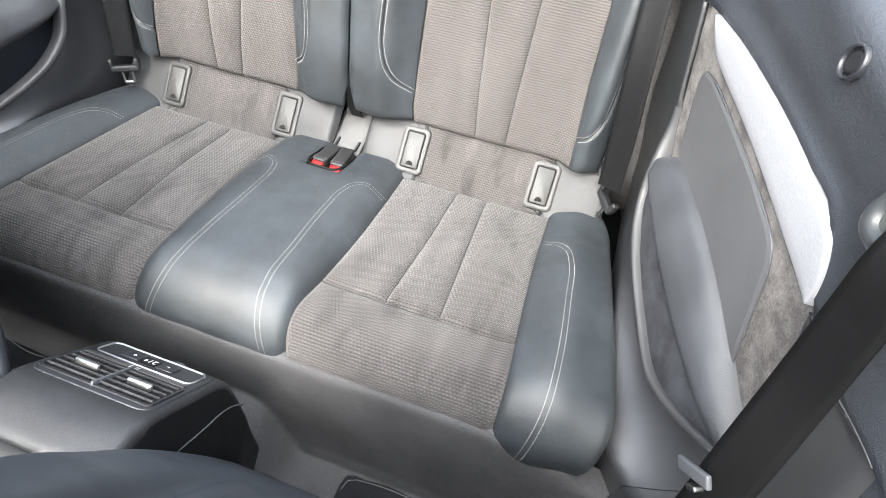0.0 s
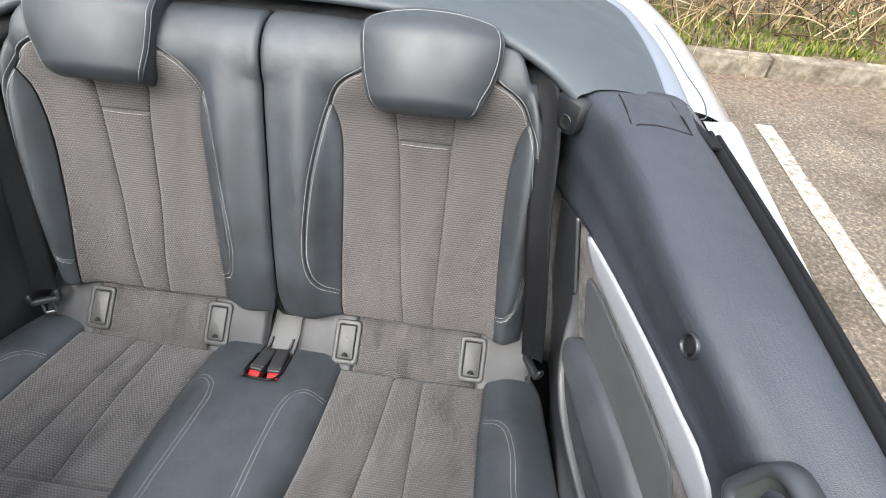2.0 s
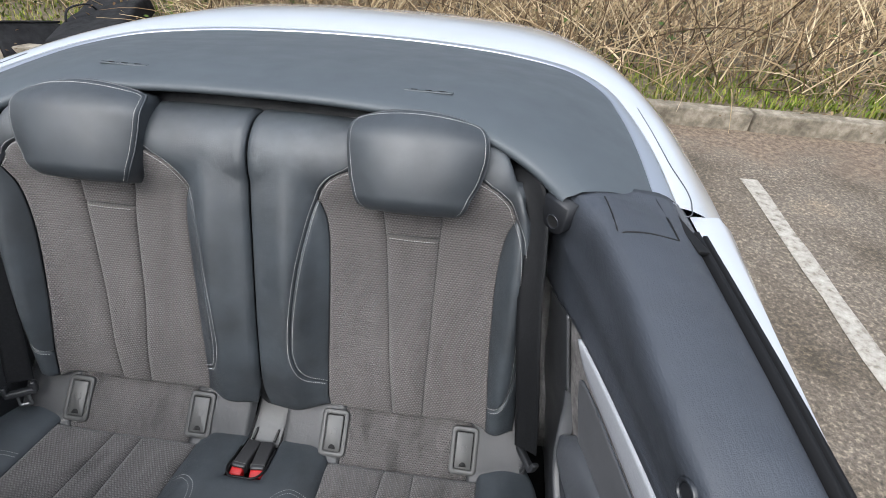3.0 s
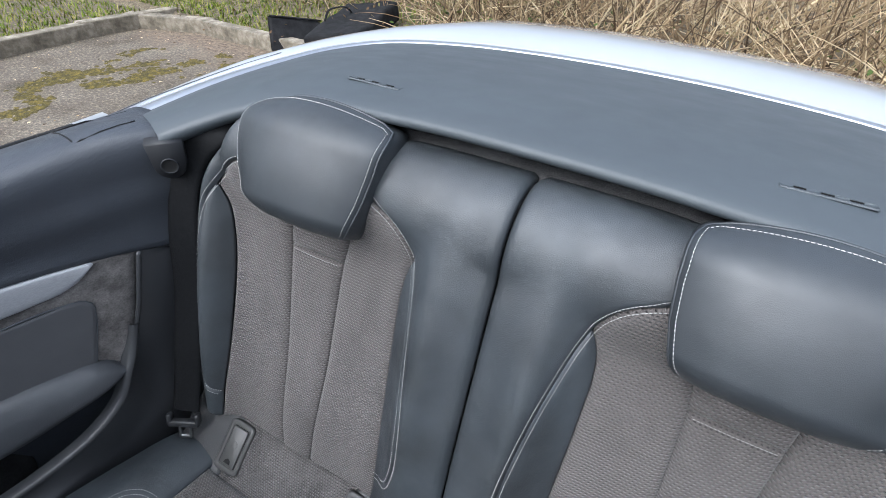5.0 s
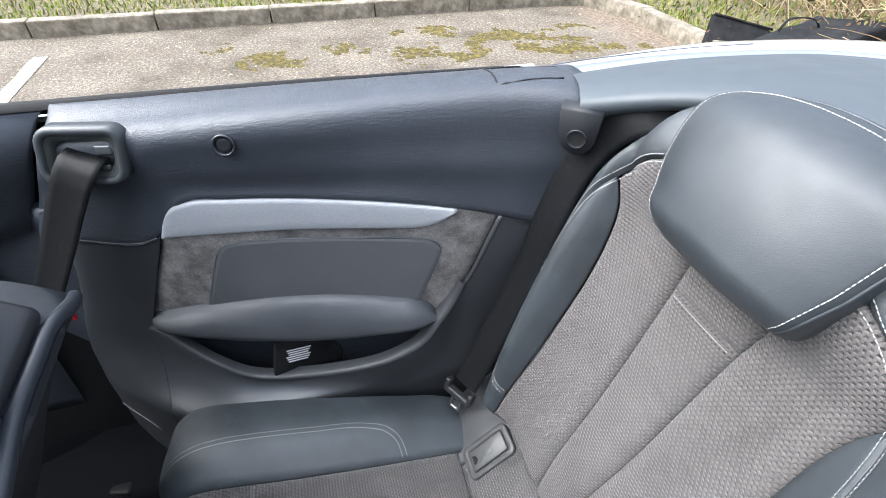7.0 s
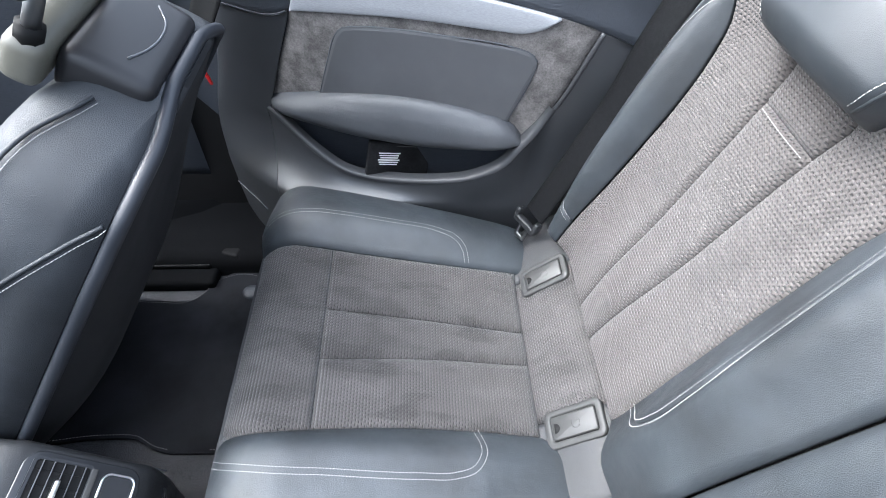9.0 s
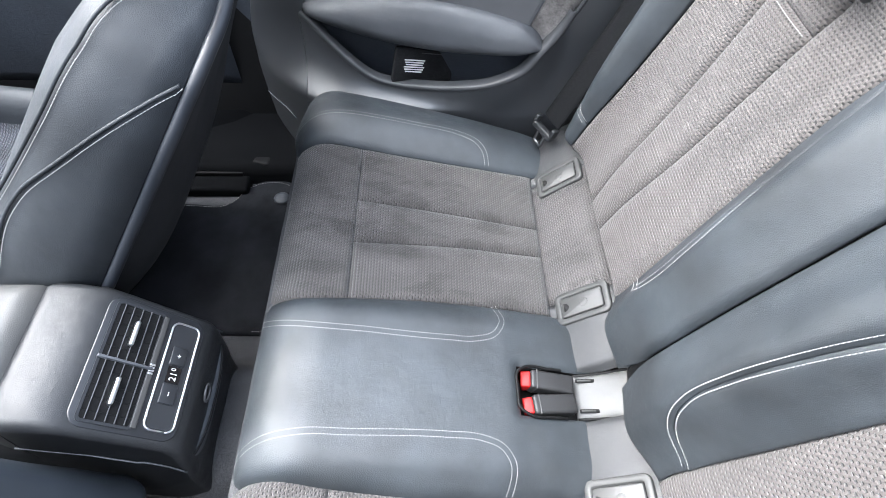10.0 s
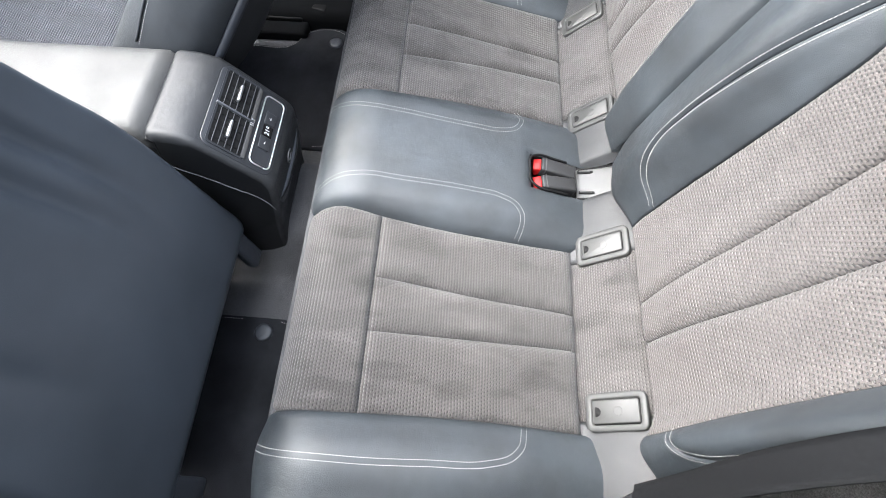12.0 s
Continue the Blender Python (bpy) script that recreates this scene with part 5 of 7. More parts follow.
for sg in (-1, 1):
    z = on_deck(sg * 0.29, 0.345, 0.0)
    m = pose(XM + sg * 0.29, 0.352, z + 0.0002, -9, 0, 0)
    lp = lambda w, h, r, zz: [(x, y, zz) for x, y in rounded(w, h, r)]
    rings("marking_frame", [lp(0.092, 0.016, 0.003, -0.001), lp(0.092, 0.016, 0.003, 0.0012), lp(0.089, 0.013, 0.002, 0.0012), lp(0.089, 0.013, 0.002, 0.0004)], DECK, deck, m=m)
    for k in (-0.026, 0.0, 0.026):
        part("marking_bar", box((0.012, 0.0025, 0.0012), m=m @ pose(k, 0, 0.0012)), RUBBER, deck, smooth=False)

gap_felt = thing("parcel_gap_felt", "dark felt filling behind the backrests under the deck", "felt trim")
rows = []
for i in range(41):
    x = -0.44 + 0.88 * i / 40
    yb = 0.226
    rows.append([(XM + x, yb, 0.975), (XM + x, yb + 0.02, 1.016), (XM + x, yb + 0.05, 1.034 - 0.03 * (abs(x) / 0.52) ** 4), (XM + x, yb + 0.10, 1.046 - 0.03 * (abs(x) / 0.52) ** 4), (XM + x, yb + 0.16, 1.046 - 0.03 * (abs(x) / 0.52) ** 4)])
sheet("felt", rows, FELT, gap_felt, skirt=lambda i, j, p: (p[0], p[1] + 0.05, p[2] - 0.06))

for sg in (-1, 1):
    rw = [[(side_x(sg, x), 0.073 + 0.287 * (z - 0.473) + 0.075, z) for x in (0.47, 0.52, 0.57, 0.66)] for z in np.linspace(0.36, 0.93, 8)]
    sheet("side_filler", rw, FELT, gap_felt, skirt=lambda i, j, p: (p[0], p[1] + 0.02, p[2]))

# body: from the bright moulding out over the wings and the boot lid
car = thing("car_body", "pearl white open convertible car body round the cabin", "car")
half_edge = [(0.842, 0.215, 0.932), (0.842, 0.45, 0.936), (0.826, 0.70, 0.94), (0.785, 0.95, 0.94), (0.72, 1.17, 0.938), (0.58, 1.38, 0.938), (0.30, 1.50, 0.935), (0, 1.53, 0.932)]
edge = [(-x, y, z) for x, y, z in half_edge] + [p for p in half_edge[::-1][1:]]
ed = smooth_line(edge, NF)
rows = []
for i in range(NF):
    o, q = Vector(ou[i]), Vector(ed[i])
    out = Vector((q.x - o.x, q.y - o.y, 0))
    out.normalize()
    a = o + out * 0.036
    row = []
    for v in (0.0, 0.03, 0.15, 0.3, 0.45, 0.6, 0.75, 0.88, 1.0):
        p = a.lerp(q, v)
        p.z = a.z - 0.006 + (q.z - a.z) * v ** 1.8 + 0.013 * math.sin(math.pi * min(v * 1.1, 1)) * min(1.0, min(i, NF - 1 - i) / 8)
        row.append((XM + p.x, p.y, p.z))
    for dr, dz in ((0.012, -0.018), (0.020, -0.05), (0.028, -0.12), (0.036, -0.25), (0.030, -0.42), (0.0, -0.62)):
        p = q + out * dr
        row.append((XM + p.x, p.y, q.z + dz))
    rows.append(row)
sheet("rear_body", rows, PAINT, car, "pearl white painted wings and boot lid")
body_rows = rows
rows = []
for i in range(NF):
    o, q = Vector(ou[i]), Vector(ed[i])
    out = Vector((q.x - o.x, q.y - o.y, 0))
    out.normalize()
    rows.append([(XM + o.x + out.x * w, o.y + out.y * w, o.z + h) for w, h in ((-0.003, -0.004), (-0.001, 0.0015), (0.003, 0.0030), (0.015, 0.0026), (0.030, 0.000), (0.036, -0.003), (0.040, -0.012))])
sheet("bright_moulding", rows, BRIGHT, car, "bright aluminium moulding")
for sg in (-1, 1):
    sec = [(0.737, 0.976), (0.741, 0.985), (0.746, 0.986), (0.749, 0.966), (0.752, 0.964), (0.754, 0.979), (0.759, 0.980), (0.763, 0.964)]
    rw = [[(side_x(sg, x + edge_x(y) - 0.740 + 0.15 * (x - 0.737)), y, z) for x, z in sec] for y in np.linspace(0.135, -1.6, 40)]
    sheet("window_seal", rw, RUBBER, car, "black rubber window seal")
    sec = [(0.763, 0.956), (0.767, 0.963), (0.775, 0.964), (0.784, 0.960), (0.794, 0.948), (0.800, 0.932), (0.812, 0.90), (0.826, 0.82), (0.836, 0.68), (0.830, 0.50), (0.80, 0.32)]
    rw = []
    for y in np.linspace(0.217, -1.6, 34):
        drop = 0.003 * (1 - min(max((0.217 - y) / 0.25, 0), 1))
        inner = edge_x(y) - 0.740 + 0.004
        bulge = np.interp(y, [-0.40, -0.28, -0.15, 0.0, 0.217], [0.0, 0.002, 0.012, 0.028, 0.042])
        rw.append([(side_x(sg, x + inner + (bulge - inner) * min(max((x - 0.763) / 0.037, 0), 1)), y, z + drop * max(0, (z - 0.9) / 0.06)) for x, z in smooth_line(sec, 26)])
    sheet("door_skin", rw, PAINT, car, "pearl white painted door and wing")
    # boot lid shut line
    ln = []
    for x, y in smooth_line([(0.735, 0.60), (0.742, 0.50), (0.752, 0.36), (0.765, 0.23), (0.752, 0.195), (0.73, 0.19)], 40):
        p = min((((r[k][0] - side_x(sg, x)) ** 2 + (r[k][1] - y) ** 2), r[k]) for r in body_rows for k in range(9))[1]
        ln.append((side_x(sg, x), y, p[2] + 0.0))
    zs = [p[2] for p in ln]
    zs = np.convolve(np.pad(zs, 4, mode="edge"), np.ones(9) / 9, "valid")
    tube("shut_line", [(p[0], p[1], z + 0.0003) for p, z in zip(ln, zs)], 0.0011, PANEL_GREY, car, sides=5)
    # tub that closes the car's side under the trim
    rw = [[(side_x(sg, x), y, z) for x, z in ((0.79, 0.95), (0.775, 0.70), (0.76, 0.40), (0.74, 0.16))] for y in np.linspace(0.25, -1.6, 12)]
    sheet("inner_side", rw, RUBBER, car)


# plain nose and wheels that close the car outside the view
rw = []
for y in np.linspace(-1.6, -3.30, 20):
    u = (-1.6 - y) / 1.70
    w = 0.80 * (1 - 0.30 * max(0, (u - 0.55) / 0.45) ** 2.2)
    top = 0.97 - 0.10 * u - 0.22 * max(0, (u - 0.8) / 0.2) ** 2
    rw.append([(XM + k * w, y, z) for k, z in ((-0.97, 0.26), (-1.03, 0.45), (-1.03, 0.70), (-0.98, top - 0.06), (-0.85, top - 0.02), (-0.4, top), (0, top + 0.005), (0.4, top), (0.85, top - 0.02), (0.98, top - 0.06), (1.03, 0.70), (1.03, 0.45), (0.97, 0.26))])
sheet("front_body", rw, PAINT, car, "pearl white painted bonnet and front wings", skirt=lambda i, j, p: (p[0] * 0.98, p[1] + 0.02, p[2] - 0.02))
for wy in (0.78, -2.02):
    for sg in (-1, 1):
        wheel = part("wheel", box((0.02, 0.10, 0.10), (side_x(sg, 0.70), wy, GZ + 0.325), 0.004), STEEL, car, "car wheel")
        sec = [(-0.095, 0.215), (-0.105, 0.25), (-0.108, 0.29), (-0.095, 0.318), (-0.06, 0.325), (0.06, 0.325), (0.095, 0.318), (0.108, 0.29), (0.105, 0.25), (0.095, 0.215)]
        lp = [[(side_x(sg, 0.715) + x, wy + r * math.cos(a), GZ + 0.325 + r * math.sin(a)) for a in np.linspace(0, 2 * math.pi, 36, endpoint=False)] for x, r in sec]
        rings("tyre", lp, RUBBER, wheel, "black rubber tyre")
        lp = [[(side_x(sg, 0.715) + sg * x, wy + r * math.cos(a), GZ + 0.325 + r * math.sin(a)) for a in np.linspace(0, 2 * math.pi, 36, endpoint=False)] for x, r in ((0.098, 0.216), (0.085, 0.19), (0.075, 0.12), (0.088, 0.05), (0.09, 0.01))]
        rings("rim", lp, STEEL, wheel, "silver wheel rim")


# =====================================================================
# FLOOR, CONSOLE, FRONT SEATS
# =====================================================================
def floor_z(x, y):
    tunnel = 0.13 / (1 + math.exp((abs(x) - 0.115) / 0.014))
    toe = np.interp(y, [-0.62, -0.575, -0.547, -0.535, -0.52, -0.497, -0.490, -0.486, -0.478, -0.455], [0.186, 0.189, 0.197, 0.225, 0.29, 0.40, 0.435, 0.448, 0.4545, 0.453])
    toe = min(toe, 0.4545 - 0.05 * min(max((abs(x) - 0.47) / 0.13, 0.0), 1.2) ** 2)
    return max(toe, 0.186 + tunnel)


carpet = tagged(new("floor_carpet"), "charcoal carpet over the rear footwells and tunnel", "carpet", kind="structure")
carpet.empty_display_size = 0.02
xs = np.concatenate([np.linspace(-0.78, -0.16, 16), np.linspace(-0.15, 0.15, 25), np.linspace(0.16, 0.78, 16)])
ys = np.concatenate([np.linspace(-1.6, -0.65, 10), np.linspace(-0.62, -0.56, 9), np.linspace(-0.555, -0.455, 41)])
rows = [[(XM + x, y, floor_z(x, y) + 0.0015 * math.sin(x * 71) * math.sin(y * 53)) for y in ys] for x in xs]
sheet("carpet", rows, CARPET, carpet)
part("underfloor", box((1.48, 2.5, 0.02), (XM, -0.40, 0.16)), RUBBER, carpet, smooth=False)
for sg in (-1, 1):
    sill = [(0.632, 0.215), (0.638, 0.245), (0.66, 0.25), (0.72, 0.27), (0.765, 0.34), (0.79, 0.42)]
    rw = [[(side_x(sg, x), y, z) for x, z in smooth_line(sill, 16)] for y in np.linspace(-0.47, -1.6, 14)]
    sheet("sill_trim", rw, MATT_BLACK, carpet, "black plastic sill trim", skirt=lambda i, j, p: (p[0], p[1], p[2] - 0.04))
    # door card further forward
    rw = []
    for i, y in enumerate(np.linspace(-0.665, -1.6, 12)):
        near = math.exp(-0.9 * i)
        rw.append([(side_x(sg, x), y + near * ((0.098 if z > 0.815 else 0.0) + 0.072 * max(0, (z - 0.82) / 0.166)), z) for x, z in smooth_line([(0.76, 0.40), (0.745, 0.55), (0.735, 0.72), (0.722, 0.80), (0.720, 0.818), (0.712, 0.88), (0.705, 0.94), (0.718, 0.968), (0.755, 0.974)], 24)])
    sheet("door_card", rw, TRIM, carpet, "dark grained front door card", skirt=lambda i, j, p: (p[0] + sg * 0.03, p[1], p[2]))


def floor_mat(sg):
    e = thing("floor_mat", "black carpet floor mat with stitched edge in the rear footwell", "floor mat", group="floor mats")
    out = [(0.243, -0.575), (0.251, -0.553), (0.275, -0.549), (0.44, -0.549), (0.63, -0.549), (0.655, -0.57), (0.66, -0.75), (0.66, -1.0), (0.240, -1.0), (0.240, -0.80), (0.241, -0.66)]
    if sg < 0:
        out = [(0.205, -0.590), (0.207, -0.560), (0.225, -0.553), (0.44, -0.551), (0.610, -0.553), (0.625, -0.570), (0.624, -0.660), (0.605, -0.682), (0.575, -0.700), (0.556, -0.725), (0.555, -0.80), (0.555, -1.0), (0.239, -1.0), (0.239, -0.79), (0.235, -0.735), (0.215, -0.700), (0.207, -0.670)]
    ring = smooth_line(out, 90)
    lo = [(side_x(sg, x), y, 0.1875) for x, y in ring]
    hi = [(side_x(sg, x), y, 0.1955) for x, y in ring]
    cx, cy = 0.40, -0.76
    inn = [(side_x(sg, x + (cx - x) * 0.02), y + (cy - y) * 0.02, 0.1965) for x, y in ring]
    rings("mat", [lo, hi, inn], MAT_CLOTH, e, smooth=False)
    line = [(side_x(sg, x + (cx - x) * 0.035), y + (cy - y) * 0.035, 0.1966) for x, y in ring]
    stitch("edge_stitching", line, [Vector((0, 0, 1))] * len(line), e, 0.006, 0.004, 0.0010)
    bx, by = (0.274, -0.612) if sg > 0 else (0.574, -0.590)
    prof = [(0.019, 0.195), (0.019, 0.200), (0.015, 0.203), (0.006, 0.2035)]
    rings("button", [[(side_x(sg, bx) + r * math.cos(a), by + r * math.sin(a), z) for a in np.linspace(0, 2 * math.pi, 22, endpoint=False)] for r, z in prof], TRIM, e, "grey fixing button")
    return e


for sg in (-1, 1):
    floor_mat(sg)


# ---- centre console ----
console = thing("centre_console", "dark centre console with rear air vents and padded armrest lid", "console")
prof = smooth_line([(-0.716, 0.600), (-0.712, 0.608), (-0.69, 0.610), (-0.665, 0.606), (-0.645, 0.597), (-0.628, 0.581), (-0.600, 0.550), (-0.572, 0.518), (-0.556, 0.499), (-0.548, 0.480), (-0.549, 0.455), (-0.556, 0.40), (-0.566, 0.34), (-0.575, 0.24)], 60)


def console_w(y, z):
    return 0.094 + 0.012 * max(0, (0.50 - z) / 0.12) ** 0.8 if z > 0.38 else 0.106


rows = []
for i, (y, z) in enumerate(prof):
    t = prof[min(i + 1, 59)] - prof[max(i - 1, 0)]
    t /= np.linalg.norm(t)
    n = np.array([-t[1], t[0]])
    w = console_w(y, z)
    top = 1.0 if y < -0.65 else 0.6
    row = []
    for a in (-1.0, -0.995, -0.98, -0.95, -0.91, -0.86, -0.5, 0, 0.5, 0.86, 0.91, 0.95, 0.98, 0.995, 1.0):
        d = 0.016 * top * (1 - math.sqrt(max(0, 1 - max(0, (abs(a) - 0.86) / 0.14) ** 2)))
        row.append((XM + a * w, y - n[0] * d, z - n[1] * d))
    rows.append(row)
sheet("rear_housing", rows, HOUSING, console, "black grained housing")
for sg, k in ((-1, 0), (1, -1)):
    rim = [r[k] for r in rows]
    wall = []
    for p in rim:
        col = []
        for f in (0.0, 0.06, 0.15, 0.3, 0.5, 0.75, 1.0):
            y, z = p[1] + (-0.745 - p[1]) * f, p[2] + (0.24 - p[2]) * f
            col.append((p[0] + sg * 0.006 * math.sin(math.pi * min(f * 1.6, 1)), y, z))
        wall.append(col)
    sheet("side_wall", wall, BLACK_SIDE, console, "black plastic side")
    seam_line = smooth_line([(-0.712, 0.545), (-0.690, 0.530), (-0.665, 0.515), (-0.630, 0.492), (-0.600, 0.474), (-0.570, 0.450), (-0.556, 0.425)], 24)
    tube("side_seam", [(XM + sg * (console_w(y, z) + 0.0045 if y < -0.6 else console_w(y, z) + 0.003), y, z) for y, z in seam_line], 0.0012, PANEL_GREY, console, sides=5)
    part("lid_joint", box((0.006, 0.03, 0.08), (XM + sg * 0.089, -0.724, 0.538), 0.002), BLACK_SIDE, console)
part("joint_bridge", box((0.182, 0.03, 0.05), (XM, -0.722, 0.572), 0.004), BLACK_SIDE, console)
# forward tunnel body and lid
part("tunnel_body", box((0.180, 0.60, 0.34), (XM, -1.032, 0.39), 0.02, 3), BLACK_SIDE, console, "dark plastic side")
lid = []
for y in np.linspace(-0.707, -1.12, 26):
    end = min((-0.707 - y) / 0.02, 1)
    h = 0.030 * math.sqrt(max(0, 1 - (1 - end) ** 2)) + 0.004
    lid.append([(XM + 0.092 * math.copysign(abs(math.cos(a)) ** 0.35, math.cos(a)), y, 0.582 + (h if math.sin(a) > 0 else 0.022) * math.copysign(abs(math.sin(a)) ** 0.5, math.sin(a)) + 0.006 * (1 - math.cos(a) ** 2)) for a in np.linspace(0, 2 * math.pi, 40, endpoint=False)])
rings("armrest_lid", lid, LIT_LID_LEATHER, console, "padded leather armrest lid, coloured lighter for sky reflection", cap=(True, True))
for sg in (-1, 1):
    for dz in (-0.012, -0.006):
        line = [(XM + sg * 0.0945, y, 0.590 + dz) for y in np.linspace(-0.73, -1.1, 40)]
        stitch("lid_stitching", line, [Vector((sg, 0, 0.2))] * 40, console)
line = [(XM + x, -0.7085, 0.606) for x in np.linspace(-0.085, 0.085, 30)]
stitch("lid_stitching", line, [Vector((0, 0.6, 0.8))] * 30, console)

# vent plate lies on the slope: a runs across, b runs down
va, vb = Vector((1, 0, 0)), Vector((0, 0.664, -0.748)).normalized()
vn = va.cross(vb)
vo = Vector((XM, -0.6345, 0.5876))
VM = Matrix.Translation(vo) @ Matrix((va, vb, vn)).transposed().to_4x4()


def flat_ring(name, w0, h0, r0, w1, h1, r1, b, z0, z1, mat, a=0.0, label=""):
    o0 = [(x + a, y + b) for x, y in rounded(w0, h0, r0)]
    o1 = [(x + a, y + b) for x, y in rounded(w1, h1, r1)]
    return rings(name, [[(*p, z0) for p in o0], [(*p, z1) for p in o0], [(*p, z1) for p in o1], [(*p, z0) for p in o1]], mat, console, label, cap=(False, False), m=VM, smooth=False)


VENT_GREY = plastic("vent_plate_grey", (0.022, 0.024, 0.028), 0.36, 900.0, 0.0001)
rings("vent_plate", [[(x, y + 0.060, z) for x, y in rounded(w, h, r)] for w, h, r, z in ((0.168, 0.128, 0.018, -0.004), (0.168, 0.128, 0.018, 0.0008), (0.165, 0.125, 0.017, 0.0016))], VENT_GREY, console, "satin grey vent plate", m=VM)
part("vent_cavity", box((0.150, 0.058, 0.002), bevel=0.0, m=VM @ pose(0, 0.036, 0.0010)), GAP, console, smooth=False)
flat_ring("vent_frame", 0.156, 0.064, 0.006, 0.149, 0.057, 0.004, 0.036, 0.001, 0.0036, VENT_GREY)
for k in range(5):
    part("vent_slat", box((0.148, 0.0012, 0.0030), m=VM @ pose(0, 0.014 + 0.011 * k, 0.0040, 15)), LIP_GREY, console, smooth=False)
for a in np.linspace(-0.064, 0.064, 9):
    part("vent_fin", box((0.0008, 0.055, 0.001), m=VM @ pose(float(a), 0.036, 0.0026)), RUBBER, console, smooth=False)
part("vent_divider", box((0.0035, 0.066, 0.006), bevel=0.001, m=VM @ pose(0, 0.036, 0.0045)), PANEL_GREY, console)
part("vent_lower_bar", box((0.150, 0.0075, 0.003), bevel=0.0012, m=VM @ pose(0, 0.0685, 0.0028)), GREY_PLASTIC, console)
for a in (-0.038, 0.038):
    part("vent_tab", box((0.034, 0.0055, 0.009), bevel=0.0024, segments=3, m=VM @ pose(a, 0.034, 0.0066)), CHROME, console, "chrome vent tab")
loop = [VM @ Vector((x, y + 0.099, 0.0022)) for x, y in rounded(0.146, 0.038, 0.010)]
tube("chrome_frame", loop + loop[:1], 0.0015, CHROME, console, "chrome control frame", sides=8)
rings("control_panel", [[(x, y + 0.098, z) for x, y in rounded(0.142, 0.034, 0.007)] for z in (0.001, 0.0024)], VENT_GREY, console, m=VM, smooth=False)
for a in (-0.026, 0.026):
    part("control_button", box((0.026, 0.020, 0.003), bevel=0.0012, m=VM @ pose(a, 0.098, 0.0033)), VENT_GREY, console, "dark control button")
part("display", box((0.022, 0.018, 0.002), m=VM @ pose(0, 0.098, 0.0030)), DISPLAY, console, "black temperature display", smooth=False)
for w, h, a in ((0.005, 0.0009, -0.026), (0.0009, 0.005, -0.026), (0.005, 0.0009, 0.026)):
    part("button_mark", box((w, h, 0.0004), m=VM @ pose(a, 0.098, 0.0050)), WHITE_PRINT, console, smooth=False)
for k in range(4):
    part("badge_bar", box((0.0026, 0.0066, 0.0010), bevel=0.0004, m=VM @ pose(-0.0057 + 0.0038 * k, 0.0685, 0.0046)), CHROME, console)


def lettering(name, body_text, size, m, mat, parent):
    cu = bpy.data.curves.new(name, "FONT")
    cu.body, cu.size, cu.extrude, cu.align_x, cu.align_y = body_text, size, 0.0002, "CENTER", "CENTER"
    tmp = bpy.data.objects.new(name, cu)
    scene.collection.objects.link(tmp)
    bpy.context.view_layer.update()
    me = bpy.data.meshes.new_from_object(tmp.evaluated_get(bpy.context.evaluated_depsgraph_get()))
    bpy.data.objects.remove(tmp)
    me.transform(m)
    me.materials.append(mat)
    ob = new(name, me)
    ob.parent = parent
    return ob


TM = VM @ pose(0, 0, 0, 0, 0, 180)
lettering("display_text", "21", 0.0125, TM @ pose(-0.0025, -0.098, 0.0042), WHITE_PRINT, console)
lettering("display_text", "0", 0.0085, TM @ pose(0.0070, -0.0965, 0.0042), WHITE_PRINT, console)
ring_c = Vector((XM + 0.003, -0.5475, 0.452))
tube("socket_ring", [ring_c + Vector((0.0125 * math.cos(a), 0.0035 + 0.0015 * math.sin(a), 0.0110 * math.sin(a))) for a in np.linspace(0, 2 * math.pi, 26)], 0.0018, LIP_GREY, console, "small dark pull ring", sides=6, cap=False)
flap = []
for u in np.linspace(-1, 1, 21):
    w = 0.082 * u
    zt = 0.426 - 0.010 * (1 - u * u)
    flap.append([(XM + w, -0.5515 + 0.006 * (1 - u ** 4) * (1 - v) - 0.012 * v, zt - 0.052 * v) for v in np.linspace(0, 1, 8)])
sheet("lower_flap", flap, PANEL_GREY, console, "satin grey lower flap", skirt=lambda i, j, p: (p[0], p[1] - 0.010, p[2]))
tube("flap_rim", [(r[0][0], r[0][1], r[0][2] + 0.0008) for r in flap], 0.0018, RUBBER, console, "black flap rim", sides=6)


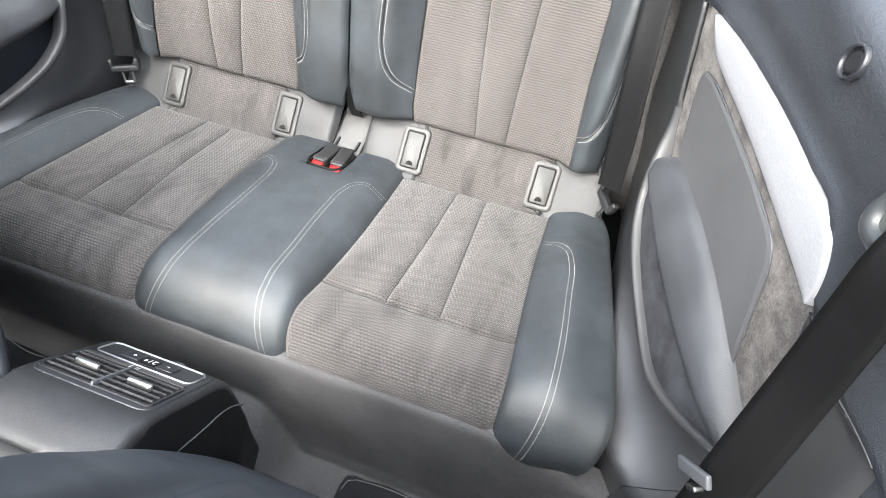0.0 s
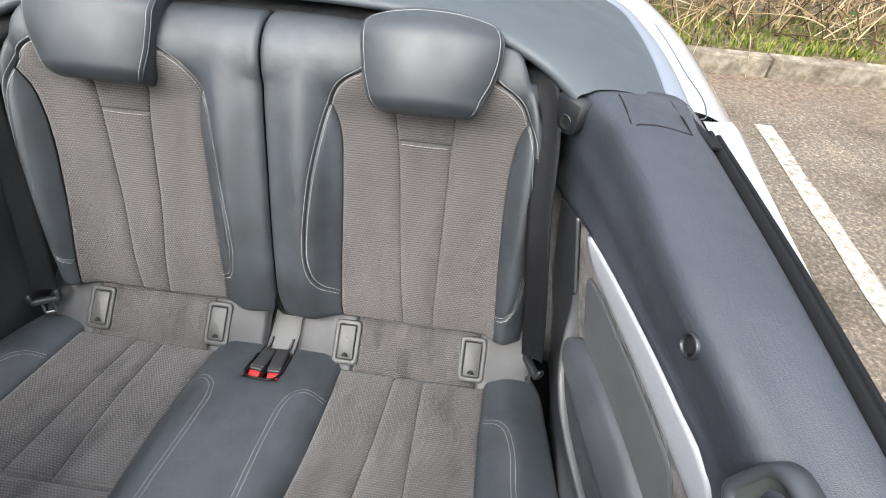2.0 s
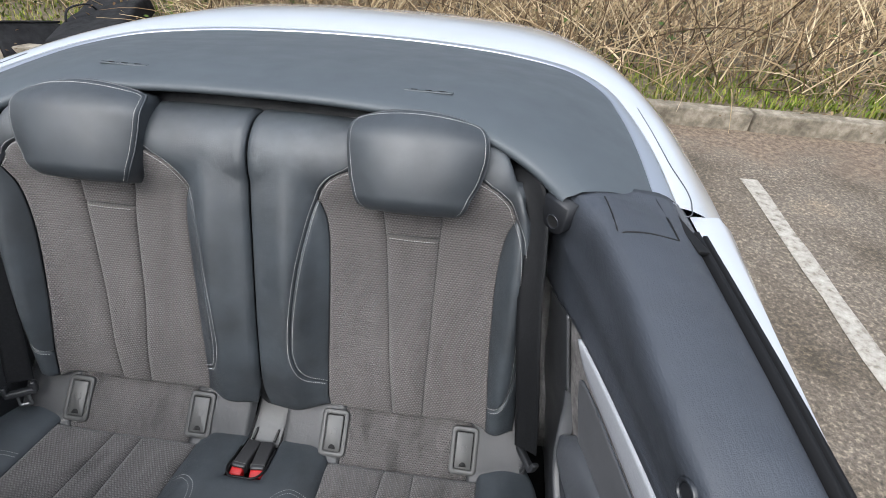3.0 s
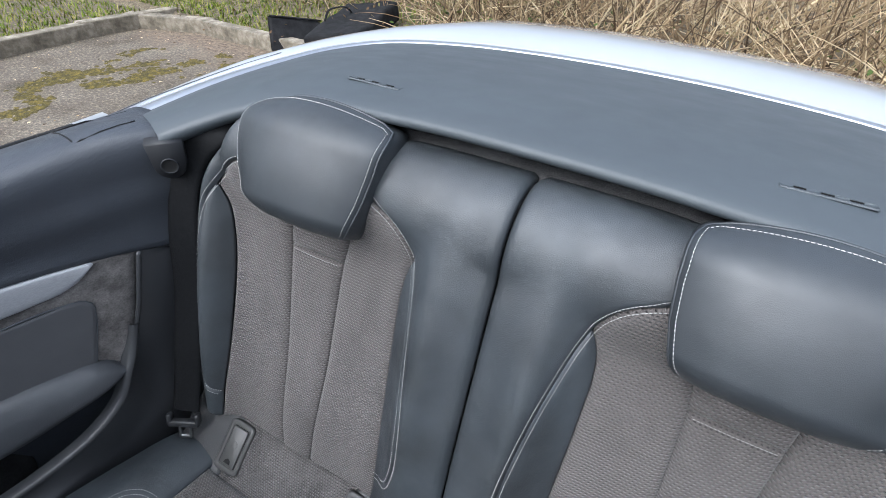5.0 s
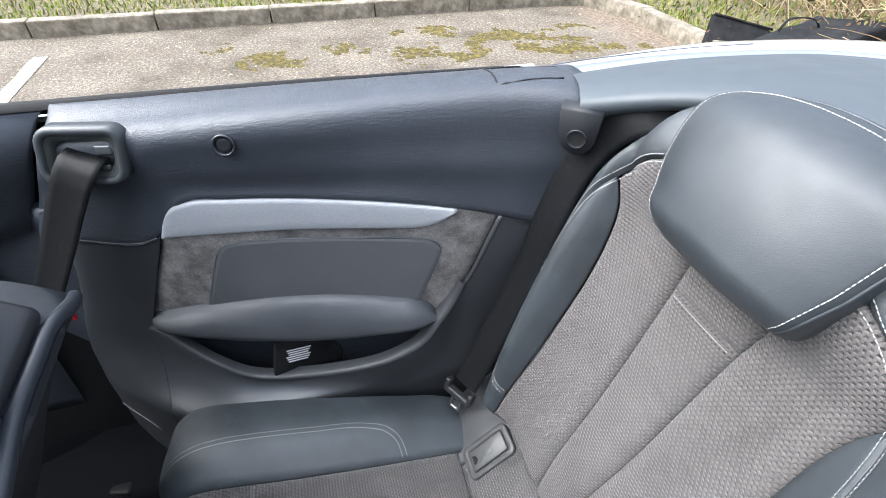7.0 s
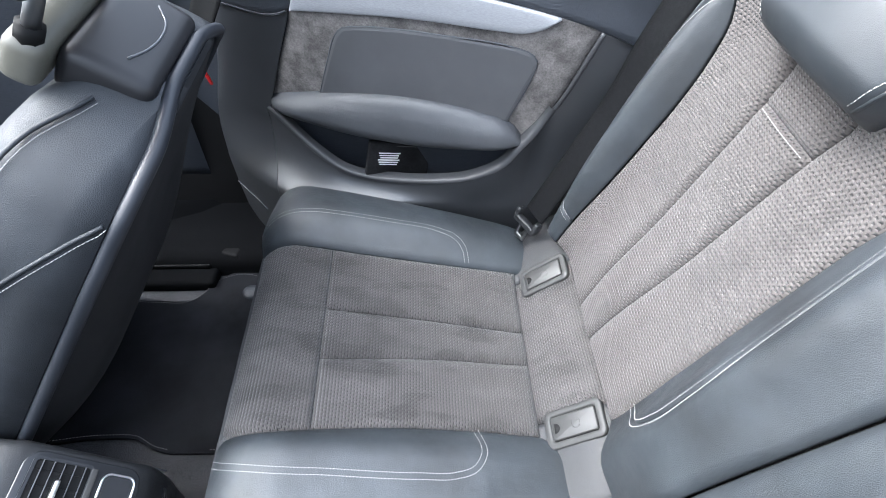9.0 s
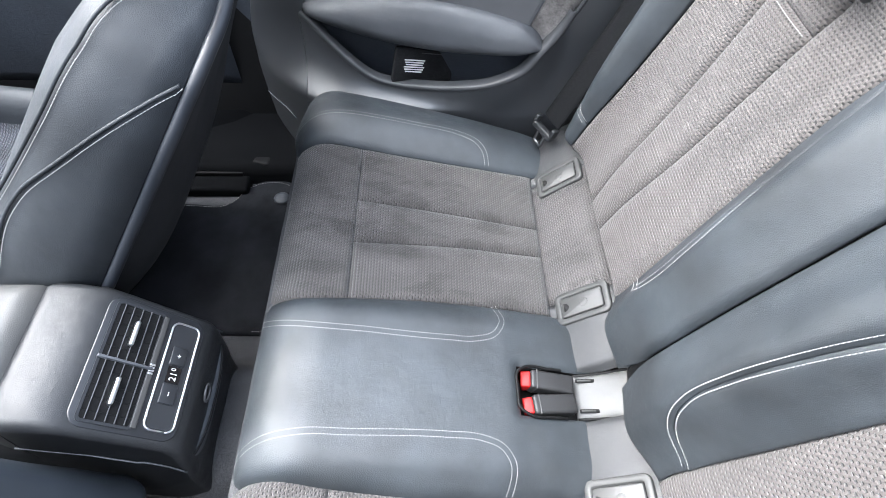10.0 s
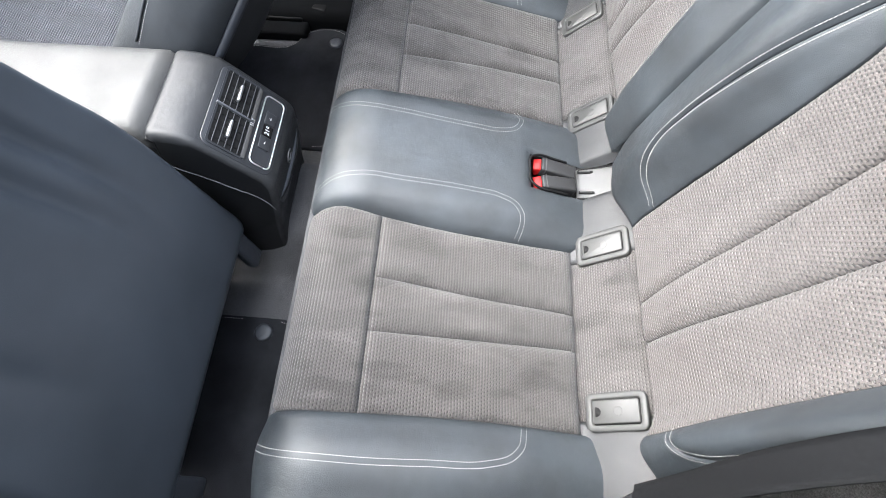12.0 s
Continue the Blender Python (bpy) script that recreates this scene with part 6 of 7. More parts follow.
# ---- front seats ----
def seat_shape(e, sg, inner, outer, foot, lean, length, thick):
    """Backrest of a front seat: padded leather body, hard shell behind, edge strip between."""
    d = Vector((0, math.sin(lean), math.cos(lean)))
    rear = Vector((0, math.cos(lean), -math.sin(lean)))
    base = Vector((0, *foot))
    loops, shell, pipe = [], [], {1: [], -1: []}
    for v in np.linspace(0, 1, 30):
        w, mid = 0.5 * (outer(v) - inner(v)), 0.5 * (outer(v) + inner(v))
        t = thick * np.interp(v, [0, 0.2, 0.8, 0.93, 1.0], [1.05, 1.0, 0.85, 0.76, 0.52])
        c = base + d * (length * v)
        lp = []
        for a in np.linspace(0, 2 * math.pi, 44, endpoint=False):
            ca, sa = math.cos(a), math.sin(a)
            x = w * math.copysign(abs(ca) ** 0.40, ca)
            q = math.copysign(abs(sa) ** 0.6, sa)
            depth = 0.0 if q >= 0 else t * q + 0.040 * bell(x, 0, 0.13)
            lp.append(c + Vector((XM + sg * (mid + x), 0, 0)) + rear * depth)
        loops.append(lp)
        row = []
        for k in np.linspace(-1, 1, 25):
            full = 0.052 * (1 - abs(k) ** 5) * bell(v, 0.30, 0.36) * min(1.0, (1 - v) / 0.2) + 0.002
            row.append(c + Vector((XM + sg * (mid + k * (w - 0.012)), 0, 0)) + rear * (full + 0.008 * (1 - max(0, (abs(k) - 0.82) / 0.18) ** 2)))
        shell.append(row)
        for k in (-1, 1):
            pipe[k].append(c + Vector((XM + sg * (mid + k * (w - 0.004)), 0, 0)) + rear * 0.008)
    rings("backrest_body", loops, SEAT_LEATHER, e, "dark leather backrest", cap=(True, True))
    sheet("back_shell", shell, SHADED_SHELL, e, "smooth back shell, coloured near black for its shade", skirt=lambda i, j, p: p - rear * 0.02)
    top = [Vector(p) for p in shell[-1]]
    line = pipe[-1][:-1] + [p - rear * 0.014 for p in top[3:-3:3]] + pipe[1][-2::-1]
    tube("shell_edge", smooth_line([tuple(p) for p in line], 90), 0.0080, EDGE_STRIP, e, "satin dark shell edge", sides=8)
    return base, d, rear


seat_l = thing("front_car_seat", "dark leather front car seat reclined over the rear footwell", "car seat", group="front seats")
LEAN_L, LEN_L = radians(36), 0.538
in_l = curve([(0, 0.085), (0.224, 0.092), (0.567, 0.134), (0.834, 0.180), (0.93, 0.218), (0.98, 0.285), (1.0, 0.33)])
out_l = curve([(0, 0.55), (0.32, 0.565), (0.80, 0.560), (0.91, 0.545), (0.96, 0.515), (1.0, 0.46)])
base, d, rear_v = seat_shape(seat_l, -1, in_l, out_l, (-0.760, 0.450), LEAN_L, LEN_L, 0.165)


def flank(v, f):
    """A point on the inner flank of the reclined seat, f in front of its shell."""
    return base + d * (LEN_L * v) + Vector((XM - in_l(v) + 0.004, 0, 0)) - rear_v * f


def flank_point(v, f):
    """On the padded body itself, f in front of the shell."""
    w = 0.5 * (out_l(v) - in_l(v))
    t = 0.165 * np.interp(v, [0, 0.2, 0.8, 0.93, 1.0], [1.05, 1.0, 0.85, 0.76, 0.52])
    q = min(f / t, 0.98)
    inset = w * (1 - math.sqrt(max(0.0, 1 - q ** (2 / 0.6))) ** 0.40)
    return base + d * (LEN_L * v) + Vector((XM - in_l(v) - inset + 0.001, 0, 0)) - rear_v * f


for way in ([(0.203, 0.115), (0.428, 0.117), (0.513, 0.107), (0.60, 0.088), (0.77, 0.046), (0.887, 0.004)], [(0.406, 0.135), (0.545, 0.122), (0.70, 0.109), (0.85, 0.097), (0.945, 0.080), (0.98, 0.055)]):
    vf = smooth_line(way, 40)
    ln = [flank_point(v, f) for v, f in vf]
    tube("flank_piping", ln, 0.0022, SEAT_LEATHER, seat_l, sides=8)
    for g in (0.006,):
        stitch("flank_stitching", [flank_point(v, max(f - g, 0.0)) + Vector((0.001, 0, 0)) for v, f in vf], [Vector((1, 0, 0.3))] * len(ln), seat_l)
# cushion of the reclined seat
rows = []
for y in np.linspace(-0.86, -1.35, 24):
    v = (-0.86 - y) / 0.49
    zc = 0.455 + 0.06 * v
    rows.append([(XM - (0.34 + k * 0.235), y, zc + 0.03 * bell(abs(k), 0.86, 0.16) - 0.10 * max(0, (abs(k) - 0.92) / 0.08) ** 2) for k in np.linspace(-1, 1, 29)])
sheet("seat_cushion", rows, FRONT_CLOTH, seat_l, "grey cloth seat cushion", uvs=[[(p[0], p[1]) for p in r] for r in rows], skirt=lambda i, j, p: (p[0], p[1], p[2] - 0.12))
for k in (-1, 1):
    rw = []
    for y in np.linspace(-0.80, -1.25, 20):
        rw.append([(XM - (0.34 + k * (0.172 + 0.03 * (1 - math.cos(a)))), y, 0.47 + 0.06 * (-0.74 - y) / 0.51 + 0.048 * math.sin(a)) for a in np.linspace(0, math.pi, 12)])
    sheet("cushion_bolster", rw, SEAT_LEATHER, seat_l, "dark leather bolster", skirt=lambda i, j, p: (p[0], p[1], p[2] - 0.1))
# its headrest
hm = Matrix.Translation(base + d * (LEN_L + 0.135) + Vector((XM - 0.365, 0, 0)) - rear_v * 0.150) @ pose(0, 0, 0, -math.degrees(LEAN_L))
part("headrest", box((0.21, 0.105, 0.17), bevel=0.040, segments=5, m=hm), HEAD_LEATHER, seat_l, "dark leather headrest")
# added bar: the sky's reflection on the shoulder is painted as a cream tone
SHOULDER_SHINE = leather("shoulder_sky_shine", (0.115, 0.112, 0.092), 0.36, 1100.0, 0.0001, 0.1, 0.6)
part("shoulder_top", box((0.200, 0.034, 0.050), bevel=0.016, segments=5, m=Matrix.Translation(base + d * (LEN_L - 0.012) + Vector((XM - 0.385, 0, 0)) - rear_v * 0.112) @ pose(0, 0, 0, -math.degrees(LEAN_L))), SHOULDER_SHINE, seat_l, "added smooth bar below the headrest, coloured pale for sky reflection")
for k in (-0.06, 0.06):
    q = base + d * (LEN_L + 0.010) + Vector((XM - 0.36 + k, 0, 0)) - rear_v * 0.112
    tube("headrest_post", [q - d * 0.02, q + d * 0.075], 0.0075, STEEL, seat_l, "steel headrest post")
    tube("post_collar", [q - d * 0.004, q + d * 0.014], 0.0115, RUBBER, seat_l, "black post collar")
INSERT = material("satin_black_insert", (0.016, 0.016, 0.018), 0.42)
part("shoulder_insert", box((0.160, 0.084, 0.055), bevel=0.018, segments=5, m=Matrix.Translation(base + d * (LEN_L - 0.0175) + Vector((XM - 0.386, 0, 0)) - rear_v * 0.053) @ pose(0, 0, 0, -math.degrees(LEAN_L))), INSERT, seat_l, "satin black shoulder insert")
tube("shoulder_bracket", smooth_line([tuple(base + d * (LEN_L + 0.0102) + Vector((x, 0, 0)) - rear_v * f) for x, f in ((-0.345, 0.046), (-0.370, 0.037), (-0.400, 0.033), (-0.430, 0.037), (-0.450, 0.050))], 20), 0.0014, PANEL_GREY, seat_l, "grey bracket line", sides=6)
reflector = thing("door_reflector", "small red reflector on the sill trim by the front seat", "reflector")
part("lens", box((0.007, 0.005, 0.024), bevel=0.002, m=pose(side_x(-1, 0.715), -0.575, 0.668, 12, 0, 0)), RED, reflector)
rail = thing("seat_rail", "black seat rail with a steel end on the footwell floor", "seat rail")
# added block, its matt black stands in for the seat's shade on the carpet
part("floor_shade_block", box((0.078, 0.34, 0.034), bevel=0.010, segments=3, m=pose(XM - 0.626, -0.845, 0.200)), MATT_BLACK, rail, "added matt black block that darkens the floor by the rail")
part("rail", box((0.022, 0.20, 0.016), bevel=0.004, m=pose(XM - 0.640, -0.79, 0.222)), RUBBER, rail)
part("rail_end", box((0.008, 0.075, 0.008), bevel=0.002, m=pose(XM - 0.690, -0.705, 0.236, 0, 0, -14)), STEEL, rail, "steel rail end")
part("rail_cap", box((0.034, 0.044, 0.030), bevel=0.008, segments=3, m=pose(XM - 0.660, -0.640, 0.236, 0, 0, -14)), RUBBER, rail)

seat_r = thing("front_car_seat", "front car seat tipped forward with smooth back shell, coloured near black for its shade", "car seat", group="front seats")
LEAN_R, LEN_R = -radians(10.2), 0.66
in_r = curve([(0, 0.150), (0.02, 0.118), (0.055, 0.106), (0.19, 0.107), (0.35, 0.116), (0.50, 0.123), (0.58, 0.131), (0.70, 0.152), (0.79, 0.167), (1.0, 0.23)])
out_r = curve([(0, 0.56), (0.03, 0.59), (0.5, 0.60), (0.8, 0.585), (1.0, 0.53)])
dr, rr = Vector((0, math.sin(LEAN_R), math.cos(LEAN_R))), Vector((0, math.cos(LEAN_R), -math.sin(LEAN_R)))
base_r = Vector((0, -0.622, 0.325))


def shell_at(v, k):
    """Back shell: soft broad ribs across it, edges rolled forward, fullest a third of the way up."""
    a, b = in_r(v), out_r(v)
    x = a + (b - a) * (0.5 + 0.5 * k)
    fade = min(max((v - 0.30) / 0.40, 0.0), 1.0)
    rib = -0.015 * (bell(k, -0.62, 0.06) + 0.9 * bell(k, -0.38, 0.06) + 0.7 * bell(k, 0.48, 0.08)) * fade * fade * (3 - 2 * fade)
    roll = -0.030 * max(0, (abs(k) - 0.90) / 0.10) ** 2.2 - 0.040 * max(0, (0.09 - v) / 0.09) ** 1.3
    full = 0.010 * bell(v, 0.3, 0.35)
    return base_r + dr * (LEN_R * v) + Vector((XM + x, 0, 0)) + rr * (rib + roll + full)


vs = np.concatenate([np.linspace(0, 0.07, 7), np.linspace(0.08, 0.15, 5), np.linspace(0.16, 1.0, 44)])
ks = np.concatenate([np.linspace(-1, -0.8, 8), np.linspace(-0.785, 0.785, 64), np.linspace(0.8, 1, 8)])
shell = [[shell_at(v, k) for k in ks] for v in vs]
sheet("back_shell", shell, SHELL, seat_r, "smooth dark blue-grey back shell", skirt=lambda i, j, p: p - rr * 0.02)
loops = []
for v in np.linspace(0.02, 0.99, 22):
    a, b = in_r(v) + 0.006, out_r(v) - 0.006
    t = 0.12 * np.interp(v, [0, 0.1, 0.85, 1.0], [0.6, 1.0, 0.8, 0.35])
    lp = []
    for w in np.linspace(0, 2 * math.pi, 36, endpoint=False):
        ca, sa = math.cos(w), math.sin(w)
        x = 0.5 * (a + b) + 0.5 * (b - a) * math.copysign(abs(ca) ** 0.4, ca)
        q = math.copysign(abs(sa) ** 0.6, sa)
        lp.append(base_r + dr * (LEN_R * v) + Vector((XM + x, 0, 0)) + rr * (-0.030 if q > 0 else -0.030 + t * q))
    loops.append(lp)
rings("backrest_body", loops, LEATHER, seat_r, "dark leather backrest", cap=(True, True))
part("seat_base", box((0.40, 0.42, 0.16), bevel=0.03, segments=3, m=pose(XM + 0.35, -0.92, 0.34)), LEATHER, seat_r, "dark leather seat base")
# hinge covers at the shell's foot
for x in (0.150, 0.575):
    part("hinge_cover", box((0.040, 0.022, 0.085), bevel=0.008, segments=3, m=pose(XM + x, -0.632, 0.335, 10, 0, 0)), TRIM, seat_r, "dark plastic hinge cover")


# =====================================================================
# OUTSIDE: car park, kerbs, verge, brambles
# =====================================================================
ground = tagged(put("ground", [(-300, -300, GZ), (300, -300, GZ), (300, 300, GZ), (-300, 300, GZ)], [(0, 1, 2, 3)], ASPHALT, smooth=False), "worn brown-grey asphalt car park surface", "ground", kind="structure")


def verge_z(x, y):
    return 0.055 + 0.03 * noise.noise((x * 0.7, y * 0.7, 0)) + 0.02 * noise.noise((x * 3, y * 3, 2)) + 0.10 * max(0, y - 3.6) * 0.25


rows = [[(x, y, verge_z(x, y) if y > 3.13 else 0.03) for y in np.concatenate([[3.09], np.linspace(3.14, 9, 40), [14, 40, 120]])] for x in np.concatenate([[-120, -40, -14], np.linspace(-9, 8, 80), [14, 40, 120]])]
tagged(sheet("verge_rear", rows, SOIL), "brown verge of leaf litter and dead stems behind the kerb", "verge", kind="structure")
rows = [[(x, y, verge_z(x, y) * (0.6 if x < -5.1 else 0.5)) for y in np.concatenate([[-120, -40, -12], np.linspace(-6, 3.08, 40)])] for x in np.concatenate([[-120, -40, -14], np.linspace(-10, -5.06, 30)])]
tagged(sheet("verge_side", rows, SOIL), "grass verge beside the car park kerb", "verge", kind="structure")


def line_marking(name, x0, y0, x1, y1, w):
    """A worn painted line with ragged edges."""
    n = 40
    dx, dy = x1 - x0, y1 - y0
    L = math.hypot(dx, dy)
    px, py = -dy / L, dx / L
    rw = []
    for i in range(n + 1):
        u = i / n
        a = w / 2 + 0.012 * noise.noise((u * 23, 1.3, x0))
        b = w / 2 + 0.012 * noise.noise((u * 23, 7.1, x0))
        rw.append([(x0 + dx * u + px * s, y0 + dy * u + py * s, GZ + 0.004 + (0.002 if k in (1, 2) else 0)) for k, s in enumerate((-a, -a * 0.9, b * 0.9, b))])
    return tagged(sheet(name, rw, LINE_PAINT), "worn white painted parking bay line", "road marking", group="bay lines", kind="structure")


line_marking("bay_line", 1.962, 2.262, 2.000, -4.5, 0.100)
line_marking("bay_line", -4.42, -1.88, -1.6, -1.88, 0.10)

kerb = tagged(new("kerb"), "weathered concrete kerb stones edging the car park", "kerb", kind="structure")
kerb.empty_display_size = 0.05
bm = box((0.905, 0.125, 0.16), bevel=0.014, segments=2)
for v in bm.verts:
    v.co += Vector((noise.noise(v.co * 9) * 0.004, noise.noise(v.co * 11 + Vector((3, 0, 0))) * 0.004, noise.noise(v.co * 8 + Vector((0, 5, 0))) * 0.004))
km = bpy.data.meshes.new("kerb_stone")
bm.to_mesh(km)
bm.free()
km.materials.append(KERB)


def kerb_stone(x, y, ang):
    o = new("kerb_stone", km)
    o.parent = kerb
    o.matrix_basis = pose(x, y, GZ + 0.045 + random.uniform(-0.004, 0.004), random.uniform(-1, 1), random.uniform(-0.5, 0.5), ang + random.uniform(-0.6, 0.6))


for k in range(14):
    kerb_stone(-3.75 + 0.915 * k, 3.035 + random.uniform(-0.006, 0.006), 0)
for k in range(8):
    kerb_stone(-4.99 + random.uniform(-0.006, 0.006), 2.05 - 0.915 * k, 90)
kerb_stone(-4.62, 2.94, 20)
kerb_stone(-4.93, 2.75, 80)

# moss cushions in patches
patches = [(-3.95, -0.25, 0.28, 0.14), (-4.05, 0.25, 0.22, 0.12), (-3.85, 0.95, 0.42, 0.17), (-4.15, 1.45, 0.40, 0.16), (-3.85, 1.85, 0.50, 0.16), (-3.60, 2.30, 0.40, 0.15), (-4.15, 2.10, 0.40, 0.14), (-4.3, -0.6, 0.2, 0.1), (-3.3, 2.75, 0.5, 0.08), (-4.4, 1.0, 0.3, 0.1)]
verts, faces = [], []
rnd = random.Random(4)
for px, py, ly, lx in patches:
    for _ in range(int(1500 * ly * lx / 0.06)):
        a, r = rnd.uniform(0, 2 * math.pi), math.sqrt(rnd.random())
        x, y = px + lx * r * math.cos(a) * 1.5, py + ly * r * math.sin(a)
        if noise.noise((x * 5, y * 5, 1.0)) + 0.5 * noise.noise((x * 17, y * 17, 4.0)) + 0.35 * (1 - r) < 0.21:
            continue
        s = rnd.uniform(0.008, 0.020)
        b = len(verts)
        t = rnd.uniform(0, 2 * math.pi)
        for k in range(5):
            verts.append((x + s * math.cos(t + k * 1.2566), y + s * math.sin(t + k * 1.2566), GZ + 0.001))
        verts.append((x, y, GZ + s * 0.55))
        faces += [(b + k, b + (k + 1) % 5, b + 5) for k in range(5)]
flecks, bits = [], []
for _ in range(900):
    x, y = rnd.uniform(-4.9, -2.6), rnd.uniform(-2.5, 2.95)
    if noise.noise((x * 1.7, y * 1.7, 9.0)) + rnd.uniform(-0.35, 0.35) < 0.0:
        continue
    s, t, b = rnd.uniform(0.006, 0.018), rnd.uniform(0, 2 * math.pi), len(flecks)
    for k, (u, w, h) in enumerate(((-1, 0, 0.002), (-0.2, 0.5, 0.006), (1, 0.1, 0.003), (0.1, -0.45, 0.008))):
        flecks.append((x + s * (u * math.cos(t) - w * math.sin(t)), y + s * (u * math.sin(t) + w * math.cos(t)), GZ + h))
    bits += [(b, b + 3, b + 1), (b + 1, b + 3, b + 2)]
tagged(put("leaf_scraps", flecks, bits, STRAW), "dry leaf scraps scattered over the asphalt", "leaf litter", kind="stuff")
tagged(put("moss", verts, faces, MOSS), "olive moss patches growing on the asphalt", "moss", kind="stuff")


def stems(name, count, region, length, thick, mat, label, category, seed, lean=0.7, sides=3, seg=5, base=None):
    rn = random.Random(seed)
    verts, faces = [], []
    for _ in range(count):
        x, y = region(rn)
        z = verge_z(x, y) if base is None else base(x, y)
        h = rn.uniform(*length)
        a, e = rn.uniform(0, 2 * math.pi), rn.uniform(0.15, 1.2) * lean
        p = Vector((x, y, z - 0.01 + rn.random() ** 2 * 0.35 * (1 if thick > 0.002 else 0)))
        v = Vector((math.cos(a) * math.sin(e), math.sin(a) * math.sin(e), math.cos(e)))
        bend = Vector((rn.uniform(-1, 1), rn.uniform(-1, 1), -rn.uniform(0.2, 1.5))) * 0.28
        r0 = thick * rn.uniform(0.5, 1.3)
        s0 = len(verts)
        for k in range(seg + 1):
            r = r0 * (1 - 0.75 * k / seg)
            o1 = v.orthogonal().normalized()
            o2 = v.cross(o1)
            for q in range(sides):
                w = 2 * math.pi * q / sides
                verts.append(p + r * (math.cos(w) * o1 + math.sin(w) * o2))
            p = p + v * (h / seg)
            v = (v + bend * (1.6 / seg)).normalized()
        for k in range(seg):
            for q in range(sides):
                faces.append((s0 + k * sides + q, s0 + k * sides + (q + 1) % sides, s0 + (k + 1) * sides + (q + 1) % sides, s0 + (k + 1) * sides + q))
    return tagged(put(name, verts, faces, mat), label, category, kind="stuff")


stems("dry_bracken", 4600, lambda r: (r.uniform(-2.2, 6.0), 3.35 + 3.6 * r.random() ** 1.2), (0.30, 1.0), 0.0062, STRAW, "tangled straw-brown dead bracken and bramble stems", "dead bracken", 11, 1.15)
stems("dry_bracken", 2600, lambda r: (r.uniform(-6.5, -1.5), 3.9 + 3.0 * r.random()), (0.25, 0.9), 0.0055, STRAW, "tangled straw-brown dead bracken and bramble stems", "dead bracken", 12, 1.15)
stems("bramble_canes", 240, lambda r: (r.uniform(-3.0, 6.0), r.uniform(3.6, 6.5)), (0.9, 2.0), 0.010, STRAW, "thick arching brown bramble canes", "brambles", 13, 0.9, 5, 8)


def blades(name, count, region, size, mat, label, category, seed, zfun):
    rn = random.Random(seed)
    verts, faces = [], []
    for _ in range(count):
        x, y = region(rn)
        z = zfun(x, y)
        a, h, w = rn.uniform(0, 6.283), rn.uniform(*size), rn.uniform(0.003, 0.006)
        lx, ly = math.cos(a) * h * 0.6, math.sin(a) * h * 0.6
        px, py = -math.sin(a) * w, math.cos(a) * w
        b = len(verts)
        verts += [(x - px, y - py, z), (x + px, y + py, z), (x + lx * 0.4 + px * 0.7, y + ly * 0.4 + py * 0.7, z + h * 0.6), (x + lx * 0.4 - px * 0.7, y + ly * 0.4 - py * 0.7, z + h * 0.6), (x + lx, y + ly, z + h * rn.uniform(0.6, 0.9))]
        faces += [(b, b + 1, b + 2, b + 3), (b + 3, b + 2, b + 4)]
    return tagged(put(name, verts, faces, mat), label, category, kind="stuff")


blades("grass", 22000, lambda r: (-5.08 - 3.2 * r.random() ** 1.1, r.uniform(-4.0, 3.0)), (0.02, 0.06), GRASS, "short rough green and straw grass on the verge", "grass", 21, lambda x, y: verge_z(x, y) * 0.6)
blades("grass", 16000, lambda r: (r.uniform(-8.0, -2.0), 3.14 + 2.6 * r.random() ** 1.3), (0.02, 0.06), GRASS, "short rough green and straw grass on the verge", "grass", 22, verge_z)
blades("grass", 7000, lambda r: (r.uniform(-2.0, 5.5), 3.14 + 0.9 * r.random() ** 1.5), (0.03, 0.10), GRASS, "short rough green and straw grass on the verge", "grass", 23, verge_z)


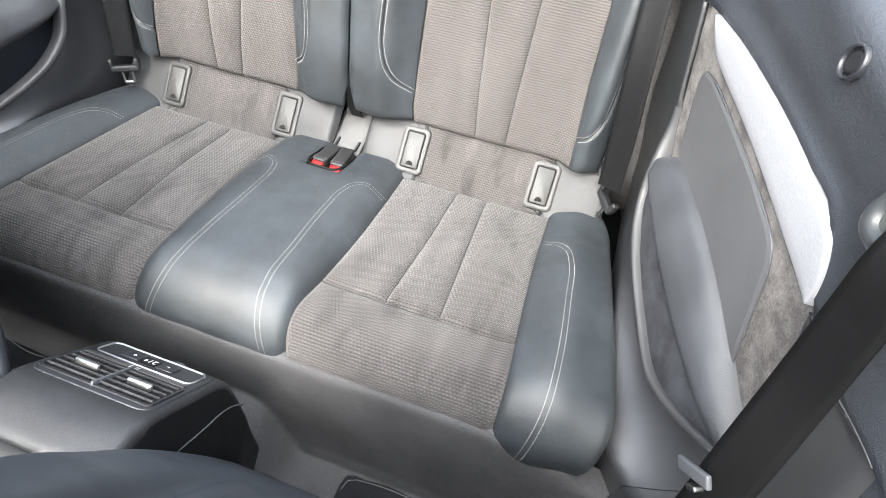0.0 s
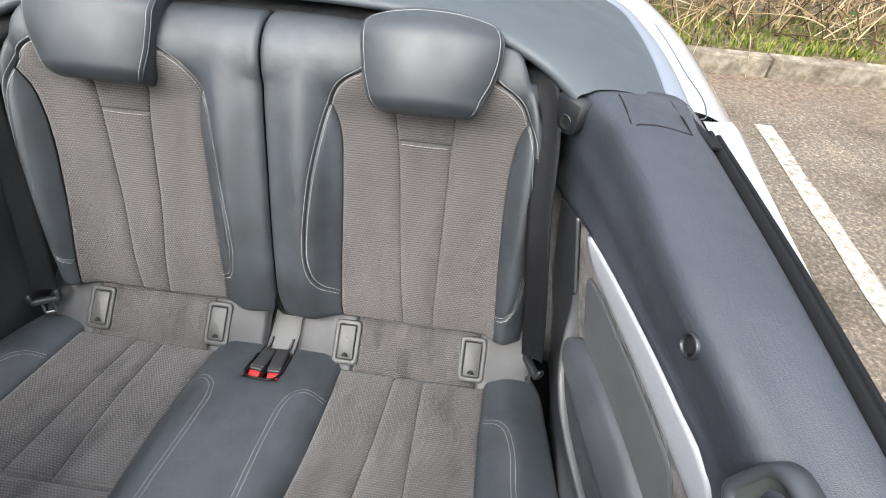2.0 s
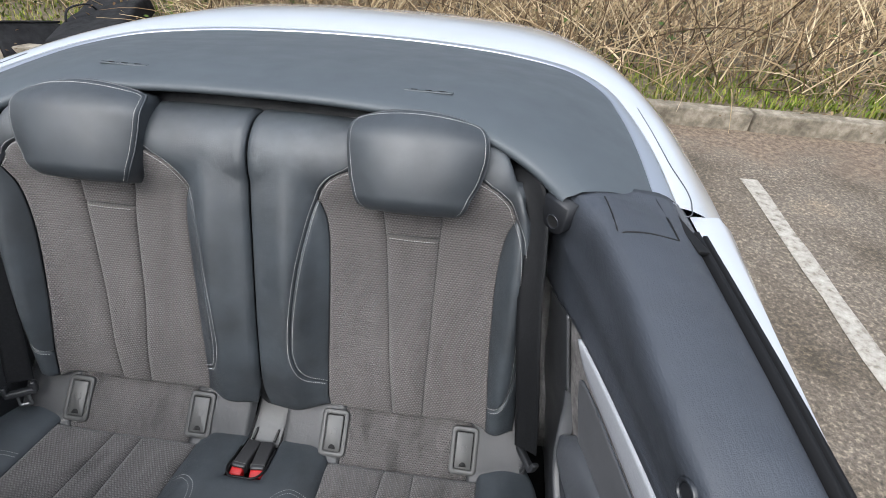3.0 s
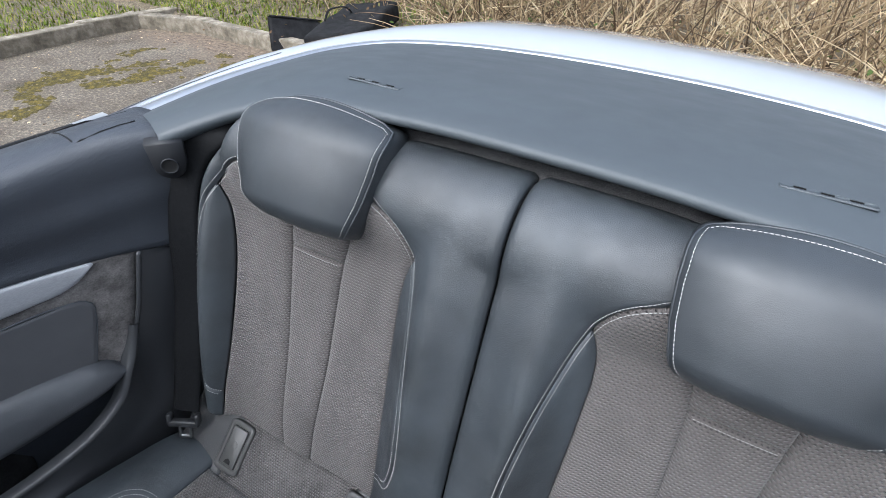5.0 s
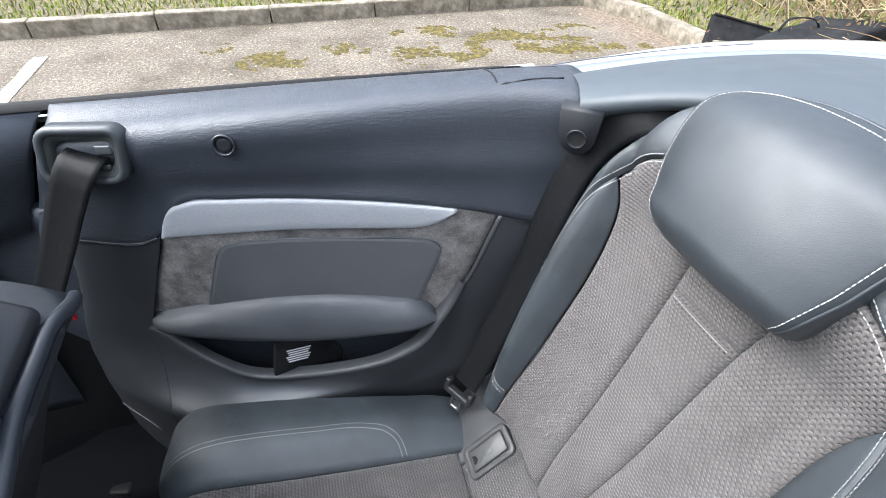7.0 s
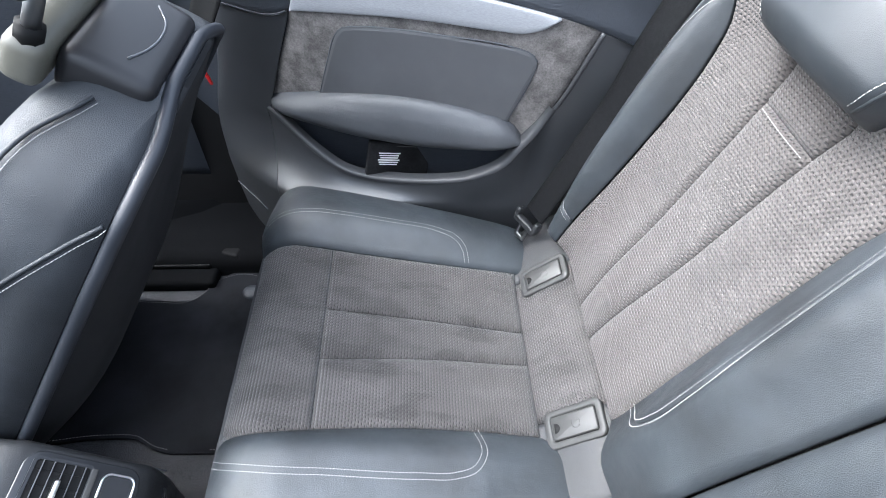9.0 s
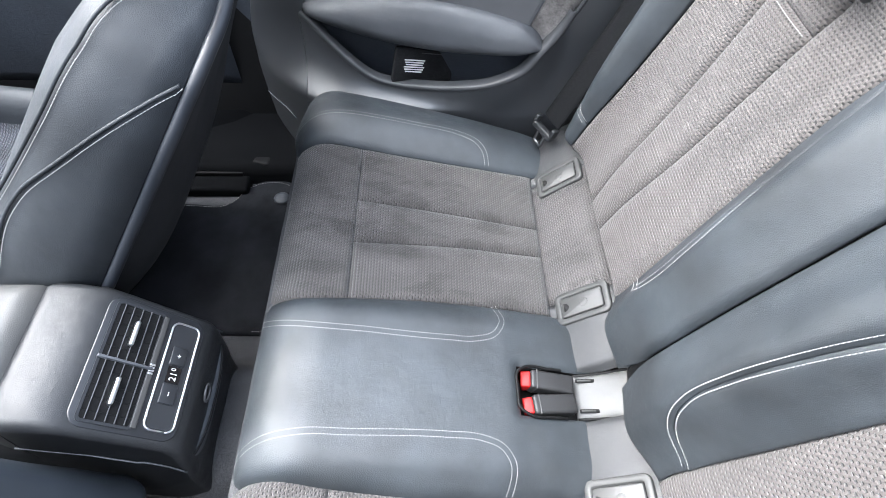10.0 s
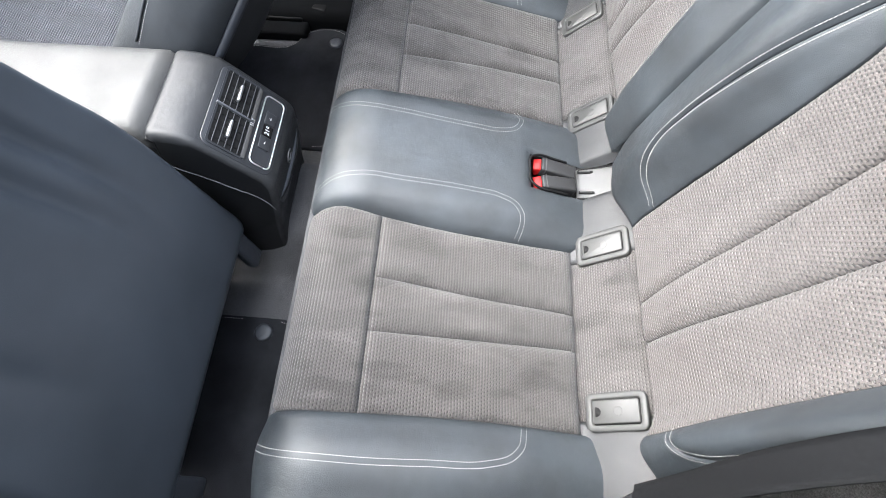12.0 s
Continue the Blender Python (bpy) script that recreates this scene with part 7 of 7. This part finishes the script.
def leaf_cloud(name, count, region, size, mat, label, category, seed):
    rn = random.Random(seed)
    verts, faces = [], []
    for _ in range(count):
        x, y = region(rn)
        z = verge_z(x, y) + rn.random() ** 2 * 0.45
        s = rn.uniform(*size)
        m = Matrix.Translation((x, y, z)) @ pose(0, 0, 0, rn.uniform(-60, 60), rn.uniform(-60, 60), rn.uniform(0, 360))
        b = len(verts)
        verts += [m @ Vector(q) for q in ((0, -s, 0), (s * 0.5, -s * 0.2, s * 0.12), (s * 0.4, s * 0.5, s * 0.05), (0, s, -s * 0.1), (-s * 0.4, s * 0.5, s * 0.05), (-s * 0.5, -s * 0.2, s * 0.12), (0, 0, -s * 0.06))]
        faces += [(b + k, b + (k + 1) % 6, b + 6) for k in range(6)]
    return tagged(put(name, verts, faces, mat), label, category, kind="stuff")


leaf_cloud("bramble_leaves", 1500, lambda r: (r.uniform(-6.0, 5.5), 3.2 + 2.6 * r.random()), (0.012, 0.032), LEAVES, "scattered green and brown bramble leaves", "leaves", 31)
leaf_cloud("fallen_leaves", 900, lambda r: (r.uniform(-4.5, 5.5), 2.85 + 1.2 * r.random()), (0.008, 0.018), DEAD_LEAF, "dry fallen leaves along the kerb", "fallen leaves", 32)


# ---- folded bag on the verge ----
bag = thing("storage_bag", "black folded nylon storage bag lying on the verge", "bag", (-3.06, 3.24, 0.03))
def bag_panel(name, size, m, label):
    bm = box(size, bevel=0.035, segments=3)
    bmesh.ops.subdivide_edges(bm, edges=[e for e in bm.edges if e.calc_length() > 0.15], cuts=6, use_grid_fill=True)
    for v in bm.verts:
        v.co.z += 0.02 * noise.noise(v.co * 6) + 0.008 * noise.noise(v.co * 19)
    bmesh.ops.transform(bm, matrix=m, verts=bm.verts)
    return part(name, bm, BAG_CLOTH, bag, label)


bag_panel("front_panel", (0.46, 0.05, 0.30), pose(-0.14, -0.10, 0.05, -34, 10, 58), "stiff black nylon panel")
bag_panel("rear_panel", (0.52, 0.95, 0.17), pose(0.20, 0.28, 0.10, 4, -8, 14), "soft black nylon panel")
tube("handle", smooth_line([(0.02, 0.10, 0.16), (0.03, 0.14, 0.235), (0.06, 0.24, 0.255), (0.09, 0.34, 0.235), (0.10, 0.40, 0.16)], 20), 0.014, BAG_CLOTH, bag, "black carrying handle", flat=0.4)
for k in (-1, 1):
    tube("edge_binding", [pose(-0.14, -0.10, 0.05, -34, 10, 58) @ Vector((x, 0.028 * k, 0.145)) for x in np.linspace(-0.22, 0.22, 10)], 0.009, BAG_CLOTH, bag)
